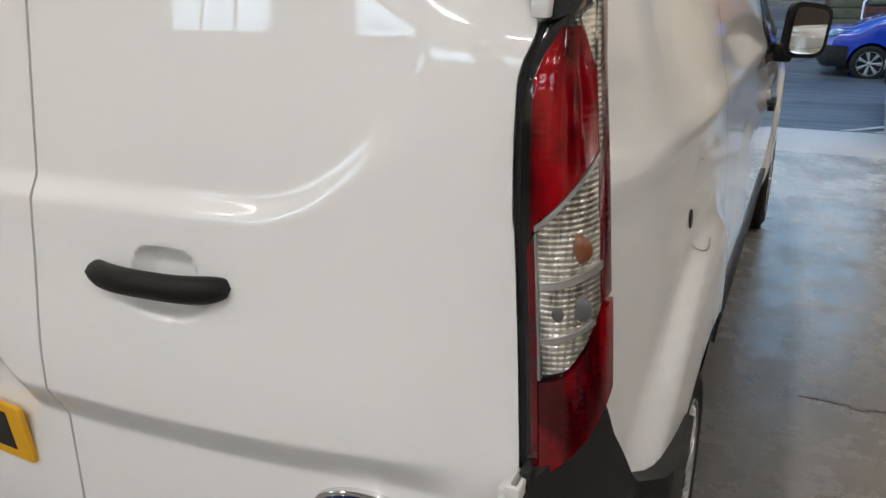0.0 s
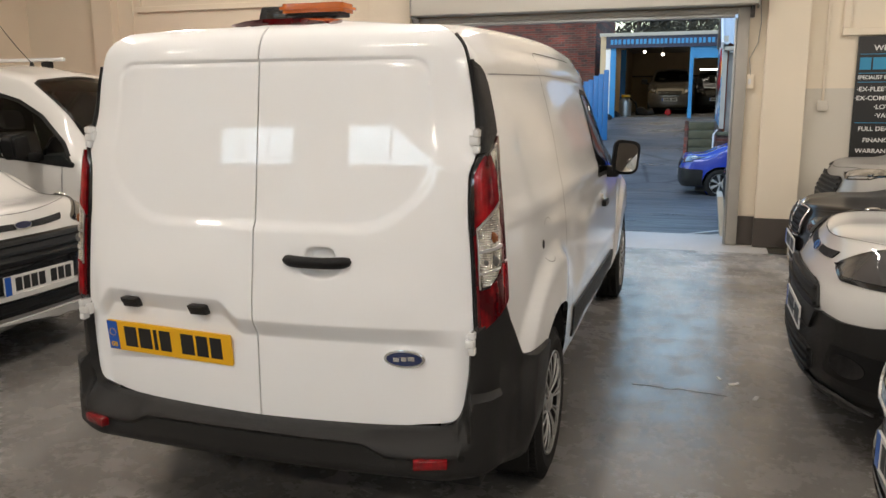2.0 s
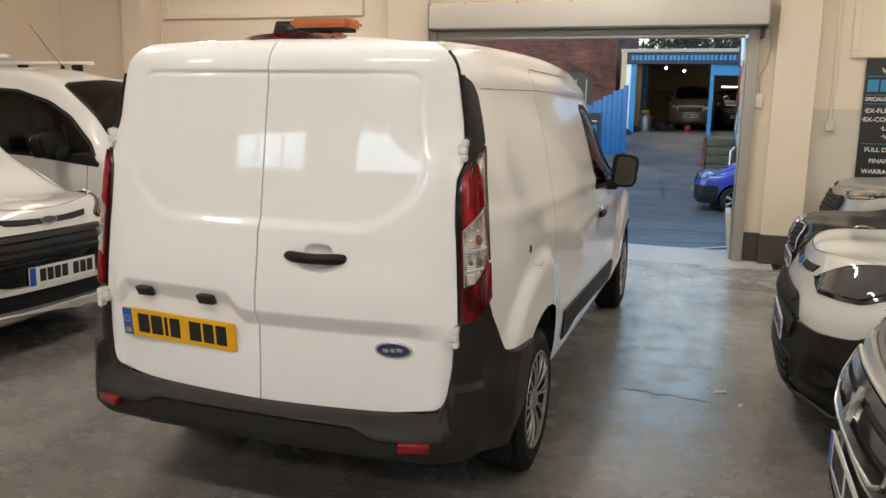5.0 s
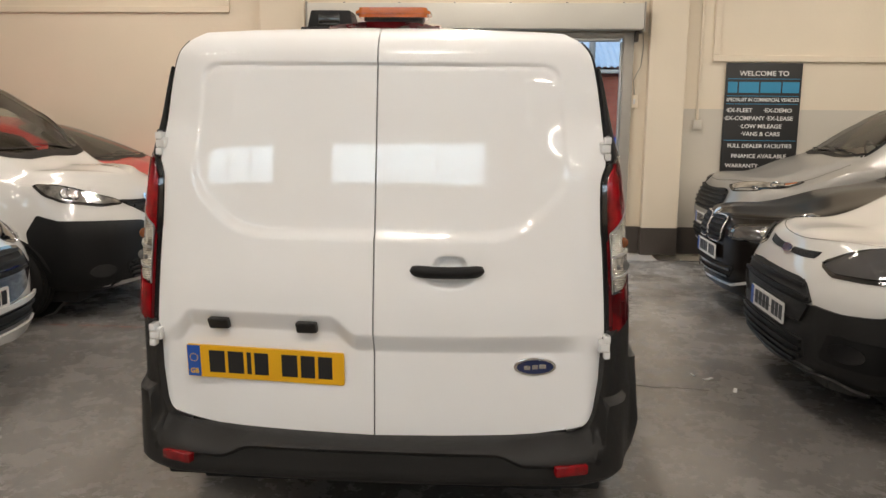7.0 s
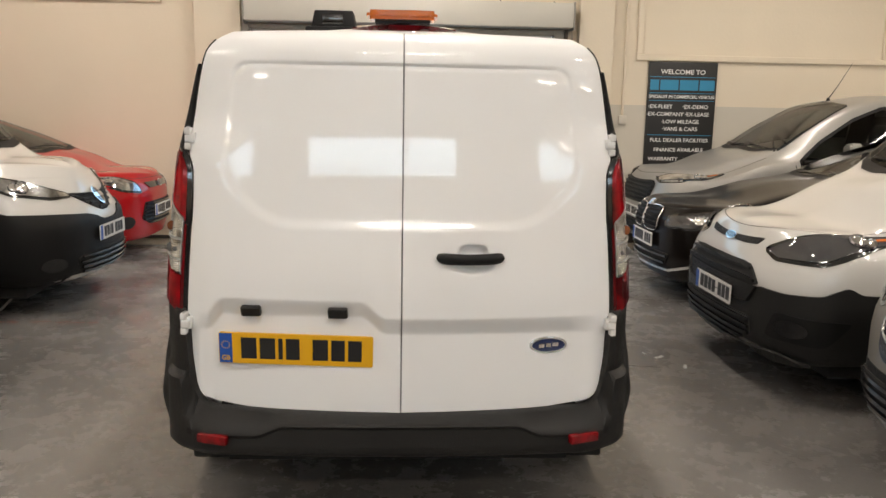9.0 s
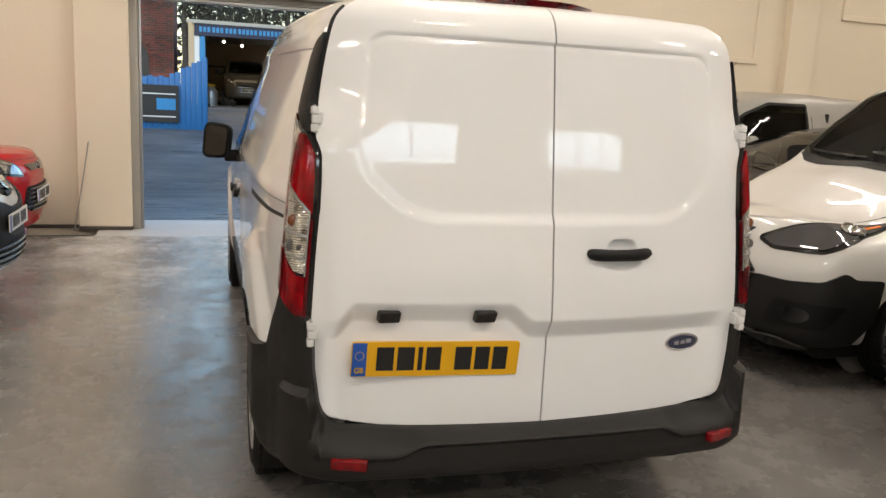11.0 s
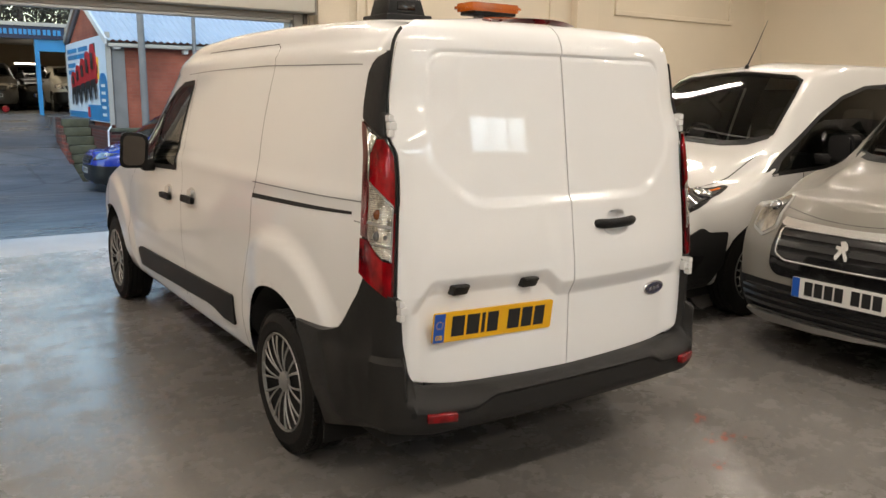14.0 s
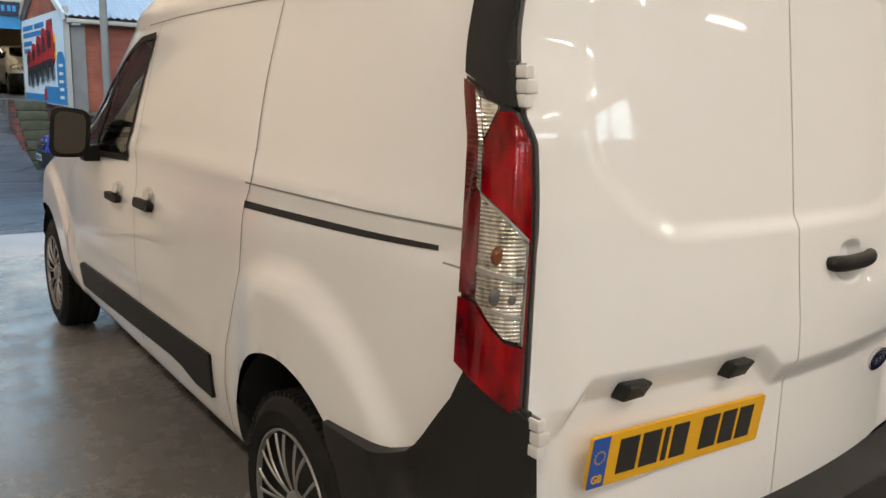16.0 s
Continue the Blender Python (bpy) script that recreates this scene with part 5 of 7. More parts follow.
        me_r.polygons.foreach_set("use_smooth", [True] * len(me_r.polygons))
        me_r.set_sharp_from_angle(angle=radians(35))
        me_r.materials.append(rim_mat or M_SILVER)
        TYRE_CACHE[skey] = me_r
    w = new("wheel", me)
    w.parent = parent
    w.matrix_local = pose(x, y, z, 0, 0, 0 if side > 0 else 180)
    w["label"] = "black rubber tyre with a wheel trim"
    for nm, mesh, lb in (("wheel_disc", me_d, "dark wheel disc"), ("wheel_trim", TYRE_CACHE[skey], "spoked wheel trim")):
        o = new(nm, mesh)
        o.parent = w
        o["label"] = lb
    return w


def wheel_well(parent, y, z, R, x_out, depth=0.34):
    for s in (1, -1):
        P = []
        for k in range(25):
            t = math.pi * (-0.035 + 1.07 * k / 24)
            xo = x_out - 0.09 * sstep(z + 0.16, z, z + R * math.sin(t))
            P.append([(s * xo, y + R * math.cos(t), z + R * math.sin(t)), (s * (x_out - depth), y + R * math.cos(t), z + R * math.sin(t)), (s * (x_out - depth), y, z)])
        part("wheel_liner", grid_mesh(P), M_WELL, parent)


def number_plate(parent, m, base, bars, width=0.52, height=0.111, name="number_plate"):
    """A flat plate in its xz plane that faces -y, with dark bars for the characters."""
    pl = part(name, extrude_poly(rounded([(-width / 2, -height / 2), (width / 2, -height / 2), (width / 2, height / 2), (-width / 2, height / 2)], 0.008), -0.004, 0.004, "xz"), base, parent, "yellow plate" if base is M_YELLOW else "white plate")
    pl.matrix_local = m
    x = -width / 2 + 0.012
    b = part("country_band", boxed(-width / 2 + 0.002, -width / 2 + 0.045, -0.0055, -0.004, -height / 2 + 0.002, height / 2 - 0.002), M_PLATEBLUE, pl, "blue band")
    if base is M_YELLOW:
        words("GB", 0.024, pose(-width / 2 + 0.0235, -0.0055, -height / 2 + 0.013, 90, 0, 0), M_YELLOW, b, "country_letters", "CENTER", 0.9, 0.0004)
        for k in range(12):
            a = math.pi * k / 6
            part("star", boxed(-width / 2 + 0.0235 + 0.013 * math.cos(a) - 0.0016, -width / 2 + 0.0235 + 0.013 * math.cos(a) + 0.0016, -0.0062, -0.0054, 0.012 + 0.013 * math.sin(a) - 0.0016, 0.012 + 0.013 * math.sin(a) + 0.0016), M_YELLOW, b)
    x = -width / 2 + 0.075
    for k in bars:
        if k == " ":
            x += 0.033
            continue
        wd = {"w": 0.052, "n": 0.046, "i": 0.014}[k]
        part("character_bar", boxed(x, x + wd, -0.0056, -0.0042, -0.036, 0.040), M_INK, pl, "black character as a plain bar")
        x += wd + 0.011
    return pl


def seat(parent, x, y, z):
    bm = bmesh.new()
    box(bm, x - 0.24, x + 0.24, y - 0.25, y + 0.25, z - 0.12, z, 0.05)
    box(bm, -0.23, 0.23, -0.06, 0.06, 0, 0.55, 0.05, pose(x, y - 0.25, z - 0.03, 14, 0, 0))
    box(bm, -0.13, 0.13, -0.04, 0.04, 0.58, 0.76, 0.04, pose(x, y - 0.25, z - 0.03, 14, 0, 0))
    part("seat", bm, M_SEAT, parent, "dark grey cloth seat")


def van_tabs(W, H, L, nose_z, cowl_d, cowl_z, top_d, belt=1.0, df=0.34, wt=0.66, zb=0.23, edge=0.13, wn=0.93, rear_w=0.98, wing=(0.70, 0.78), crown=0.06):
    hood = nose_z + 0.68 * (cowl_z - nose_z)
    zR = [(0, nose_z), (df, nose_z), (df + (cowl_d - df) * 0.55, hood), (cowl_d, cowl_z), (cowl_d + 0.5 * (top_d - cowl_d), cowl_z + 0.55 * (H - 0.07 - cowl_z)), (top_d, H - 0.07), (top_d + 0.5, H - 0.005), (0.75 * L, H), (L, H - 0.06)]
    zE = [(0, nose_z - crown), (df, nose_z - crown), (cowl_d, cowl_z - 0.07), (cowl_d + 0.5 * (top_d - cowl_d), cowl_z + 0.5 * (H - 0.07 - cowl_z) - 0.08), (top_d, H - 0.07 - edge), (top_d + 0.5, H - edge), (L, H - edge - 0.05)]
    return {"zR": zR, "zE": zE, "zB": [(0, nose_z - 0.14), (df, nose_z - 0.14), (cowl_d, belt - 0.02), (top_d, belt), (L, belt + 0.03)],
            "wt": [(0, W * wing[0]), (df, W * wing[0]), (cowl_d, W * wing[1]), (top_d, wt), (L, wt - 0.03)],
            "wb": [(0, W * wn), (df, W * wn), (df + 0.5, W), (L - 0.6, W), (L, W * rear_w)],
            "wl": [(0, W * wn - 0.05), (df, W * wn - 0.05), (df + 0.5, W - 0.05), (L, W * rear_w - 0.05)],
            "zb": [(0, zb), (L, zb + 0.04)]}


def door_mirror(parent, x, y, z, s, shell, glass=True, w=0.24, h=0.2):
    """A wing mirror; s: 1 on the right, -1 on the left."""
    bm = extrude_poly(rounded([(-w / 2, -h / 2), (w / 2 - 0.02, -h / 2), (w / 2, h / 2 - 0.02), (-w / 2 + 0.02, h / 2)], 0.05, 5), -0.05, 0.06, "xz", 0.02)
    bmesh.ops.transform(bm, matrix=pose(x + s * (w / 2 + 0.07), y, z, 0, 0, s * 12), verts=bm.verts)
    hs = part("mirror_housing", bm, shell, parent, "wing mirror housing")
    bm = extrude_poly(rounded([(-w / 2 + 0.02, -h / 2 + 0.018), (w / 2 - 0.035, -h / 2 + 0.018), (w / 2 - 0.02, h / 2 - 0.035), (-w / 2 + 0.035, h / 2 - 0.018)], 0.04, 5), -0.055, -0.05, "xz")
    bmesh.ops.transform(bm, matrix=pose(x + s * (w / 2 + 0.07), y, z, 0, 0, s * 12), verts=bm.verts)
    part("mirror_glass", bm, M_MIRROR, hs, "mirror glass")
    bm = box(bmesh.new(), min(x - s * 0.04, x + s * 0.12), max(x - s * 0.04, x + s * 0.12), y - 0.03, y + 0.05, z - h / 2 - 0.02, z - h / 2 + 0.05, 0.015)
    part("mirror_arm", bm, M_BLACKPLASTIC, hs, "black mirror arm")


def parked(name, label, category, m, L, W, H, tabs, paint, wheels, screen, side_win, feats, nose_plate=None, mirror=None, wheel_r=0.31, style="cover", rim_mat=None, zc=0.58, nf=2.6, df=0.34, group="parked vehicles", screen_glass=None, tuck=0.42, side_glass=None):
    """A parked vehicle whose nose lies at the origin and looks along +y. feats: (kind, name, outline, side, material, off, label)."""
    t = thing(name, label, category, group, m=m)
    B = Body(L, tabs, 0.0, df=df, zc=zc, nf=nf, tuck=tuck)
    for d in wheels:
        B.cut_arch(-d, wheel_r, wheel_r + 0.045)
    xb, xt, cd, td = screen
    screen = sym([(xb * 0.5, -(cd + 0.035)), (xb * 0.85, -(cd + 0.075)), (xb, -(cd + 0.13)), (0.5 * (xb + xt) + 0.012, -0.5 * (cd + td)), (xt, -(td - 0.08)), (xt * 0.85, -(td - 0.045)), (xt * 0.4, -(td - 0.03))])
    cowl_z = B.project("top", 0, -cd)[0].z
    B.cut_window(screen, "top")
    for sd in ("left", "right"):
        B.cut_window(side_win, sd)
    body = part("body", B.bm.copy(), paint, t)
    ys = [-u for u, _ in side_win]
    back = -(max(ys) + 0.25)
    part("cabin_lining", B.lining(back, -(cd - 0.27)), M_INTERIOR, t, "dark cabin lining")
    part("bulkhead", boxed(-W + 0.12, W - 0.12, back - 0.03, back, 0.35, H - 0.22), M_INTERIOR, t, "dark bulkhead")
    cow = -(cd + 0.33)
    part("dashboard", boxed(-W + 0.14, W - 0.14, cow - 0.25, cow + 0.30, 0.6, cowl_z - 0.07, 0.05), M_INTERIOR, t, "dark dashboard")
    part("underbody", boxed(-W + 0.20, W - 0.20, -L + 0.25, -0.36, 0.14, 0.32, 0.02), M_WELL, t, "dark underbody")
    for sx in (-0.36, 0.36):
        seat(t, sx, back + 0.5, 0.72)
    sw_ = lathe([(0.165, 0.0), (0.18, 0.012), (0.195, 0.0), (0.18, -0.012), (0.165, 0.0)], 24, "y")
    bmesh.ops.transform(sw_, matrix=pose(0.36, cow - 0.33, cowl_z - 0.05, -25, 0, 0), verts=sw_.verts)
    part("steering_wheel", sw_, M_GLOSSBLACK, t)
    pane = B.patch(screen, "top", 0.002, 0.0, 0.06)
    bmesh.ops.dissolve_degenerate(pane, edges=pane.edges, dist=1e-4)
    co = np.array([v.co[:] for v in pane.verts])

    def bent(c):
        a, b = c[:, 0] ** 2, c[:, 1] + cd
        return np.stack([np.ones(len(c)), a, b, b * b, a * b, a * a], 1)
    zs = bent(co) @ np.linalg.lstsq(bent(co), co[:, 2], rcond=None)[0]
    for v, z_ in zip(pane.verts, zs):
        v.co.z = z_ + 0.003
    g = part("windscreen", pane, screen_glass or M_GLASS, t, "clear curved windscreen")
    part("window_seal", B.ribbon(screen + screen[:1], "top", 0.026, 0.004, 0.06), M_BLACKPLASTIC, g, "black edge of the windscreen")
    part("cowl_panel", B.ribbon([(-xb * 0.98, -(cd + 0.115)), (-xb * 0.8, -(cd + 0.04)), (-xb * 0.5, -(cd + 0.005)), (xb * 0.5, -(cd + 0.005)), (xb * 0.8, -(cd + 0.04)), (xb * 0.98, -(cd + 0.115))], "top", 0.05, 0.003, 0.05), M_BLACKPLASTIC, g, "black cowl below the windscreen")
    for w0, w1 in ((-0.55, 0.02), (0.02, 0.55)):
        part("wiper", B.ribbon([(w0, -(cd + 0.07)), (w1, -(cd + 0.11))], "top", 0.014, 0.016, 0.05), M_BLACKPLASTIC, g, "black wiper blade")
    for sd in ("left", "right"):
        w_ = part("side_window", B.patch(side_win, sd, 0.002, 0.005, 0.1), side_glass or M_DARKGLASS, t, "dark side window")
        for a, b in zip(side_win, side_win[1:] + side_win[:1]):
            part("window_seal", B.ribbon([a, b], sd, 0.028, 0.004, 0.08), M_BLACKPLASTIC, w_, "black window seal")
        dy0, dy1 = -(cd + 0.23), -(max(ys) + 0.06)
        part("door_seam", B.ribbon([(dy1, 0.33), (dy1, H - 0.25)], sd, 0.007), M_GAP, t, "dark door gap")
        part("door_seam", B.ribbon([(dy0, 0.33), (dy0 - 0.03, 0.6), (dy0, side_win[0][1])], sd, 0.007), M_GAP, t, "dark door gap")
        part("door_handle", B.patch(rounded([(dy1 + 0.06, 0.93), (dy1 + 0.26, 0.93), (dy1 + 0.26, 0.975), (dy1 + 0.06, 0.975)], 0.02), sd, 0.022, 0.02), M_BLACKPLASTIC, t, "door handle")
    for kind, nm, outline, side, material, off, lb in feats:
        if kind == "line":
            part(nm, B.ribbon(outline, side, off, 0.002 if material is M_GAP else 0.031, 0.02), material, t, lb)
        elif kind == "rim":
            loop = []
            for a, b in zip(outline, outline[1:] + outline[:1]):
                k = max(1, int(math.hypot(b[0] - a[0], b[1] - a[1]) / 0.02))
                loop += [(a[0] + (b[0] - a[0]) * i / k, a[1] + (b[1] - a[1]) * i / k) for i in range(k)]
            pn = [B.project(side, u, v) for u, v in loop + loop[:1]]
            part(nm, tube([p + n * off for p, n in pn], 0.007, 8), material, t, lb)
        elif kind == "pair":
            part(nm, B.patch(outline, side, off, 0.015, 0.05), material, t, lb)
            if side in ("left", "right"):
                part(nm, B.patch(outline, "left" if side == "right" else "right", off, 0.015, 0.05), material, t, lb)
            else:
                part(nm, B.patch(both(outline), side, off, 0.015, 0.05), material, t, lb)
        elif kind in ("lamp", "plainlamp"):
            for o in (outline, both(outline)):
                h = part(nm, B.patch(grown(o, 0.012), side, off - 0.004, 0.015, 0.05), M_STEEL if kind == "plainlamp" else M_GLOSSBLACK, t, "silvery headlamp surround" if kind == "plainlamp" else "black headlamp surround")
                part("lamp_lens", B.patch(grown(o, -0.006), side, off + 0.001, 0.015, 0.04), material, h, lb)
                cx, cz = sum(p[0] for p in o) / len(o), sum(p[1] for p in o) / len(o)
                for q, rr in (((0.0, 0.03),) if kind == "plainlamp" else ((-0.04, 0.045), (0.09, 0.036))):
                    pc, nn = B.project(side, cx + math.copysign(q, cx), cz)
                    bb = lathe([(0.0, 0.012), (rr * 0.55, 0.010), (rr * 0.9, 0.004), (rr, 0.014), (rr * 1.08, 0.004)], 20, "z")
                    bmesh.ops.transform(bb, matrix=Matrix.Translation(pc + nn * (off + 0.002)) @ nn.to_track_quat("Z", "Y").to_matrix().to_4x4(), verts=bb.verts)
                    part("lamp_bowl", bb, M_CHROME, h, "chrome lamp bowl")
        elif kind in ("slats", "bars"):
            us, vs_ = [p[0] for p in outline], [p[1] for p in outline]
            part(nm, B.patch(outline, side, off, 0.012, 0.06), M_GAP, t, "dark grille opening")
            n, hz = (max(2, int((max(vs_) - min(vs_)) / 0.035)), 0.008) if kind == "slats" else (3, 0.017)
            for i in range(n):
                z_ = min(vs_) + (max(vs_) - min(vs_)) * (i + 0.5) / n
                xs_ = [u for u in np.linspace(min(us), max(us), 60) if inside(outline, u, z_)]
                if len(xs_) > 2:
                    part("grille_slat", B.patch([(xs_[0], z_ - hz), (xs_[-1], z_ - hz), (xs_[-1], z_ + hz), (xs_[0], z_ + hz)], side, off + 0.014, 0.014, 0.09), material, t, lb)
        else:
            part(nm, B.patch(outline, side, off, 0.015, 0.05), material, t, lb)
    if nose_plate:
        z_, bars = nose_plate
        p, n = B.project("front", 0, z_)
        number_plate(t, Matrix.Translation(p + Vector((0, 0.018, 0))) @ pose(0, 0, 0, 0, 0, 180), M_WHITEPLATE, bars)
    for d in wheels:
        wheel_well(t, -d, wheel_r, wheel_r + 0.043, W - 0.03)
        for s in (1, -1):
            wheel(t, s * (W - 0.115), -d, wheel_r, wheel_r, s, style, rim_mat, wheel_r * 0.66, 0.19)
    if mirror:
        my, mz, mm = mirror
        for s in (1, -1):
            p, n = B.project("right" if s > 0 else "left", my, mz - 0.1)
            door_mirror(t, p.x, my, mz, s, mm)
    return t, B


def oval(cx, cz, rx, rz, n=20):
    return [(cx + rx * math.cos(2 * math.pi * k / n), cz + rz * math.sin(2 * math.pi * k / n)) for k in range(n)]


def box2(x0, x1, z0, z1, r=0.02):
    return rounded([(x0, z0), (x1, z0), (x1, z1), (x0, z1)], r, 3)


def sym(half):
    """An outline from its right half, bottom to top."""
    return list(half) + [(-u, v) for u, v in reversed(half)]


def aerial(t, B, x, y, lean=-30, ln=0.45):
    p, n = B.project("top", x, y)
    a = part("aerial_base", lathe([(0.0, 0.035), (0.012, 0.03), (0.022, 0.0)], 12, "z"), M_BLACKPLASTIC, t)
    a.matrix_local = Matrix.Translation(p)
    d = Vector((0, math.sin(radians(lean)), math.cos(radians(lean))))
    part("aerial_rod", tube([p + Vector((0, 0, 0.02)), p + d * ln * 0.4, p + d * ln], [0.006, 0.004, 0.002], 6), M_BLACKPLASTIC, t)


# compact panel vans with a low grille and black or painted bumper
def compact_van(name, label, m, paint, bumper, plate_bars, style="steel", L=4.42, W=0.87, H=1.82, rim=None, black_bumper=True, wide_face=False):
    td = 2.02 if wide_face else 1.81
    tabs = van_tabs(W, H, L, 0.97, 1.12, 1.17, td, belt=1.02) if wide_face else van_tabs(W, H, L, 0.92, 1.12, 1.19, td, belt=1.02, wing=(0.78, 0.84), crown=0.035)
    screen = (W * 0.755, W * 0.66, 1.12, td - (0.0 if wide_face else 0.05))
    sidew = [(-1.40, 1.07), (-2.72, 1.07), (-2.72, 1.60), (-2.25, 1.60), (-1.95, 1.48), (-1.62, 1.26)]
    if not wide_face:
        sidew = [(-0.99, 0.99), (-1.71, 1.025), (-2.72, 1.05), (-2.72, 1.62), (-2.35, 1.60), (-2.0, 1.52), (-1.69, 1.39), (-1.35, 1.20)]
    feats = [
        ("one", "bumper", rounded(sym([(0.60, 0.235), (0.95, 0.25), (1.06, 0.40), (1.08, 0.625), (0.93, 0.628), (0.87, 0.665), (0.78, 0.615), (0.62, 0.600), (0.46, 0.605), (0.40, 0.50)]), 0.02), "wrap", bumper, 0.014, "deep plastic front bumper"),
        ("slats", "grille", rounded(sym([(0.42, 0.600), (0.46, 0.615), (0.38, 0.695), (0.30, 0.705)]), 0.015), "wrap", M_BLACKPLASTIC, 0.016, "black horizontal grille slat"),
        ("slats", "lower_grille", rounded(sym([(0.34, 0.285), (0.44, 0.34), (0.42, 0.425)]), 0.02), "wrap", M_BLACKPLASTIC, 0.020, "black lower grille slat"),
        ("one", "grille_bar", rounded(sym([(0.20, 0.792), (0.33, 0.800), (0.37, 0.838), (0.20, 0.838)]), 0.01), "wrap", M_BLACKPLASTIC, 0.006, "dark upper grille bar"),
        ("one", "badge_rim", oval(0, 0.815, 0.070, 0.033), "wrap", M_CHROME, 0.016, "chrome oval badge rim"),
        ("one", "badge", oval(0, 0.815, 0.061, 0.026), "wrap", M_BADGEBLUE, 0.019, "dark blue oval badge"),
        ("lamp", "headlamp", rounded([(0.43, 0.790), (0.52, 0.758), (0.76, 0.768), (0.92, 0.822), (1.02, 0.895), (1.16, 1.005), (1.14, 1.018), (1.02, 0.988), (0.84, 0.938), (0.60, 0.855)], 0.015), "wrap", M_LAMPDARK, 0.010, "smoked headlamp glass"),
        ("pair", "side_lamp", rounded([(0.96, 0.915), (1.09, 0.972), (1.08, 0.990), (0.95, 0.935)], 0.006), "wrap", M_AMBER, 0.013, "amber side lamp"),
        ("pair", "fog_lamp_panel", rounded([(0.53, 0.36), (0.80, 0.35), (0.90, 0.485), (0.58, 0.50)], 0.03), "wrap", M_BLACKPLASTIC, 0.019, "black fog lamp panel"),
        ("pair", "fog_lamp_recess", oval(0.66, 0.425, 0.075, 0.045), "wrap", M_GLOSSBLACK, 0.024, "round dark fog lamp recess"),
        ("one", "bumper_lip", rounded(sym([(0.55, 0.235), (0.75, 0.25), (0.60, 0.285), (0.44, 0.275)]), 0.015), "wrap", bumper, 0.034, "bumper lip below the lower grille"),
        ("line", "bonnet_gap", [(-0.80, 0.925), (-0.45, 0.935), (0.0, 0.94), (0.45, 0.935), (0.80, 0.925)], "wrap", M_GAP, 0.005, "dark bonnet gap"),
        ("line", "bonnet_gap", [(W * 0.72, -0.50), (W * 0.77, -0.75), (W * 0.79, -1.12)], "top", M_GAP, 0.005, "dark bonnet gap"),
        ("line", "bonnet_gap", [(-W * 0.72, -0.50), (-W * 0.77, -0.75), (-W * 0.79, -1.12)], "top", M_GAP, 0.005, "dark bonnet gap"),
        ("pair", "sill_trim", rounded([(-1.35, 0.36), (-3.0, 0.36), (-3.0, 0.48), (-1.35, 0.47)], 0.02), "right", M_BLACKPLASTIC, 0.008, "black side rubbing strip"),
    ]
    if not black_bumper and not wide_face:
        feats = [f for f in feats if f[1] not in ("bumper", "grille", "lower_grille", "fog_lamp_panel", "fog_lamp_recess", "bumper_lip")] + [
            ("one", "grille_surround", rounded(sym([(0.36, 0.452), (0.50, 0.490), (0.575, 0.60), (0.52, 0.735), (0.38, 0.750)]), 0.025), "wrap", M_GLOSSBLACK, 0.008, "black plastic plate surround"),
            ("slats", "grille", rounded(sym([(0.44, 0.600), (0.51, 0.63), (0.48, 0.722), (0.36, 0.735)]), 0.015), "wrap", M_BLACKPLASTIC, 0.012, "black horizontal grille slat"),
            ("slats", "lower_grille", rounded(sym([(0.46, 0.318), (0.60, 0.350), (0.63, 0.415), (0.50, 0.410)]), 0.015), "wrap", M_BLACKPLASTIC, 0.010, "black lower grille slat"),
            ("one", "bumper_strip", rounded(sym([(0.44, 0.418), (0.66, 0.430), (0.62, 0.452), (0.42, 0.446)]), 0.008), "wrap", bumper, 0.030, "painted strip across the bumper"),
            ("one", "bumper_lip", rounded(sym([(0.55, 0.235), (0.78, 0.255), (0.66, 0.305), (0.46, 0.300)]), 0.015), "wrap", bumper, 0.034, "painted lip below the lower grille"),
        ]
    if wide_face:
        g2 = rounded(sym([(0.34, 0.60), (0.44, 0.66), (0.47, 0.80), (0.40, 0.825)]), 0.03)
        feats[1:5] = [("slats", "grille", g2, "wrap", M_BLACKPLASTIC, 0.016, "black horizontal grille slat"), ("slats", "lower_grille", rounded(sym([(0.34, 0.285), (0.44, 0.34), (0.42, 0.425)]), 0.02), "wrap", M_BLACKPLASTIC, 0.020, "black lower grille slat")]
        feats = [(k, nm, [(u, v + 0.06) for u, v in o], sd, M_HEADLAMP if nm == "headlamp" else ma, of, lb) if nm in ("headlamp", "side_lamp") else (k, nm, o, sd, ma, of, lb) for k, nm, o, sd, ma, of, lb in feats if nm != "badge"]
    t, B = parked(name, label, "van", m, L, W, H, tabs, paint, (0.90, 0.90 + 2.66), screen, sidew, feats, (0.50, plate_bars), (-1.80 if not black_bumper else -1.55, 1.17, M_BLACKPLASTIC if black_bumper else paint), 0.32, style, rim, tuck=0.42 if wide_face else 0.56)
    return t, B


def place(xn, yc, right, turn=0.0, z=0.0):
    """The pose of a vehicle whose nose is at (xn, yc); right: it stands on the right and looks left."""
    return pose(xn, yc, z, 0, 0, (90 if right else -90) + turn)


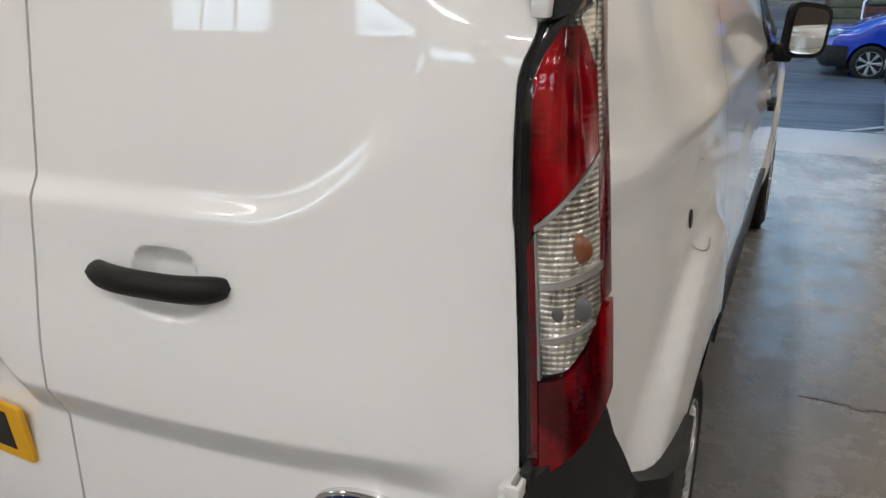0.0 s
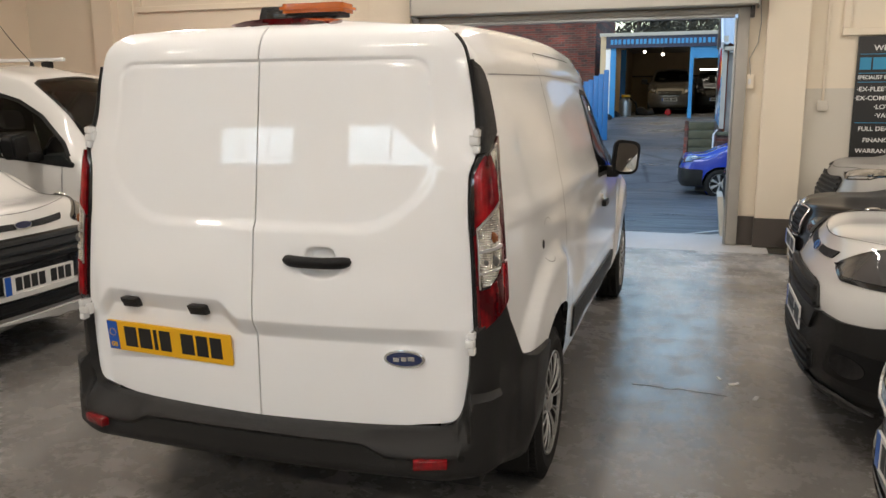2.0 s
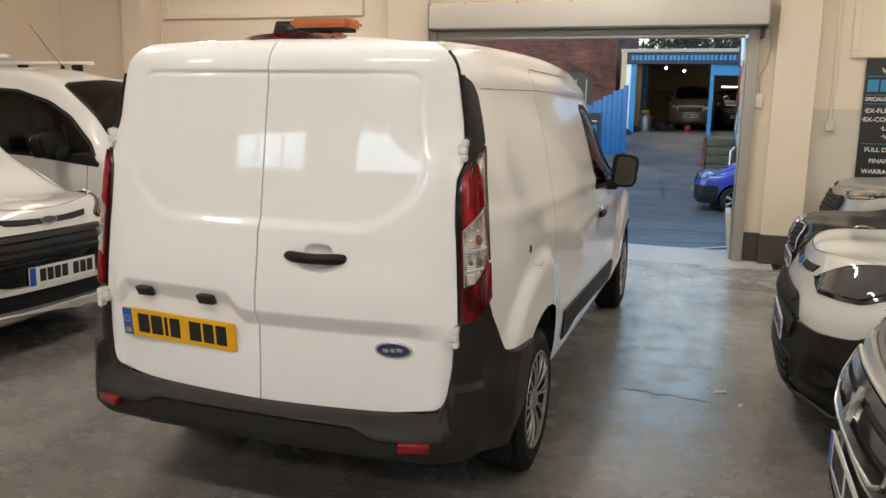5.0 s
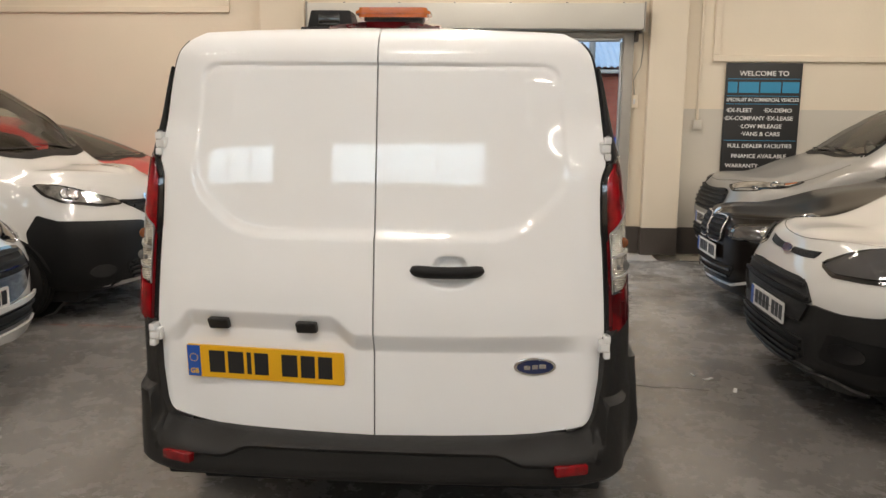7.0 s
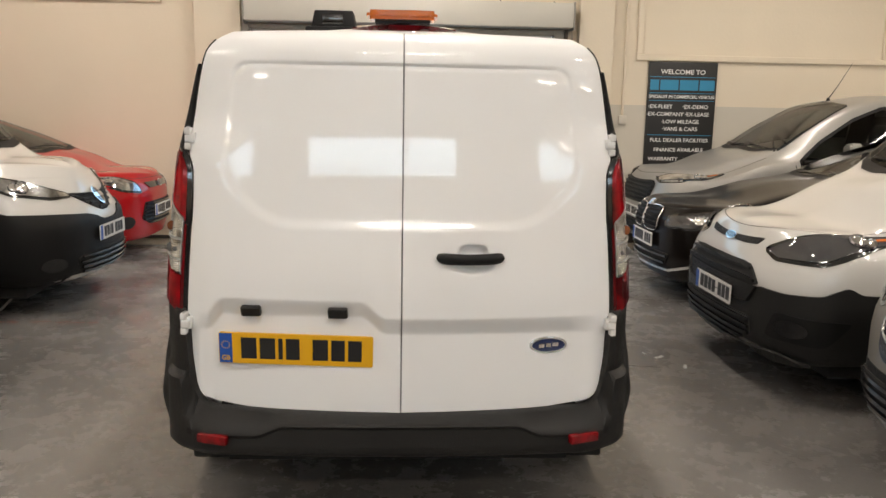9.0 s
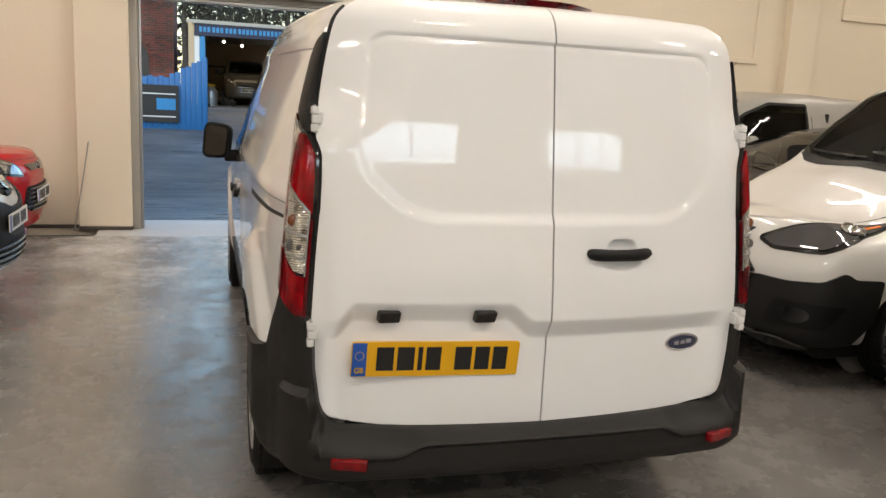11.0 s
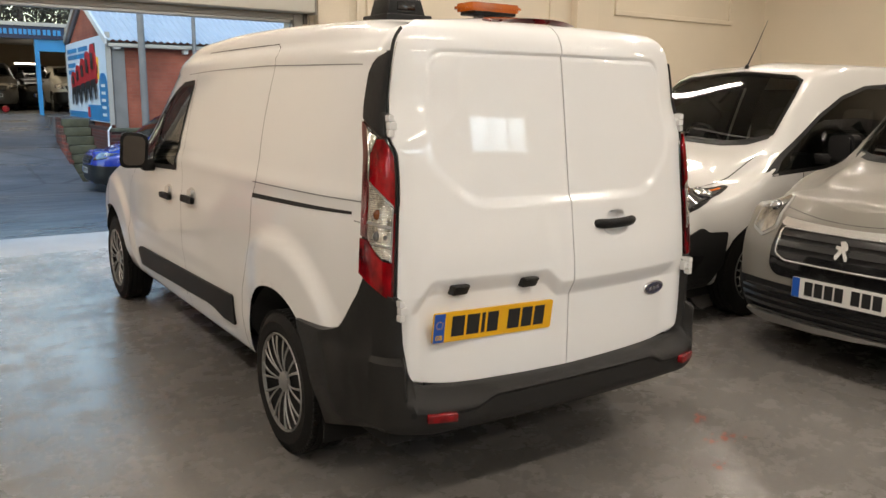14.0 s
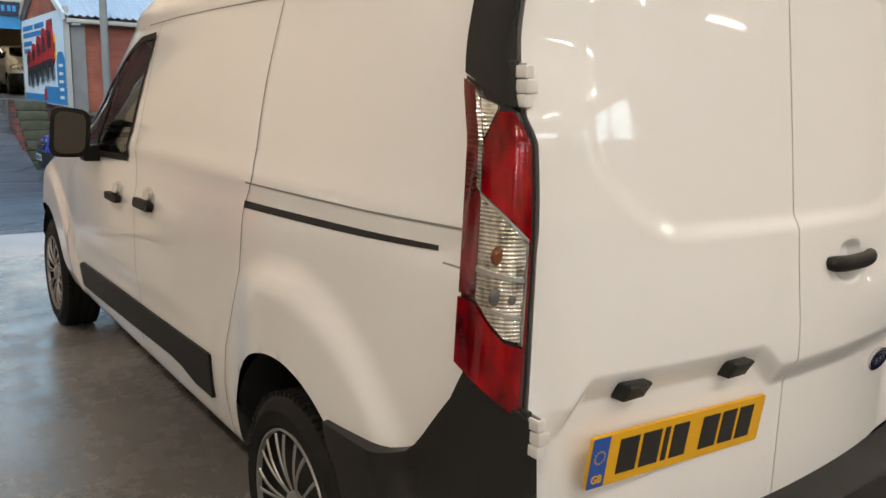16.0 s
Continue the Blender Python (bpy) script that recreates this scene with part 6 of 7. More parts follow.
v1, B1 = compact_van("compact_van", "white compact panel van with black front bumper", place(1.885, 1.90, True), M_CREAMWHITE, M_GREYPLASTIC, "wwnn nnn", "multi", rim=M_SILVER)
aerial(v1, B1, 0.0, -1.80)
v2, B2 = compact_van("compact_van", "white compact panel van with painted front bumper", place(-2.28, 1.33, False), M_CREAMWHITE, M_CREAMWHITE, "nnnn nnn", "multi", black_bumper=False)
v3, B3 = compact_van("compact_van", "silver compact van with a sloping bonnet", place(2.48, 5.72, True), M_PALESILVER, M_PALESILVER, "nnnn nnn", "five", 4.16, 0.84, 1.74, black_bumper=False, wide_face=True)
aerial(v3, B3, 0.0, -2.05)


# city van with big black bumper (white) on the other side
def city_van():
    L, W, H = 4.40, 0.845, 1.84
    tabs = van_tabs(W, H, L, 1.09, 0.86, 1.26, 1.72, belt=1.05, df=0.42, wt=0.64, wn=0.90, wing=(0.72, 0.80))
    screen = (0.64, 0.555, 0.86, 1.62)
    sidew = [(-0.98, 1.02), (-1.73, 1.09), (-2.60, 1.10), (-2.60, 1.63), (-1.95, 1.61), (-1.60, 1.52), (-1.37, 1.40), (-1.12, 1.19)]
    feats = [
        ("one", "bumper", rounded(sym([(0.62, 0.235), (0.95, 0.25), (1.08, 0.45), (1.11, 0.665), (1.03, 0.785), (0.90, 0.745), (0.60, 0.725), (0.30, 0.70), (0.10, 0.645)]), 0.02), "wrap", M_BLACKPLASTIC, 0.014, "deep black plastic front bumper"),
        ("slats", "grille", rounded(sym([(0.05, 0.705), (0.16, 0.74), (0.34, 0.835), (0.40, 0.895), (0.20, 0.885)]), 0.015), "wrap", M_BLACKPLASTIC, 0.010, "black grille slat"),
        ("slats", "lower_grille", rounded(sym([(0.42, 0.29), (0.47, 0.40), (0.40, 0.43)]), 0.02), "wrap", M_GLOSSBLACK, 0.020, "black lower grille slat"),
        ("one", "badge_rim", oval(0, 0.80, 0.066, 0.066), "front", M_CHROME, 0.030, "round chrome badge"),
        ("one", "badge", oval(0, 0.80, 0.050, 0.050), "front", M_GLOSSBLACK, 0.032, "dark badge centre"),
        ("one", "badge_bar", box2(-0.078, 0.078, 0.785, 0.815, 0.004), "front", M_CHROME, 0.034, "chrome badge bar"),
        ("lamp", "headlamp", rounded([(0.38, 0.845), (0.58, 0.83), (0.86, 0.865), (0.97, 0.93), (1.04, 1.03), (1.02, 1.045), (0.84, 1.01), (0.56, 0.935), (0.42, 0.90)], 0.03), "wrap", M_HEADLAMP, 0.012, "clear headlamp glass"),
        ("pair", "fog_lamp", oval(0.64, 0.38, 0.085, 0.045), "wrap", M_GAP, 0.020, "dark fog lamp recess"),
    ]
    t, B = parked("city_van", "white city van with deep black front bumper and roof bars", "van", place(-2.24, 3.56, False), L, W, H, tabs, M_CREAMWHITE, (0.82, 0.82 + 2.72), screen, sidew, feats, (0.555, "nnin nnn"), (-1.35, 1.18, M_BLACKPLASTIC), 0.305, "multi", df=0.42, nf=2.2, tuck=0.72, side_glass=M_GLASS)
    aerial(t, B, 0.0, -2.1, -42, 0.55)
    for x in (-0.5, 0.5):
        part("roof_bar", box(bmesh.new(), x - 0.025, x + 0.025, -4.0, -2.2, H + 0.05, H + 0.085, 0.01), M_HINGE, t, "white roof rail")
        for y in (-2.4, -3.1, -3.8):
            part("roof_foot", box(bmesh.new(), x - 0.03, x + 0.03, y - 0.05, y + 0.05, H - 0.13, H + 0.051, 0.01), M_BLACKPLASTIC, t, "black roof rail foot")


city_van()


# low cars
def low_car(name, label, m, paint, L, W, H, cowl_d, cowl_z, top_d, nose_z, feats, plate, wr=0.31, style="five"):
    tabs = van_tabs(W, H, L, nose_z, cowl_d, cowl_z, top_d, belt=0.92, df=0.42, wt=0.56, edge=0.12, wn=0.90, zb=0.18)
    screen = (0.62, 0.475, cowl_d, top_d)
    sidew = [(-(cowl_d + 0.30), 0.95), (-(top_d + 1.35), 0.97), (-(top_d + 1.2), H - 0.16), (-(top_d + 0.25), H - 0.14), (-(top_d - 0.15), H - 0.22)]
    return parked(name, label, "car", m, L, W, H, tabs, paint, (0.82, 0.82 + L * 0.62), screen, sidew, feats, plate, (-(cowl_d + 0.40), 1.0, paint), wr, style, M_SILVER, zc=0.50, nf=2.2, df=0.42)


feats = [
    ("slats", "kidney_grille", box2(0.015, 0.285, 0.575, 0.755, 0.07), "front", M_BLACKPLASTIC, 0.010, "black grille slat"),
    ("slats", "kidney_grille", box2(-0.285, -0.015, 0.575, 0.755, 0.07), "front", M_BLACKPLASTIC, 0.010, "black grille slat"),
    ("rim", "grille_rim", box2(0.008, 0.292, 0.568, 0.762, 0.075), "front", M_TRIM, 0.016, "chrome grille rim"),
    ("rim", "grille_rim", box2(-0.292, -0.008, 0.568, 0.762, 0.075), "front", M_TRIM, 0.016, "chrome grille rim"),
    ("one", "badge", oval(0, 0.775, 0.04, 0.025), "wrap", M_CHROME, 0.012, "round bonnet badge"),
    ("lamp", "headlamp", rounded([(0.38, 0.625), (0.66, 0.635), (0.90, 0.70), (0.96, 0.765), (0.72, 0.745), (0.40, 0.705)], 0.03), "wrap", M_LAMPDARK, 0.010, "clear headlamp glass"),
    ("slats", "lower_grille", rounded(sym([(0.40, 0.31), (0.46, 0.41)]), 0.03), "wrap", M_GLOSSBLACK, 0.010, "black lower grille slat"),
    ("line", "chrome_lip", [(-0.70, 0.36), (-0.46, 0.285), (0.46, 0.285), (0.70, 0.36)], "wrap", M_CHROME, 0.022, "bright bumper lip"),
    ("line", "bonnet_gap", [(-0.80, 0.79), (-0.4, 0.765), (0.4, 0.765), (0.80, 0.79)], "wrap", M_GAP, 0.004, "dark bonnet gap"),
]
low_car("saloon_car", "glossy black saloon car with twin round-cornered grilles", place(2.07, 3.92, True), M_BLACKCAR, 4.5, 0.89, 1.42, 1.45, 1.005, 2.35, 0.82, feats, (0.49, "nnnn nnn"))
feats = [
    ("slats", "grille", rounded(sym([(0.30, 0.34), (0.44, 0.40), (0.38, 0.56)]), 0.03), "front", M_GLOSSBLACK, 0.010, "black grille slat"),
    ("one", "upper_grille", rounded(sym([(0.26, 0.69), (0.34, 0.745)]), 0.015), "wrap", M_GLOSSBLACK, 0.010, "thin dark upper grille"),
    ("one", "badge_rim", oval(0, 0.718, 0.07, 0.034), "wrap", M_CHROME, 0.020, "chrome oval badge rim"),
    ("one", "badge", oval(0, 0.718, 0.06, 0.026), "wrap", M_BADGEBLUE, 0.023, "dark blue oval badge"),
    ("lamp", "headlamp", rounded([(0.42, 0.66), (0.64, 0.69), (0.92, 0.80), (0.96, 0.89), (0.76, 0.85), (0.46, 0.75)], 0.03), "wrap", M_HEADLAMP, 0.010, "clear headlamp glass"),
    ("pair", "fog_lamp", oval(0.60, 0.38, 0.07, 0.06), "front", M_GAP, 0.010, "dark fog lamp recess"),
    ("line", "bonnet_gap", [(-0.85, 0.88), (-0.45, 0.785), (0.45, 0.785), (0.85, 0.88)], "wrap", M_GAP, 0.004, "dark bonnet gap"),
]
low_car("hatchback_car", "red hatchback car parked by the wall", place(-2.45, 5.62, False), M_REDCAR, 3.95, 0.85, 1.46, 1.02, 1.05, 1.95, 0.87, feats, (0.47, "nnnn nnn"))


# silver people carrier with a wide chrome-edged grille
def wide_grille_van():
    L, W, H = 4.38, 0.89, 1.80
    tabs = van_tabs(W, H, L, 0.985, 1.13, 1.13, 1.88, belt=1.02, df=0.42, wt=0.66, wn=0.90)
    screen = (0.67, 0.575, 1.13, 1.88)
    sidew = [(-1.30, 1.08), (-2.6, 1.07), (-2.6, 1.60), (-2.1, 1.60), (-1.8, 1.46), (-1.5, 1.24)]
    gr = rounded(sym([(0.32, 0.615), (0.38, 0.645), (0.395, 0.765), (0.38, 0.785)]), 0.02)
    feats = [
        ("one", "bumper_strip", rounded(sym([(0.60, 0.255), (0.72, 0.30), (0.70, 0.46), (0.55, 0.475)]), 0.02), "wrap", M_BLACKPLASTIC, 0.005, "black lower bumper insert"),
        ("one", "grille_surround", rounded(sym([(0.38, 0.520), (0.425, 0.56), (0.435, 0.79), (0.42, 0.832)]), 0.03), "wrap", M_GLOSSBLACK, 0.006, "gloss black surround of the grille"),
        ("bars", "grille", gr, "wrap", M_GLOSSBLACK, 0.012, "broad gloss black grille bar"),
        ("one", "grille_band", rounded(sym([(0.40, 0.790), (0.425, 0.80), (0.415, 0.828)]), 0.008), "wrap", M_TRIM, 0.020, "broad chrome band above the grille"),
        ("rim", "grille_rim", gr, "wrap", M_TRIM, 0.024, "chrome grille rim"),
        ("one", "badge", rounded([(-0.040, 0.672), (-0.026, 0.668), (-0.004, 0.698), (0.020, 0.668), (0.034, 0.674), (0.016, 0.708), (0.040, 0.716), (0.036, 0.730), (0.010, 0.728), (0.022, 0.752), (-0.004, 0.758), (-0.020, 0.742), (-0.030, 0.720), (-0.018, 0.706)], 0.004, 2), "wrap", M_TRIM, 0.042, "chrome figure-shaped badge"),
        ("slats", "lower_grille", rounded(sym([(0.52, 0.29), (0.60, 0.34), (0.62, 0.43), (0.50, 0.44)]), 0.02), "wrap", M_GLOSSBLACK, 0.012, "black lower grille slat"),
        ("one", "skid_strip", rounded(sym([(0.56, 0.235), (0.66, 0.262), (0.60, 0.285)]), 0.01), "wrap", M_STEEL, 0.022, "pale lower bumper strip"),
        ("pair", "bumper_corner", rounded([(0.66, 0.27), (0.95, 0.28), (1.0, 0.50), (0.80, 0.50), (0.70, 0.44)], 0.03), "wrap", M_BLACKPLASTIC, 0.012, "black bumper corner"),
        ("pair", "fog_lamp", oval(0.80, 0.385, 0.045, 0.045), "wrap", M_HEADLAMP, 0.020, "round fog lamp"),
        ("plainlamp", "headlamp", rounded([(0.465, 0.78), (0.53, 0.728), (0.63, 0.762), (0.65, 0.84), (0.625, 0.91), (0.565, 0.985), (0.525, 0.985), (0.49, 0.90)], 0.015), "wrap", M_HEADLAMP, 0.010, "tall clear headlamp glass"),
        ("line", "bonnet_gap", [(-0.56, 0.895), (-0.5, 0.885), (-0.2, 0.868), (0.2, 0.868), (0.5, 0.885), (0.56, 0.895)], "wrap", M_GAP, 0.004, "dark bonnet gap"),
    ]
    parked("compact_people_carrier", "silver compact people carrier with chrome-rimmed grille", "car", place(1.95, -0.03, True), L, W, H, tabs, M_SILVERCAR, (0.90, 0.90 + 2.73), screen, sidew, feats, (0.485, "nnnn nnn"), (-1.85, 1.12, M_SILVERCAR), 0.32, "five", df=0.42, nf=2.7)


wide_grille_van()


# vehicles outside
def simple_feats(bump):
    return [
        ("one", "bumper", rounded(sym([(0.6, 0.24), (0.98, 0.26), (1.0, 0.60), (0.4, 0.62)]), 0.03), "wrap", bump, 0.012, "front bumper"),
        ("slats", "grille", rounded(sym([(0.36, 0.64), (0.42, 0.80)]), 0.03), "front", M_GLOSSBLACK, 0.012, "dark grille slat"),
        ("lamp", "headlamp", rounded([(0.46, 0.72), (0.80, 0.77), (0.95, 0.94), (0.60, 0.88)], 0.03), "wrap", M_HEADLAMP, 0.010, "clear headlamp glass"),
        ("line", "bonnet_gap", [(-0.7, 0.93), (-0.45, 0.885), (0.45, 0.885), (0.7, 0.93)], "wrap", M_GAP, 0.005, "dark bonnet gap"),
    ]


def yard_van(name, label, m, paint, bump, L, W, H, plate=True, style="cover", screen_glass=None):
    tabs = van_tabs(W, H, L, 0.92, 1.0, 1.14, 1.75, belt=1.02)
    screen = (W * 0.755, W * 0.66, 1.0, 1.75)
    sidew = [(-1.25, 1.07), (-2.45, 1.07), (-2.45, H - 0.22), (-2.0, H - 0.22), (-1.72, H - 0.35), (-1.45, 1.26)]
    return parked(name, label, "van", m, L, W, H, tabs, paint, (0.85, 0.85 + L * 0.61), screen, sidew, simple_feats(bump), (0.5, "nnnn nnn") if plate else None, (-1.45, 1.16, M_BLACKPLASTIC), 0.31, style, M_SILVER, group="vehicles in the yard", screen_glass=screen_glass)


yard_van("small_van", "bright blue small van with grey bumper on the road", place(1.02, 15.9, True, 0, -0.56), M_BLUECAR, M_GREYPLASTIC, 3.9, 0.85, 1.72)
yard_van("small_van", "white van nose just outside the doorway", place(1.80, 10.2, True, -6, -0.22), M_CREAMWHITE, M_BLACKPLASTIC, 4.2, 0.88, 1.8)
yard_van("panel_van", "grey panel van standing in the yard garage", pose(0.38, 27.2, 0.94, 0, 0, 180), M_GREYCAR, M_GREYCAR, 4.2, 0.80, 1.64)
yard_van("panel_van", "dark panel van standing in the yard garage", pose(1.98, 28.7, 0.94, 0, 0, 180), M_BLACKCAR, M_BLACKPLASTIC, 3.4, 0.76, 1.62)
yard_van("small_van", "small white van inside the garage with lit lamps", pose(2.64, 25.4, 0.94, 0, 0, 180), M_CREAMWHITE, M_BLACKPLASTIC, 3.1, 0.72, 1.50)


# ---- the white panel van in the middle ----
NOSE, RL, RH = 4.74, 4.70, 0.325
REAR_Y, FRONT_Y = 0.772, 3.87
HUB_Z = 0.305

EDGE = [(0.462, 0.600), (0.470, 0.640), (0.482, 0.674), (0.50, 0.693), (0.55, 0.708), (0.62, 0.718), (0.70, 0.725), (0.76, 0.728), (0.80, 0.727), (0.90, 0.722), (1.05, 0.712), (1.15, 0.704), (1.24, 0.701), (1.285, 0.701), (1.31, 0.706), (1.345, 0.717),
        (1.38, 0.717), (1.42, 0.711), (1.52, 0.697), (1.62, 0.679), (1.68, 0.662), (1.72, 0.630), (1.75, 0.578)]
LEAN = [(0.40, -0.012), (0.60, -0.006), (0.80, 0.0), (1.00, 0.014), (1.15, 0.030), (1.40, 0.061), (1.62, 0.090), (1.68, 0.102), (1.72, 0.122), (1.748, 0.155), (1.77, 0.215)]
BULGE = [(0.45, 0.066), (0.80, 0.072), (1.00, 0.074), (1.20, 0.072), (1.40, 0.069), (1.55, 0.064), (1.65, 0.060), (1.75, 0.056)]


def ledge_shift(x):
    """How far the ledge above the number plate is raised."""
    if x > -0.045:
        return 0.0
    if x > -0.14:
        return 0.058 * sstep(-0.05, -0.14, x)
    if x > -0.595:
        return 0.058
    return 0.058 * (1 - sstep(-0.60, -0.665, x))


def shoulder(ax, z):
    """How far the upper corners of the rear turn forward."""
    return 0.034 * sstep(1.30, 1.50, z) * min(1.0, ax / 0.70) ** 4


def door_y(x, z, relief=True):
    """Where the outer skin of the rear doors lies."""
    ax = abs(x)
    y = smooth_table(LEAN, z) - smooth_table(BULGE, z) * (1 - (ax / 0.72) ** 2.2)
    y += 0.020 * sstep(0.60, 0.74, ax) * sstep(0.62, 0.80, ax)
    y += shoulder(ax, z)
    if not relief:
        return y
    # sunken upper panel with cut-off lower corners, deepest along its lower edge
    side = (0.596 - 0.10 * max(0.0, z - 1.30)) - ax
    chamf = ((z - 1.135) * 0.74 - (ax - 0.435) * 0.672 + 0.004)
    q = sorted((side, 1.642 - z, z - 1.130, chamf))
    d = q[0]
    if q[1] - q[0] < 0.06:
        d = q[0] - (0.06 - (q[1] - q[0])) ** 2 / 0.24
    low = sstep(1.40, 1.20, z)
    panel = -0.030 + 0.135 * (z - 1.14) + 0.02 * (z - 1.14) ** 2 + 0.055 * (ax / 0.72) ** 2.2
    y += max(0.003, panel - y) * sstep(-0.010 - 0.022 * low, 0.010, d)
    y += 0.0060 * math.exp(-(d / 0.007) ** 2) * sstep(1.54, 1.63, z)
    # swelling above the plate, then a broad face that turns in below it
    zz = z - ledge_shift(x)
    fade = 1 - 0.80 * sstep(0.56, 0.69, x) - 0.80 * sstep(-0.64, -0.70, x)
    k = min(1.0, max(0.0, (0.810 - zz) / 0.062))
    y += fade * (0.032 * (0.72 * k + 0.28 * sstep(0, 1, k)) - 0.0100 * sstep(1.05, 0.845, zz))
    # scoop behind the handle, narrow above the bar and broad below it
    hx, hz = (x - 0.238) / (0.052 if z > 1.01 else 0.080), (z - 1.01) / (0.049 if z > 1.01 else 0.052)
    r2 = (abs(hx) ** 3.2 + abs(hz) ** 3.2) ** 0.625 if z > 1.01 else hx * hx + hz * hz
    if r2 < 1.3:
        y += (0.028 if z > 1.01 else 0.020) * (1 - sstep(0.50, 1.10, r2))
    return y


def arch_flare(y, z):
    """How far the wheel arches stand out: a soft ridge round each opening."""
    o = 0.0
    for cy, fwd in ((REAR_Y, 1.0), (FRONT_Y, 0.6)):
        r = math.hypot(y - cy, z - RH)
        o += fwd * (0.036 * sstep(0.630, 0.555, r) + 0.002 * sstep(0.555, 0.40, r)) * sstep(0.28, 0.46, z) * (1 - 0.92 * sstep(0.10, 0.40, y - cy))
    return o


def van_relief(y, z):
    """Flared arches and side creases."""
    o = arch_flare(y, z)
    o += 0.010 * math.exp(-((z - 1.145) / 0.035) ** 2)
    o -= 0.008 * sstep(0.02, -0.02, abs(z - 0.80) - 0.17) * sstep(1.3, 1.7, y) * sstep(3.4, 3.1, y)
    o -= 0.012 * sstep(1.60, 1.63, z) * sstep(1.70, 1.66, z)
    return o


def van_warp(x, y, z):
    w = sstep(0.55, 0.05, y)
    return y + w * (smooth_table(LEAN, z) + 0.028 - smooth_table(BULGE, z) * (1 - min(1.0, abs(x) / 0.72) ** 2.2) * sstep(0.12, 0.02, y) + shoulder(abs(x), z))


def yt(pairs):
    return sorted([(NOSE - y, v) for y, v in pairs])


tabs = {"zR": yt([(0.0, 1.765), (0.10, 1.785), (0.35, 1.81), (0.9, 1.83), (1.6, 1.84), (2.25, 1.825), (2.50, 1.785), (2.95, 1.52), (3.45, 1.165), (3.9, 1.09), (4.4, 0.95), (4.74, 0.95)]),
        "zE": yt([(0.0, 1.63), (0.4, 1.655), (1.6, 1.68), (2.25, 1.665), (2.50, 1.63), (2.95, 1.40), (3.45, 1.09), (3.9, 1.02), (4.4, 0.88), (4.74, 0.88)]),
        "zB": yt([(0.0, 1.10), (2.6, 1.10), (3.45, 1.0), (3.9, 0.93), (4.4, 0.80), (4.74, 0.80)]),
        "wt": yt([(0.0, 0.665), (0.3, 0.69), (1.5, 0.705), (2.5, 0.69), (3.45, 0.69), (4.4, 0.60), (4.74, 0.60)]),
        "wb": yt([(0.0, 0.778), (0.15, 0.800), (0.45, 0.834), (1.0, 0.852), (2.0, 0.858), (3.3, 0.856), (3.9, 0.852), (4.4, 0.80), (4.74, 0.80)]),
        "wl": yt([(0.0, 0.76), (0.45, 0.79), (1.0, 0.80), (3.3, 0.80), (4.4, 0.75), (4.74, 0.75)]),
        "zb": yt([(0.0, 0.42), (0.45, 0.36), (0.9, 0.28), (3.3, 0.27), (4.74, 0.24)])}
van = thing("panel_van", "white panel van with black bumper and closed rear doors", "van")
VB = Body(RL, tabs, NOSE, df=0.34, dr=0.05, nr=5, zc=0.58, step=0.02, ns=120, relief=van_relief, warp=van_warp)
VB.cut_arch(REAR_Y, RH, 0.390)
VB.cut_arch(FRONT_Y, RH, 0.382)
vscreen = sym([(0.72, 1.15), (0.68, 1.45), (0.61, 1.70)])
vside = [(2.20, 1.095), (3.05, 1.06), (2.94, 1.18), (2.70, 1.385), (2.52, 1.49), (2.36, 1.545), (2.15, 1.555)]
VB.cut_window(vscreen, "front")
for sd in ("left", "right"):
    VB.cut_window(vside, sd)
part("body", VB.bm.copy(), M_VANWHITE, van)
part("cabin_lining", VB.lining(1.9, 3.6), M_INTERIOR, van, "dark cabin lining")
part("bulkhead", boxed(-0.72, 0.72, 1.88, 1.91, 0.35, 1.62), M_INTERIOR, van, "dark bulkhead")
part("dashboard", boxed(-0.70, 0.70, 2.9, 3.4, 0.6, 1.08, 0.05), M_INTERIOR, van, "dark dashboard")
for sx in (-0.36, 0.36):
    seat(van, sx, 2.35, 0.72)
ws = part("windscreen", VB.patch(vscreen, "front", 0.002, 0.005, 0.1), M_GLASS, van)
for a, b in zip(vscreen, vscreen[1:] + vscreen[:1]):
    part("window_seal", VB.ribbon([a, b], "front", 0.05, 0.005), M_GLOSSBLACK, ws)
part("cargo_floor", boxed(-0.70, 0.70, 0.12, 4.2, 0.30, 0.33), M_WELL, van, "dark underbody")
part("underbody", boxed(-0.62, 0.62, 0.08, 0.54, 0.235, 0.43, 0.01), M_WELL, van, "dark rear underbody")
part("underbody", boxed(-0.74, 0.74, 0.06, 0.388, 0.255, 0.40, 0.01), M_WELL, van, "dark rear underbody")
part("underbody", boxed(-0.56, 0.56, 0.55, 4.3, 0.18, 0.299, 0.02), M_WELL, van, "dark underbody")


# rear doors
def door_panel(sgn):
    nu, nv = 110, 270
    z0, z1 = 0.462, 1.762
    P = []
    for j in range(nv + 1):
        f = j / nv
        row = []
        for i in range(nu + 1):
            u = i / nu
            zbot = z0 + 0.030 * u ** 3
            ztop = z1 - 0.012 * u ** 2
            z = zbot + (ztop - zbot) * f
            zz = z if f > 0.5 else z - 0.030 * u ** 3 * (1 - f)
            e = smooth_table(EDGE, zz)
            x = sgn * (0.0026 + (e - 0.0026) * u)
            row.append((x, door_y(x, z), z))
        P.append(row)
    bm = grid_mesh(P)
    bm.normal_update()
    if sum(f.normal.y for f in bm.faces) > 0:
        bmesh.ops.reverse_faces(bm, faces=bm.faces)
    thicken(bm, 0.022)
    return bm


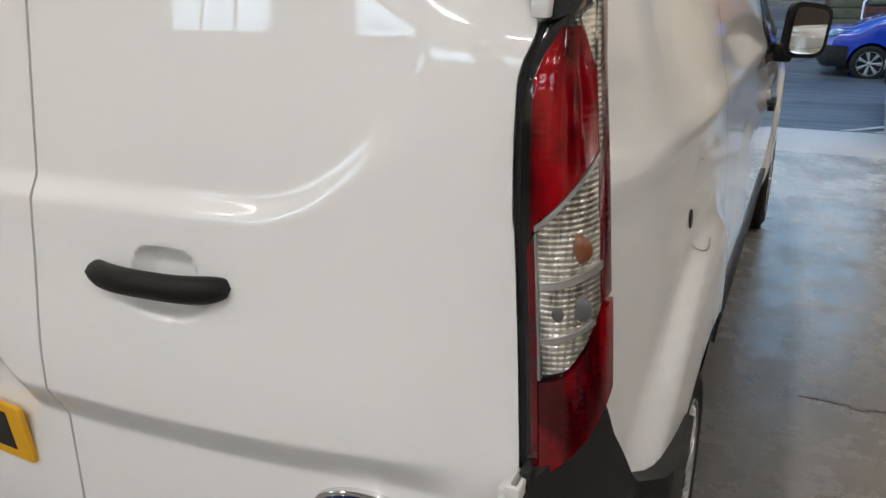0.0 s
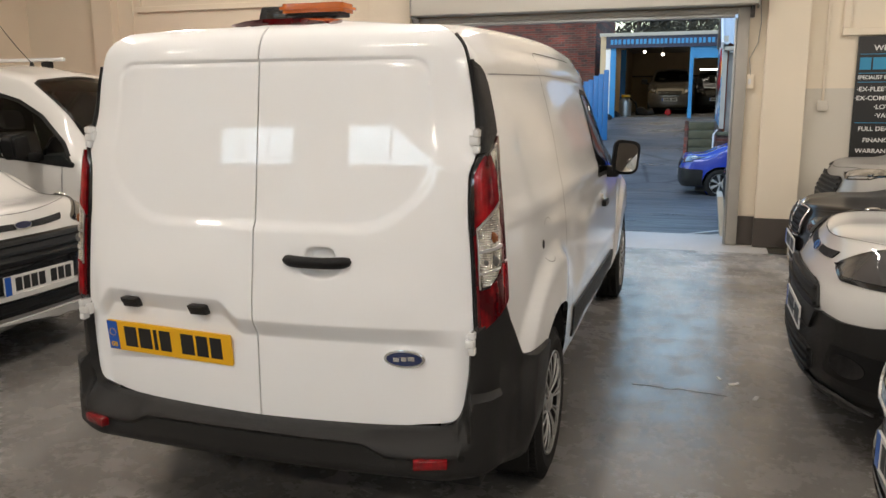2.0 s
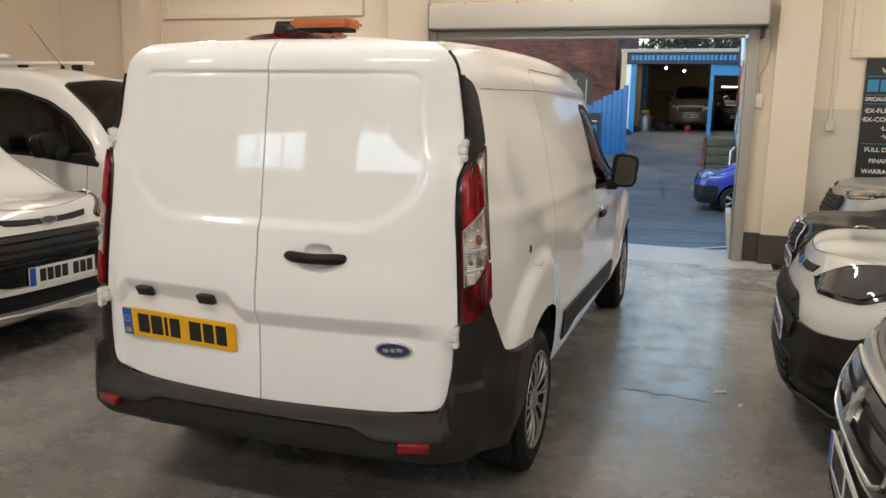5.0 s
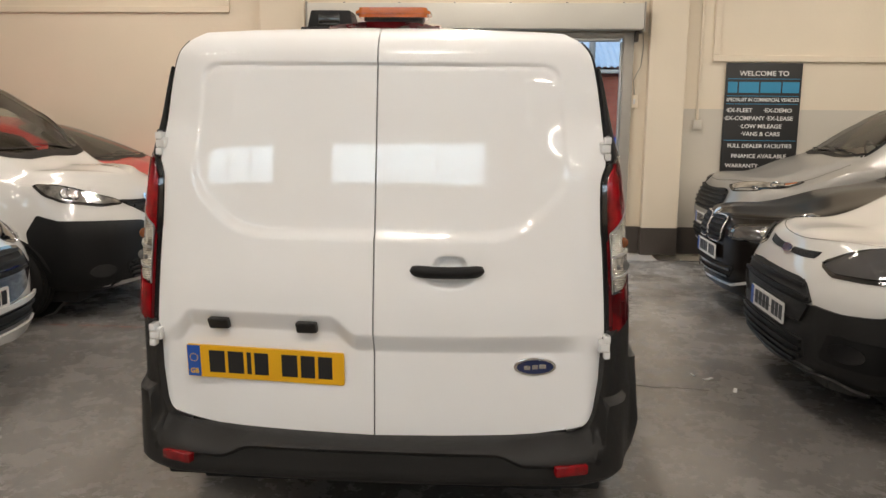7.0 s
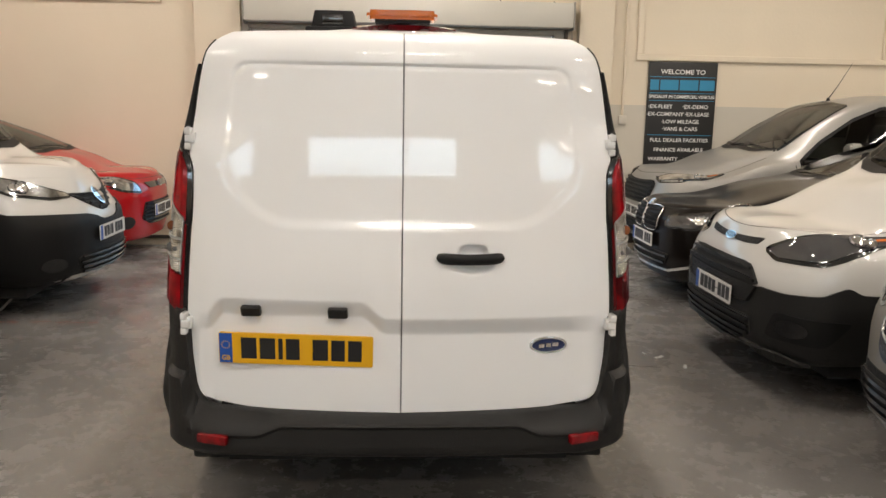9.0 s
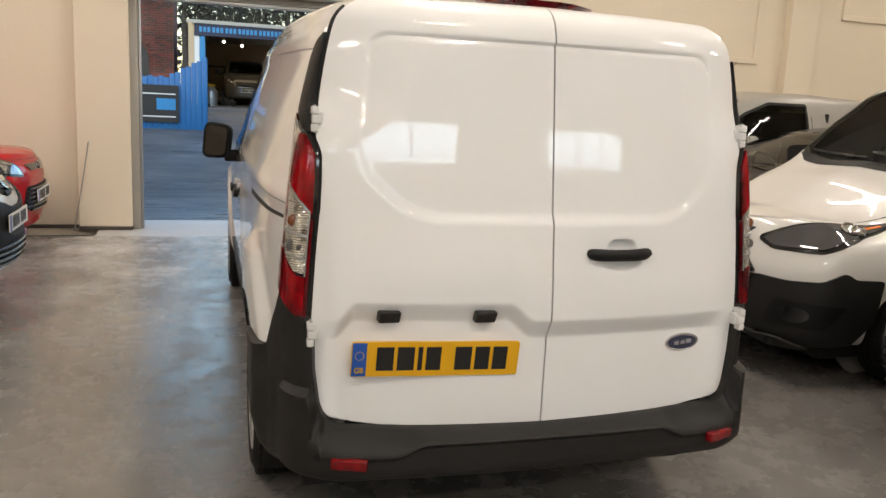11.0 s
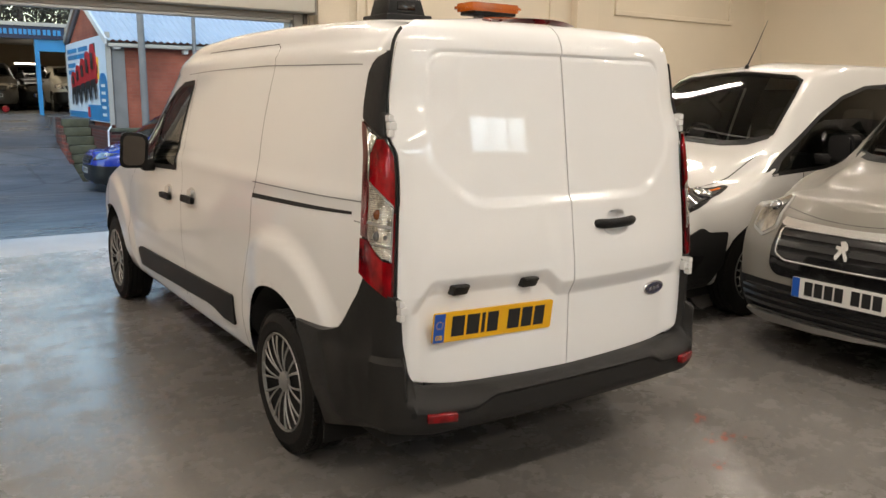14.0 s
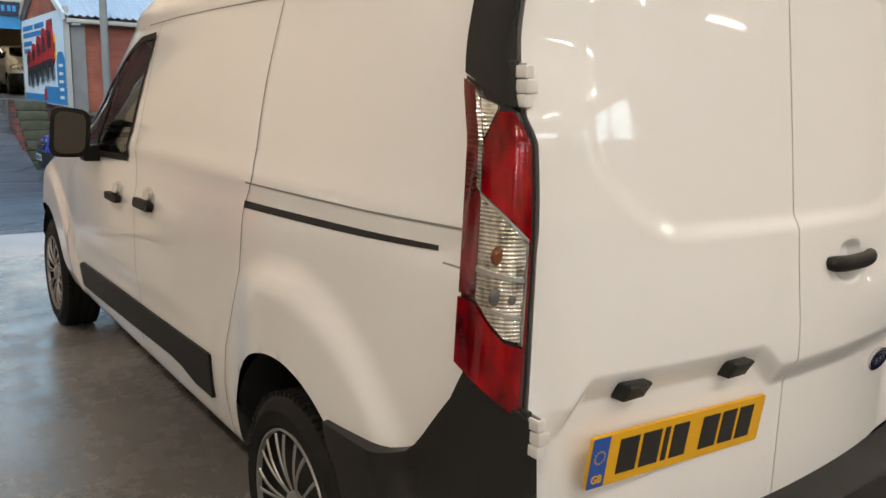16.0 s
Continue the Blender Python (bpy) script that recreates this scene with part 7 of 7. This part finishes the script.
doors = {}
for s, nm in ((-1, "plate side"), (1, "handle side")):
    doors[s] = part("rear_door", door_panel(s), M_VANWHITE, van, "tall white pressed steel rear door")
gap = grid_mesh([[(x, door_y(x, z) + 0.017, z) for x in np.linspace(-0.02, 0.02, 3)] for z in np.linspace(0.47, 1.755, 40)])
part("door_gap", gap, M_SHUTGAP, van, "grey gap between the rear doors")

# rims round the doors
for s in (-1, 1):
    pts = [(s * (smooth_table(EDGE, z) + 0.004), door_y(s * smooth_table(EDGE, z), z) + 0.016, z) for z in np.linspace(0.50, 1.72, 60)]
    part("door_rubber", tube(pts, 0.006, 6), M_GAP, van, "black rubber door seal")
pts = [(x, door_y(x, 0.462) + 0.018, 0.456 + 0.030 * abs(x / 0.62) ** 3) for x in np.linspace(-0.62, 0.62, 40)]
part("door_rubber", tube(pts, 0.010, 6), M_GAP, van, "black rubber door seal")

# hinges
for s in (-1, 1):
    for hz in (0.775, 1.392):
        e = smooth_table(EDGE, hz)
        y = door_y(s * e, hz) - (0.022 if hz < 1.0 else 0.0)

        def slab_x(x0, x1, y0, y1, z0, z1, bevel):
            return box(bmesh.new(), min(s * (e + x0), s * (e + x1)), max(s * (e + x0), s * (e + x1)), y + y0, y + y1, hz + z0, hz + z1, bevel)
        h = part("door_hinge", slab_x(-0.019, 0.006, -0.012, 0.03, -0.020, 0.020, 0.004), M_HINGE, van, "white painted hinge leaf")
        part("hinge_knuckle", slab_x(-0.004, 0.016, -0.026, 0.02, 0.014, 0.036, 0.0025), M_HINGE, h)
        part("hinge_knuckle", slab_x(-0.004, 0.016, -0.026, 0.02, -0.036, -0.014, 0.0025), M_HINGE, h)
        part("hinge_knuckle", slab_x(-0.014, 0.014, -0.028, 0.02, -0.012, 0.012, 0.0025), M_HINGE, h)
        part("hinge_pin", slab_x(0.002, 0.010, -0.020, 0.01, -0.040, 0.040, 0.003), M_STEEL, h)
        # dark plate that stands in for the shade behind the hinge
        part("hinge_shade_plate", slab_x(0.006, 0.020, 0.000, 0.03, -0.044, 0.044, 0.003), M_GAP, h, "dark plate put in for the shade behind the hinge")

# handle
P = []
for i in range(41):
    q = i / 40
    e = abs(2 * q - 1)
    x = 0.113 + 0.232 * q
    w = 0.0205 * (1 - e ** 8) ** 0.5 * (1 - 0.10 * (1 - e ** 2)) + 0.0005
    yb = door_y(x, 1.01, False) - 0.010 - 0.020 * (1 - e ** 4)
    zc_ = 1.011 + 0.004 * e ** 2
    P.append([(x, yb + 0.012 - 0.017 * math.cos(t), zc_ + w * math.sin(t)) for t in [2 * math.pi * k / 16 for k in range(16)]])
bm = grid_mesh(P, close=True)
bmesh.ops.holes_fill(bm, edges=[e for e in bm.edges if e.is_boundary])
bmesh.ops.recalc_face_normals(bm, faces=bm.faces)
part("door_handle", bm, M_BLACKPLASTIC, doors[1], "black plastic pull handle")

# oval badge
bx, bz = 0.510, 0.705
by = door_y(bx, bz)
for r0, r1, d, ma, lb in ((0.068, 0.030, 0.006, M_CHROME, "chrome oval badge rim"), (0.059, 0.0235, 0.0085, M_BADGEBLUE, "dark blue oval badge")):
    bm = extrude_poly(oval(0, 0, r0, r1, 40), -d, 0.01, "xz", 0.002)
    b = part("badge", bm, ma, doors[1], lb)
    b.matrix_local = pose(bx, by - 0.002, bz, 4, 0, 7)
    if ma is M_BADGEBLUE:
        for k, (a0, w0) in enumerate(((-0.036, 0.020), (-0.010, 0.018), (0.012, 0.022))):
            part("badge_bar", boxed(a0, a0 + w0, -0.0098, -0.0084, -0.008 + 0.002 * k, 0.006 + 0.002 * k, 0.0005), M_CHROME, b, "silver script as a plain bar")

# number plate, plate lights
pm = pose(-0.355, door_y(-0.355, 0.69) - 0.012, 0.693, 7, 1.1, -2.6)
number_plate(doors[-1], pm, M_YELLOW, "wwin wnn")
for lx in (-0.505, -0.213):
    bm = box(bmesh.new(), -0.033, 0.033, -0.034, 0.02, -0.02, 0.018, 0.006)
    for v in bm.verts:
        if v.co.z < 0 and v.co.y < 0:
            v.co.y += 0.016
    bmesh.ops.transform(bm, matrix=pose(lx, door_y(lx, 0.83), 0.826), verts=bm.verts)
    part("plate_lamp", bm, M_GREYPLASTIC, doors[-1], "dark grey plate lamp housing")

# third brake lamp in the roof edge
P = []
for i in range(25):
    x = -0.18 + 0.36 * i / 24
    hgt = 0.016 * (1 - abs(x / 0.18) ** 3) + 0.002
    P.append([(x, 0.19 - 0.02 * (1 - (x / 0.18) ** 2), 1.768), (x, 0.17 - 0.02 * (1 - (x / 0.18) ** 2), 1.768 + hgt), (x, 0.21, 1.774 + hgt), (x, 0.30, 1.790 + hgt * 0.6)])
bm = grid_mesh(P)
if sum(f.normal.z for f in bm.faces) < 0:
    bmesh.ops.reverse_faces(bm, faces=bm.faces)
thicken(bm, 0.01)
part("brake_lamp", bm, M_DARKRED_LENS, van, "dark red high brake lamp")

WS = [(0.60, 0.814), (0.80, 0.810), (1.06, 0.793), (1.37, 0.758), (1.50, 0.730), (1.64, 0.695), (1.72, 0.668)]


def corner(q, z, off=0.0):
    """The rounded rear corner of the van: q 0 at the door, 1 on the flank."""
    e = smooth_table(EDGE, z) + 0.008
    ye = door_y(e, z, False) + 0.006
    w = smooth_table(WS, z)
    t = min(1.0, q) * math.pi / 2
    D = 0.098
    x = e + (w - e) * math.sin(t) ** 0.85 + off * math.sin(t)
    y = ye + D * (1 - max(0.0, math.cos(t)) ** 0.9) - off * math.cos(t) - 0.012 * math.sin(math.pi * q)
    return x, y, z


def corner_patch(s, outline, off, back=0.012, n=14):
    """A lens on the corner between two z tables of q."""
    lo, hi = outline
    P = []
    for i in range(n + 1):
        q = lo[0][0] + (lo[-1][0] - lo[0][0]) * i / n
        a, b = lerp_table(lo, q), lerp_table(hi, q)
        row = []
        for j in range(17):
            z = a + (b - a) * j / 16
            x, y, zz = corner(q, z, off)
            row.append((s * x, y, zz))
        P.append(row)
    bm = grid_mesh(P)
    bm.normal_update()
    c = Vector((s * 0.6, 0.4, 1.1))
    if sum((f.calc_center_median() - c).dot(f.normal) for f in bm.faces) < 0:
        bmesh.ops.reverse_faces(bm, faces=bm.faces)
    thicken(bm, back)
    return bm


for s in (-1, 1):
    lamp = part("tail_lamp", corner_patch(s, ([(0.0, 0.790), (1.02, 0.885)], [(0.0, 1.345), (0.30, 1.355), (1.02, 1.41)]), 0.002), M_GLOSSBLACK, van, "tall tail lamp on the rear corner")
    part("red_lens", corner_patch(s, ([(0.085, 1.115), (0.12, 1.130), (0.78, 1.207)], [(0.085, 1.29), (0.14, 1.325), (0.26, 1.348), (0.54, 1.348), (0.66, 1.325), (0.78, 1.295)]), 0.012), M_RED_LENS, lamp, "bright red upper lens")
    part("clear_lens", corner_patch(s, ([(0.145, 0.945), (0.40, 0.952), (0.60, 0.978), (0.79, 1.015)], [(0.145, 1.122), (0.79, 1.198)]), 0.010), M_CLEAR_LENS, lamp, "clear ribbed lens")
    part("lens_border", corner_patch(s, ([(0.118, 0.938), (0.138, 0.938)], [(0.118, 1.118), (0.138, 1.121)]), 0.013), M_STEEL, lamp, "pale lens border")
    part("lens_border", corner_patch(s, ([(0.12, 1.121), (0.79, 1.199)], [(0.12, 1.128), (0.79, 1.206)]), 0.013), M_STEEL, lamp, "pale lens border")
    part("clear_strip", corner_patch(s, ([(0.80, 1.205), (0.85, 1.215)], [(0.80, 1.372), (0.85, 1.385)]), 0.011), M_CLEAR_LENS, lamp, "thin clear strip")
    part("red_edge", corner_patch(s, ([(0.80, 1.018), (0.855, 1.018)], [(0.80, 1.200), (0.855, 1.211)]), 0.010), M_DARKRED_LENS, lamp, "dark red lamp edge")
    part("clear_strip", corner_patch(s, ([(0.56, 1.353), (0.67, 1.330), (0.79, 1.302)], [(0.56, 1.358), (0.79, 1.370)]), 0.009), M_CLEAR_LENS, lamp, "pale corner of the lens")
    part("red_edge", corner_patch(s, ([(0.05, 0.80), (0.11, 0.804)], [(0.05, 1.10), (0.11, 1.115)]), 0.010), M_DARKRED_LENS, lamp, "dark red lamp edge")
    part("red_lens", corner_patch(s, ([(0.12, 0.806), (1.0, 0.890)], [(0.12, 0.934), (0.40, 0.944), (0.60, 0.969), (0.80, 1.008), (1.0, 1.012)]), 0.011), M_RED_LENS, lamp, "red lower lens")
    part("red_edge", corner_patch(s, ([(0.86, 1.018), (1.0, 1.02)], [(0.86, 1.388), (1.0, 1.405)]), 0.009), M_DARKRED_LENS, lamp, "dark red lamp edge")
    part("lens_rib", corner_patch(s, ([(0.15, 1.052), (0.79, 1.066)], [(0.15, 1.060), (0.79, 1.075)]), 0.014), M_STEEL, lamp, "pale rib across the lens")
    part("lens_rib", corner_patch(s, ([(0.15, 0.985), (0.70, 1.000)], [(0.15, 0.991), (0.70, 1.006)]), 0.013), M_STEEL, lamp, "pale rib across the lens")
    for qc, zc_, rr, ma, lb in ((0.54, 1.098, 0.018, M_BULB, "amber bulb"), (0.54, 1.026, 0.017, M_BULBGREY, "grey bulb"), (0.30, 1.022, 0.010, M_BULBGREY, "grey bulb")):
        x, y, z = corner(qc, zc_, 0.008)
        bm = bmesh.new()
        bmesh.ops.create_uvsphere(bm, u_segments=14, v_segments=8, radius=rr)
        bmesh.ops.transform(bm, matrix=Matrix.Translation((s * x, y, z)) @ Matrix.Diagonal((1, 0.4, 1, 1)), verts=bm.verts)
        part("bulb", bm, ma, lamp, lb)
    part("corner_panel", corner_patch(s, ([(0.0, 1.352), (0.50, 1.362), (1.0, 1.415)], [(0.0, 1.640), (0.45, 1.638), (0.80, 1.622), (0.92, 1.605), (1.0, 1.57)]), 0.006, 0.02), M_BLACKPLASTIC, van, "black plastic corner panel")

# rear bumper that wraps round the corners
PATHB = [(0.846, 0.445), (0.845, 0.30), (0.829, 0.15), (0.793, 0.05), (0.753, -0.003), (0.695, -0.028), (0.60, -0.048), (0.40, -0.062), (0.20, -0.070), (0.0, -0.072)]


def bumper_top(x, y):
    if y > 0.06:
        return lerp_table([(0.06, 0.862), (0.100, 0.890), (0.116, 0.835), (0.218, 0.690), (0.240, 0.668), (0.275, 0.656), (0.445, 0.648)], y)
    if x > 0.731:
        return lerp_table([(0.731, 0.795), (0.80, 0.86), (0.83, 0.87)], x)
    return lerp_table([(0.0, 0.470), (0.45, 0.478), (0.64, 0.490), (0.678, 0.501), (0.705, 0.545), (0.7309, 0.70)], x)


def bumper():
    pl = spline(PATHB, 70)
    full = [(x, y) for x, y in pl] + [(-x, y) for x, y in pl[-2::-1]]
    P = []
    k = len(full)
    for i, (x, y) in enumerate(full):
        a, b = Vector(full[max(0, i - 1)]), Vector(full[min(k - 1, i + 1)])
        t = (b - a).normalized()
        n = Vector((t.y, -t.x))
        if n.dot(Vector((x, y - 0.9))) < 0:
            n = -n
        ax = abs(x)
        zt = bumper_top(ax, y)
        zb = lerp_table([(-0.08, 0.325), (0.05, 0.335), (0.20, 0.30), (0.445, 0.24)], y)
        A = max(0.072 * sstep(0.16, -0.02, y) * (1 - 0.55 * sstep(0.60, 0.80, ax)), 0.011 * sstep(0.38, 0.22, y))
        row = []
        cz = 0.412 + 0.036 * sstep(0.485, 0.385, ax)
        if zt > 0.53:
            zs = [zt, zt - 0.004, 0.5 * (zt + 0.61), 0.607, 0.590] if zt > 0.66 else [zt, zt - 0.004] + [zt - 0.004 + (0.500 - zt + 0.004) * q for q in (0.25, 0.5, 0.75)]
            zs += [0.500, 0.482, 0.462, 0.445, 0.432, 0.420, 0.40, 0.38, 0.36, 0.345, zb + 0.01, zb]
        else:
            zs = [zt, zt - 0.002, zt - 0.005] + [zt - 0.005 - (zt - 0.005 - cz - 0.010) * q / 5 for q in (1, 2, 3, 4, 5)]
            zs += [cz + 0.004, cz - 0.003, cz - 0.010, min(0.40, cz - 0.02), 0.38, 0.36, 0.345, zb + 0.01, zb]
        for j, z in enumerate(zs):
            if j == 0:
                o = -0.03
            else:
                if zt > 0.53:
                    up = 0.90 * sstep(0.60, 0.64, zt) * sstep(0.34, 0.18, y)
                    o = A * (up * sstep(0.606, 0.591, z) + (1 - up) * sstep(0.520, 0.440, z))
                else:
                    f = min(1.0, max(0.0, (zt - z) / (zt - cz - 0.006)))
                    o = A * (1 - (1 - f) ** 1.6)
            o -= A * 0.14 * (1 - sstep(0.56, 0.72, ax)) * sstep(cz + 0.003, cz - 0.010, z)
            o -= 0.022 * sstep(0.36, zb, z)
            if j == len(zs) - 1:
                o -= 0.03
            arch = REAR_Y - math.sqrt(max(0.0, 0.392 ** 2 - (min(z, 0.62) - RH) ** 2))
            ys = y + (arch - 0.445) * max(0.0, (y - 0.20) / 0.245)
            fl = 0.004 * sstep(0.10, 0.40, y) + arch_flare(ys, z) * sstep(0.02, 0.12, y)
            row.append((x + n.x * o + fl * (1 if x > 0 else -1), ys + n.y * o, z))
        P.append(row)
    bm = grid_mesh(P)
    bm.normal_update()
    c = Vector((0, 0.9, 0.5))
    if sum((f.calc_center_median() - c).dot(f.normal) for f in bm.faces) < 0:
        bmesh.ops.reverse_faces(bm, faces=bm.faces)
    thicken(bm, 0.03)
    return bm


bump = part("rear_bumper", bumper(), M_GREYPLASTIC, van, "weathered dark grey plastic rear bumper")
for s in (-1, 1):
    bm = box(bmesh.new(), -0.054, 0.054, -0.008, 0.02, -0.0155, 0.0155, 0.005)
    bmesh.ops.transform(bm, matrix=pose(s * 0.628, -0.126, 0.405, 0, 0, s * 20), verts=bm.verts)
    part("reflector", bm, M_REFLECT, bump, "red rear reflector")
    bm = lathe([(0.0, -0.006), (0.012, -0.006), (0.014, 0.01)], 14, "y")
    bmesh.ops.transform(bm, matrix=pose(s * 0.712, -0.072, 0.415, 0, 0, s * 30), verts=bm.verts)
    part("parking_sensor", bm, M_BLACKPLASTIC, bump)

# flanks: gaps, rail, rubbing strip, handles, window
for s, sd in ((-1, "left"), (1, "right")):
    part("door_seam", VB.ribbon([(1.20, 0.33), (1.215, 0.50), (1.185, 0.63), (1.095, 0.79), (1.07, 0.88), (1.055, 1.04), (1.02, 1.10), (0.99, 1.15), (1.00, 1.18), (1.02, 1.38), (1.03, 1.60), (1.03, 1.685), (1.07, 1.705), (2.02, 1.705)], sd, 0.0036, 0.003), M_GAP, van, "dark sliding door gap")
    part("door_seam", VB.ribbon([(2.10, 0.33), (2.10, 0.7), (2.08, 1.0), (2.09, 1.30), (2.12, 1.60), (2.12, 1.66)], sd, 0.005), M_SHUTGAP, van, "grey front door gap")
    part("door_seam", VB.ribbon([(3.30, 0.33), (3.36, 0.60), (3.28, 0.90), (3.10, 1.06)], sd, 0.005), M_SHUTGAP, van, "grey front door gap")
    part("roof_seam", VB.ribbon([(0.30, 1.60), (1.10, 1.615), (1.9, 1.61), (2.3, 1.60)], sd, 0.0045), M_SHUTGAP, van, "grey roof crease")
    if s < 0:
        part("slide_rail", VB.patch([(0.215, 1.080), (0.215, 1.091), (0.6, 1.084), (1.05, 1.075), (1.055, 1.055), (0.6, 1.067)], sd, 0.0015, 0.001, 0.05), M_GAP, van, "dark sliding door rail slot")
        part("rail_seam", VB.ribbon([(0.08, 1.132), (1.04, 1.125)], sd, 0.005), M_SHUTGAP, van, "grey rail cover gap")
        part("rail_seam", VB.ribbon([(0.08, 1.055), (0.20, 1.060)], sd, 0.004), M_SHUTGAP, van, "grey rail cover gap")
    strip = rounded([(1.33, 0.412), (1.50, 0.408), (1.64, 0.432), (1.76, 0.436), (3.06, 0.385), (3.16, 0.385), (3.17, 0.492), (3.10, 0.515), (1.33, 0.558)], 0.012, 3)
    st = part("rubbing_strip", VB.patch(strip, sd, 0.010, 0.014, 0.08), M_BLACKPLASTIC, van, "black plastic side rubbing strip")
    part("strip_gap", VB.ribbon([(2.10, 0.40), (2.10, 0.54)], sd, 0.006, 0.0115), M_GAP, st, "dark gap in the strip")
    wd = part("side_window", VB.patch(vside, sd, 0.002, 0.005, 0.08), M_GLASS, van, "clear front door window")
    for a, b in zip(vside, vside[1:] + vside[:1]):
        part("window_seal", VB.ribbon([a, b], sd, 0.026, 0.004), M_RUBBER, wd, "black window seal")
    part("window_bar", VB.ribbon([(2.66, 1.08), (2.62, 1.42)], sd, 0.028, 0.005), M_RUBBER, wd, "black quarter window bar")
    for hy, hz in (((2.34, 0.928), (1.92, 0.950)) if s < 0 else ((2.34, 0.928),)):
        part("handle_hollow", VB.patch(oval(hy - 0.01, hz + 0.020, 0.075, 0.045), sd, 0.001, 0.002, 0.04), M_CREAMWHITE, van, "white hollow behind the handle")
        part("flank_handle", VB.patch(rounded([(hy - 0.09, hz - 0.015), (hy + 0.09, hz - 0.015), (hy + 0.09, hz + 0.015), (hy - 0.09, hz + 0.015)], 0.013), sd, 0.028, 0.022, 0.04), M_BLACKPLASTIC, van, "black plastic door handle")
        part("handle_cap", VB.patch(rounded([(hy - 0.05, hz + 0.018), (hy + 0.02, hz + 0.018), (hy + 0.02, hz + 0.052), (hy - 0.05, hz + 0.052)], 0.014), sd, 0.016, 0.014, 0.03), M_CREAMWHITE, van, "pale lock cover")
    door_mirror(van, s * 0.80, 2.68, 1.170, s, M_BLACKPLASTIC, True, 0.175, 0.215)
    wheel(van, s * 0.760, REAR_Y - 0.015, HUB_Z, HUB_Z, s, "multi", M_SILVER, 0.208, 0.205)
    wheel(van, s * 0.760, FRONT_Y, HUB_Z, HUB_Z, s, "multi", M_SILVER, 0.208, 0.205)
    bm = box(bmesh.new(), min(s * 0.60, s * 0.835), max(s * 0.60, s * 0.835), REAR_Y - 0.385, REAR_Y - 0.37, 0.165, 0.40, 0.004)
    part("mud_flap", bm, M_RUBBER, van, "black rubber mud flap")
wheel_well(van, REAR_Y, RH, 0.390, 0.845)
wheel_well(van, FRONT_Y, RH, 0.382, 0.845)
# fuel flap with a hole in it
fl = part("fuel_flap", VB.ribbon([(0.68 + 0.085 * math.cos(t), 0.99 + 0.085 * math.sin(t)) for t in np.linspace(0.9, 2.3, 9)], "right", 0.003), M_SHUTGAP, van, "thin upper gap of the round fuel flap")
part("flap_gap", VB.ribbon([(0.68 + 0.085 * math.cos(t), 0.99 + 0.085 * math.sin(t)) for t in np.linspace(3.9, 5.2, 9)], "right", 0.003), M_SHUTGAP, fl, "thin lower gap of the round fuel flap")
part("flap_hole", VB.patch(oval(0.60, 0.985, 0.013, 0.017, 14), "right", 0.003, 0.002, 0.02), M_GAP, fl, "dark hole in the fuel flap")
part("bumper_front", VB.patch(rounded(sym([(0.5, 0.28), (0.74, 0.36), (0.76, 0.62), (0.4, 0.62)]), 0.03), "front", 0.012, 0.015), M_BLACKPLASTIC, van)

# warning beacon bar and camera box on the roof
beacon = thing("beacon_bar", "small amber warning beacon bar on the van roof", "beacon")
bm = extrude_poly(rounded([(-0.142, 0.42), (0.128, 0.42), (0.128, 0.57), (-0.142, 0.57)], 0.04, 5), 1.834, 1.868, "xy", 0.012)
part("amber_cover", bm, M_AMBER, beacon, "amber plastic cover")
part("base", boxed(-0.11, 0.10, 0.44, 0.55, 1.822, 1.836, 0.005), M_BLACKPLASTIC, beacon)
for x in (-0.05, 0.04):
    part("foot", lathe([(0.0, 1.785), (0.025, 1.785), (0.02, 1.815), (0.0, 1.815)], 12, "z"), M_STEEL, beacon).location = (x, 0.50, 0.008)
box_ob = thing("roof_box", "black tapered camera housing on the van roof", "camera housing")
bm = box(bmesh.new(), -0.378, -0.19, 0.68, 0.85, 1.80, 1.892, 0.008)
for v in bm.verts:
    if v.co.z > 1.86:
        v.co.x = -0.287 + (v.co.x + 0.287) * 0.84
        v.co.y = 0.765 + (v.co.y - 0.765) * 0.8
part("housing", bm, M_BLACKPLASTIC, box_ob)
part("foot_plate", boxed(-0.395, -0.175, 0.66, 0.87, 1.795, 1.825, 0.006), M_BLACKPLASTIC, box_ob)
part("lens_window", boxed(-0.33, -0.245, 0.684, 0.690, 1.835, 1.875, 0.002), M_GLOSSBLACK, box_ob, "dark glass front")
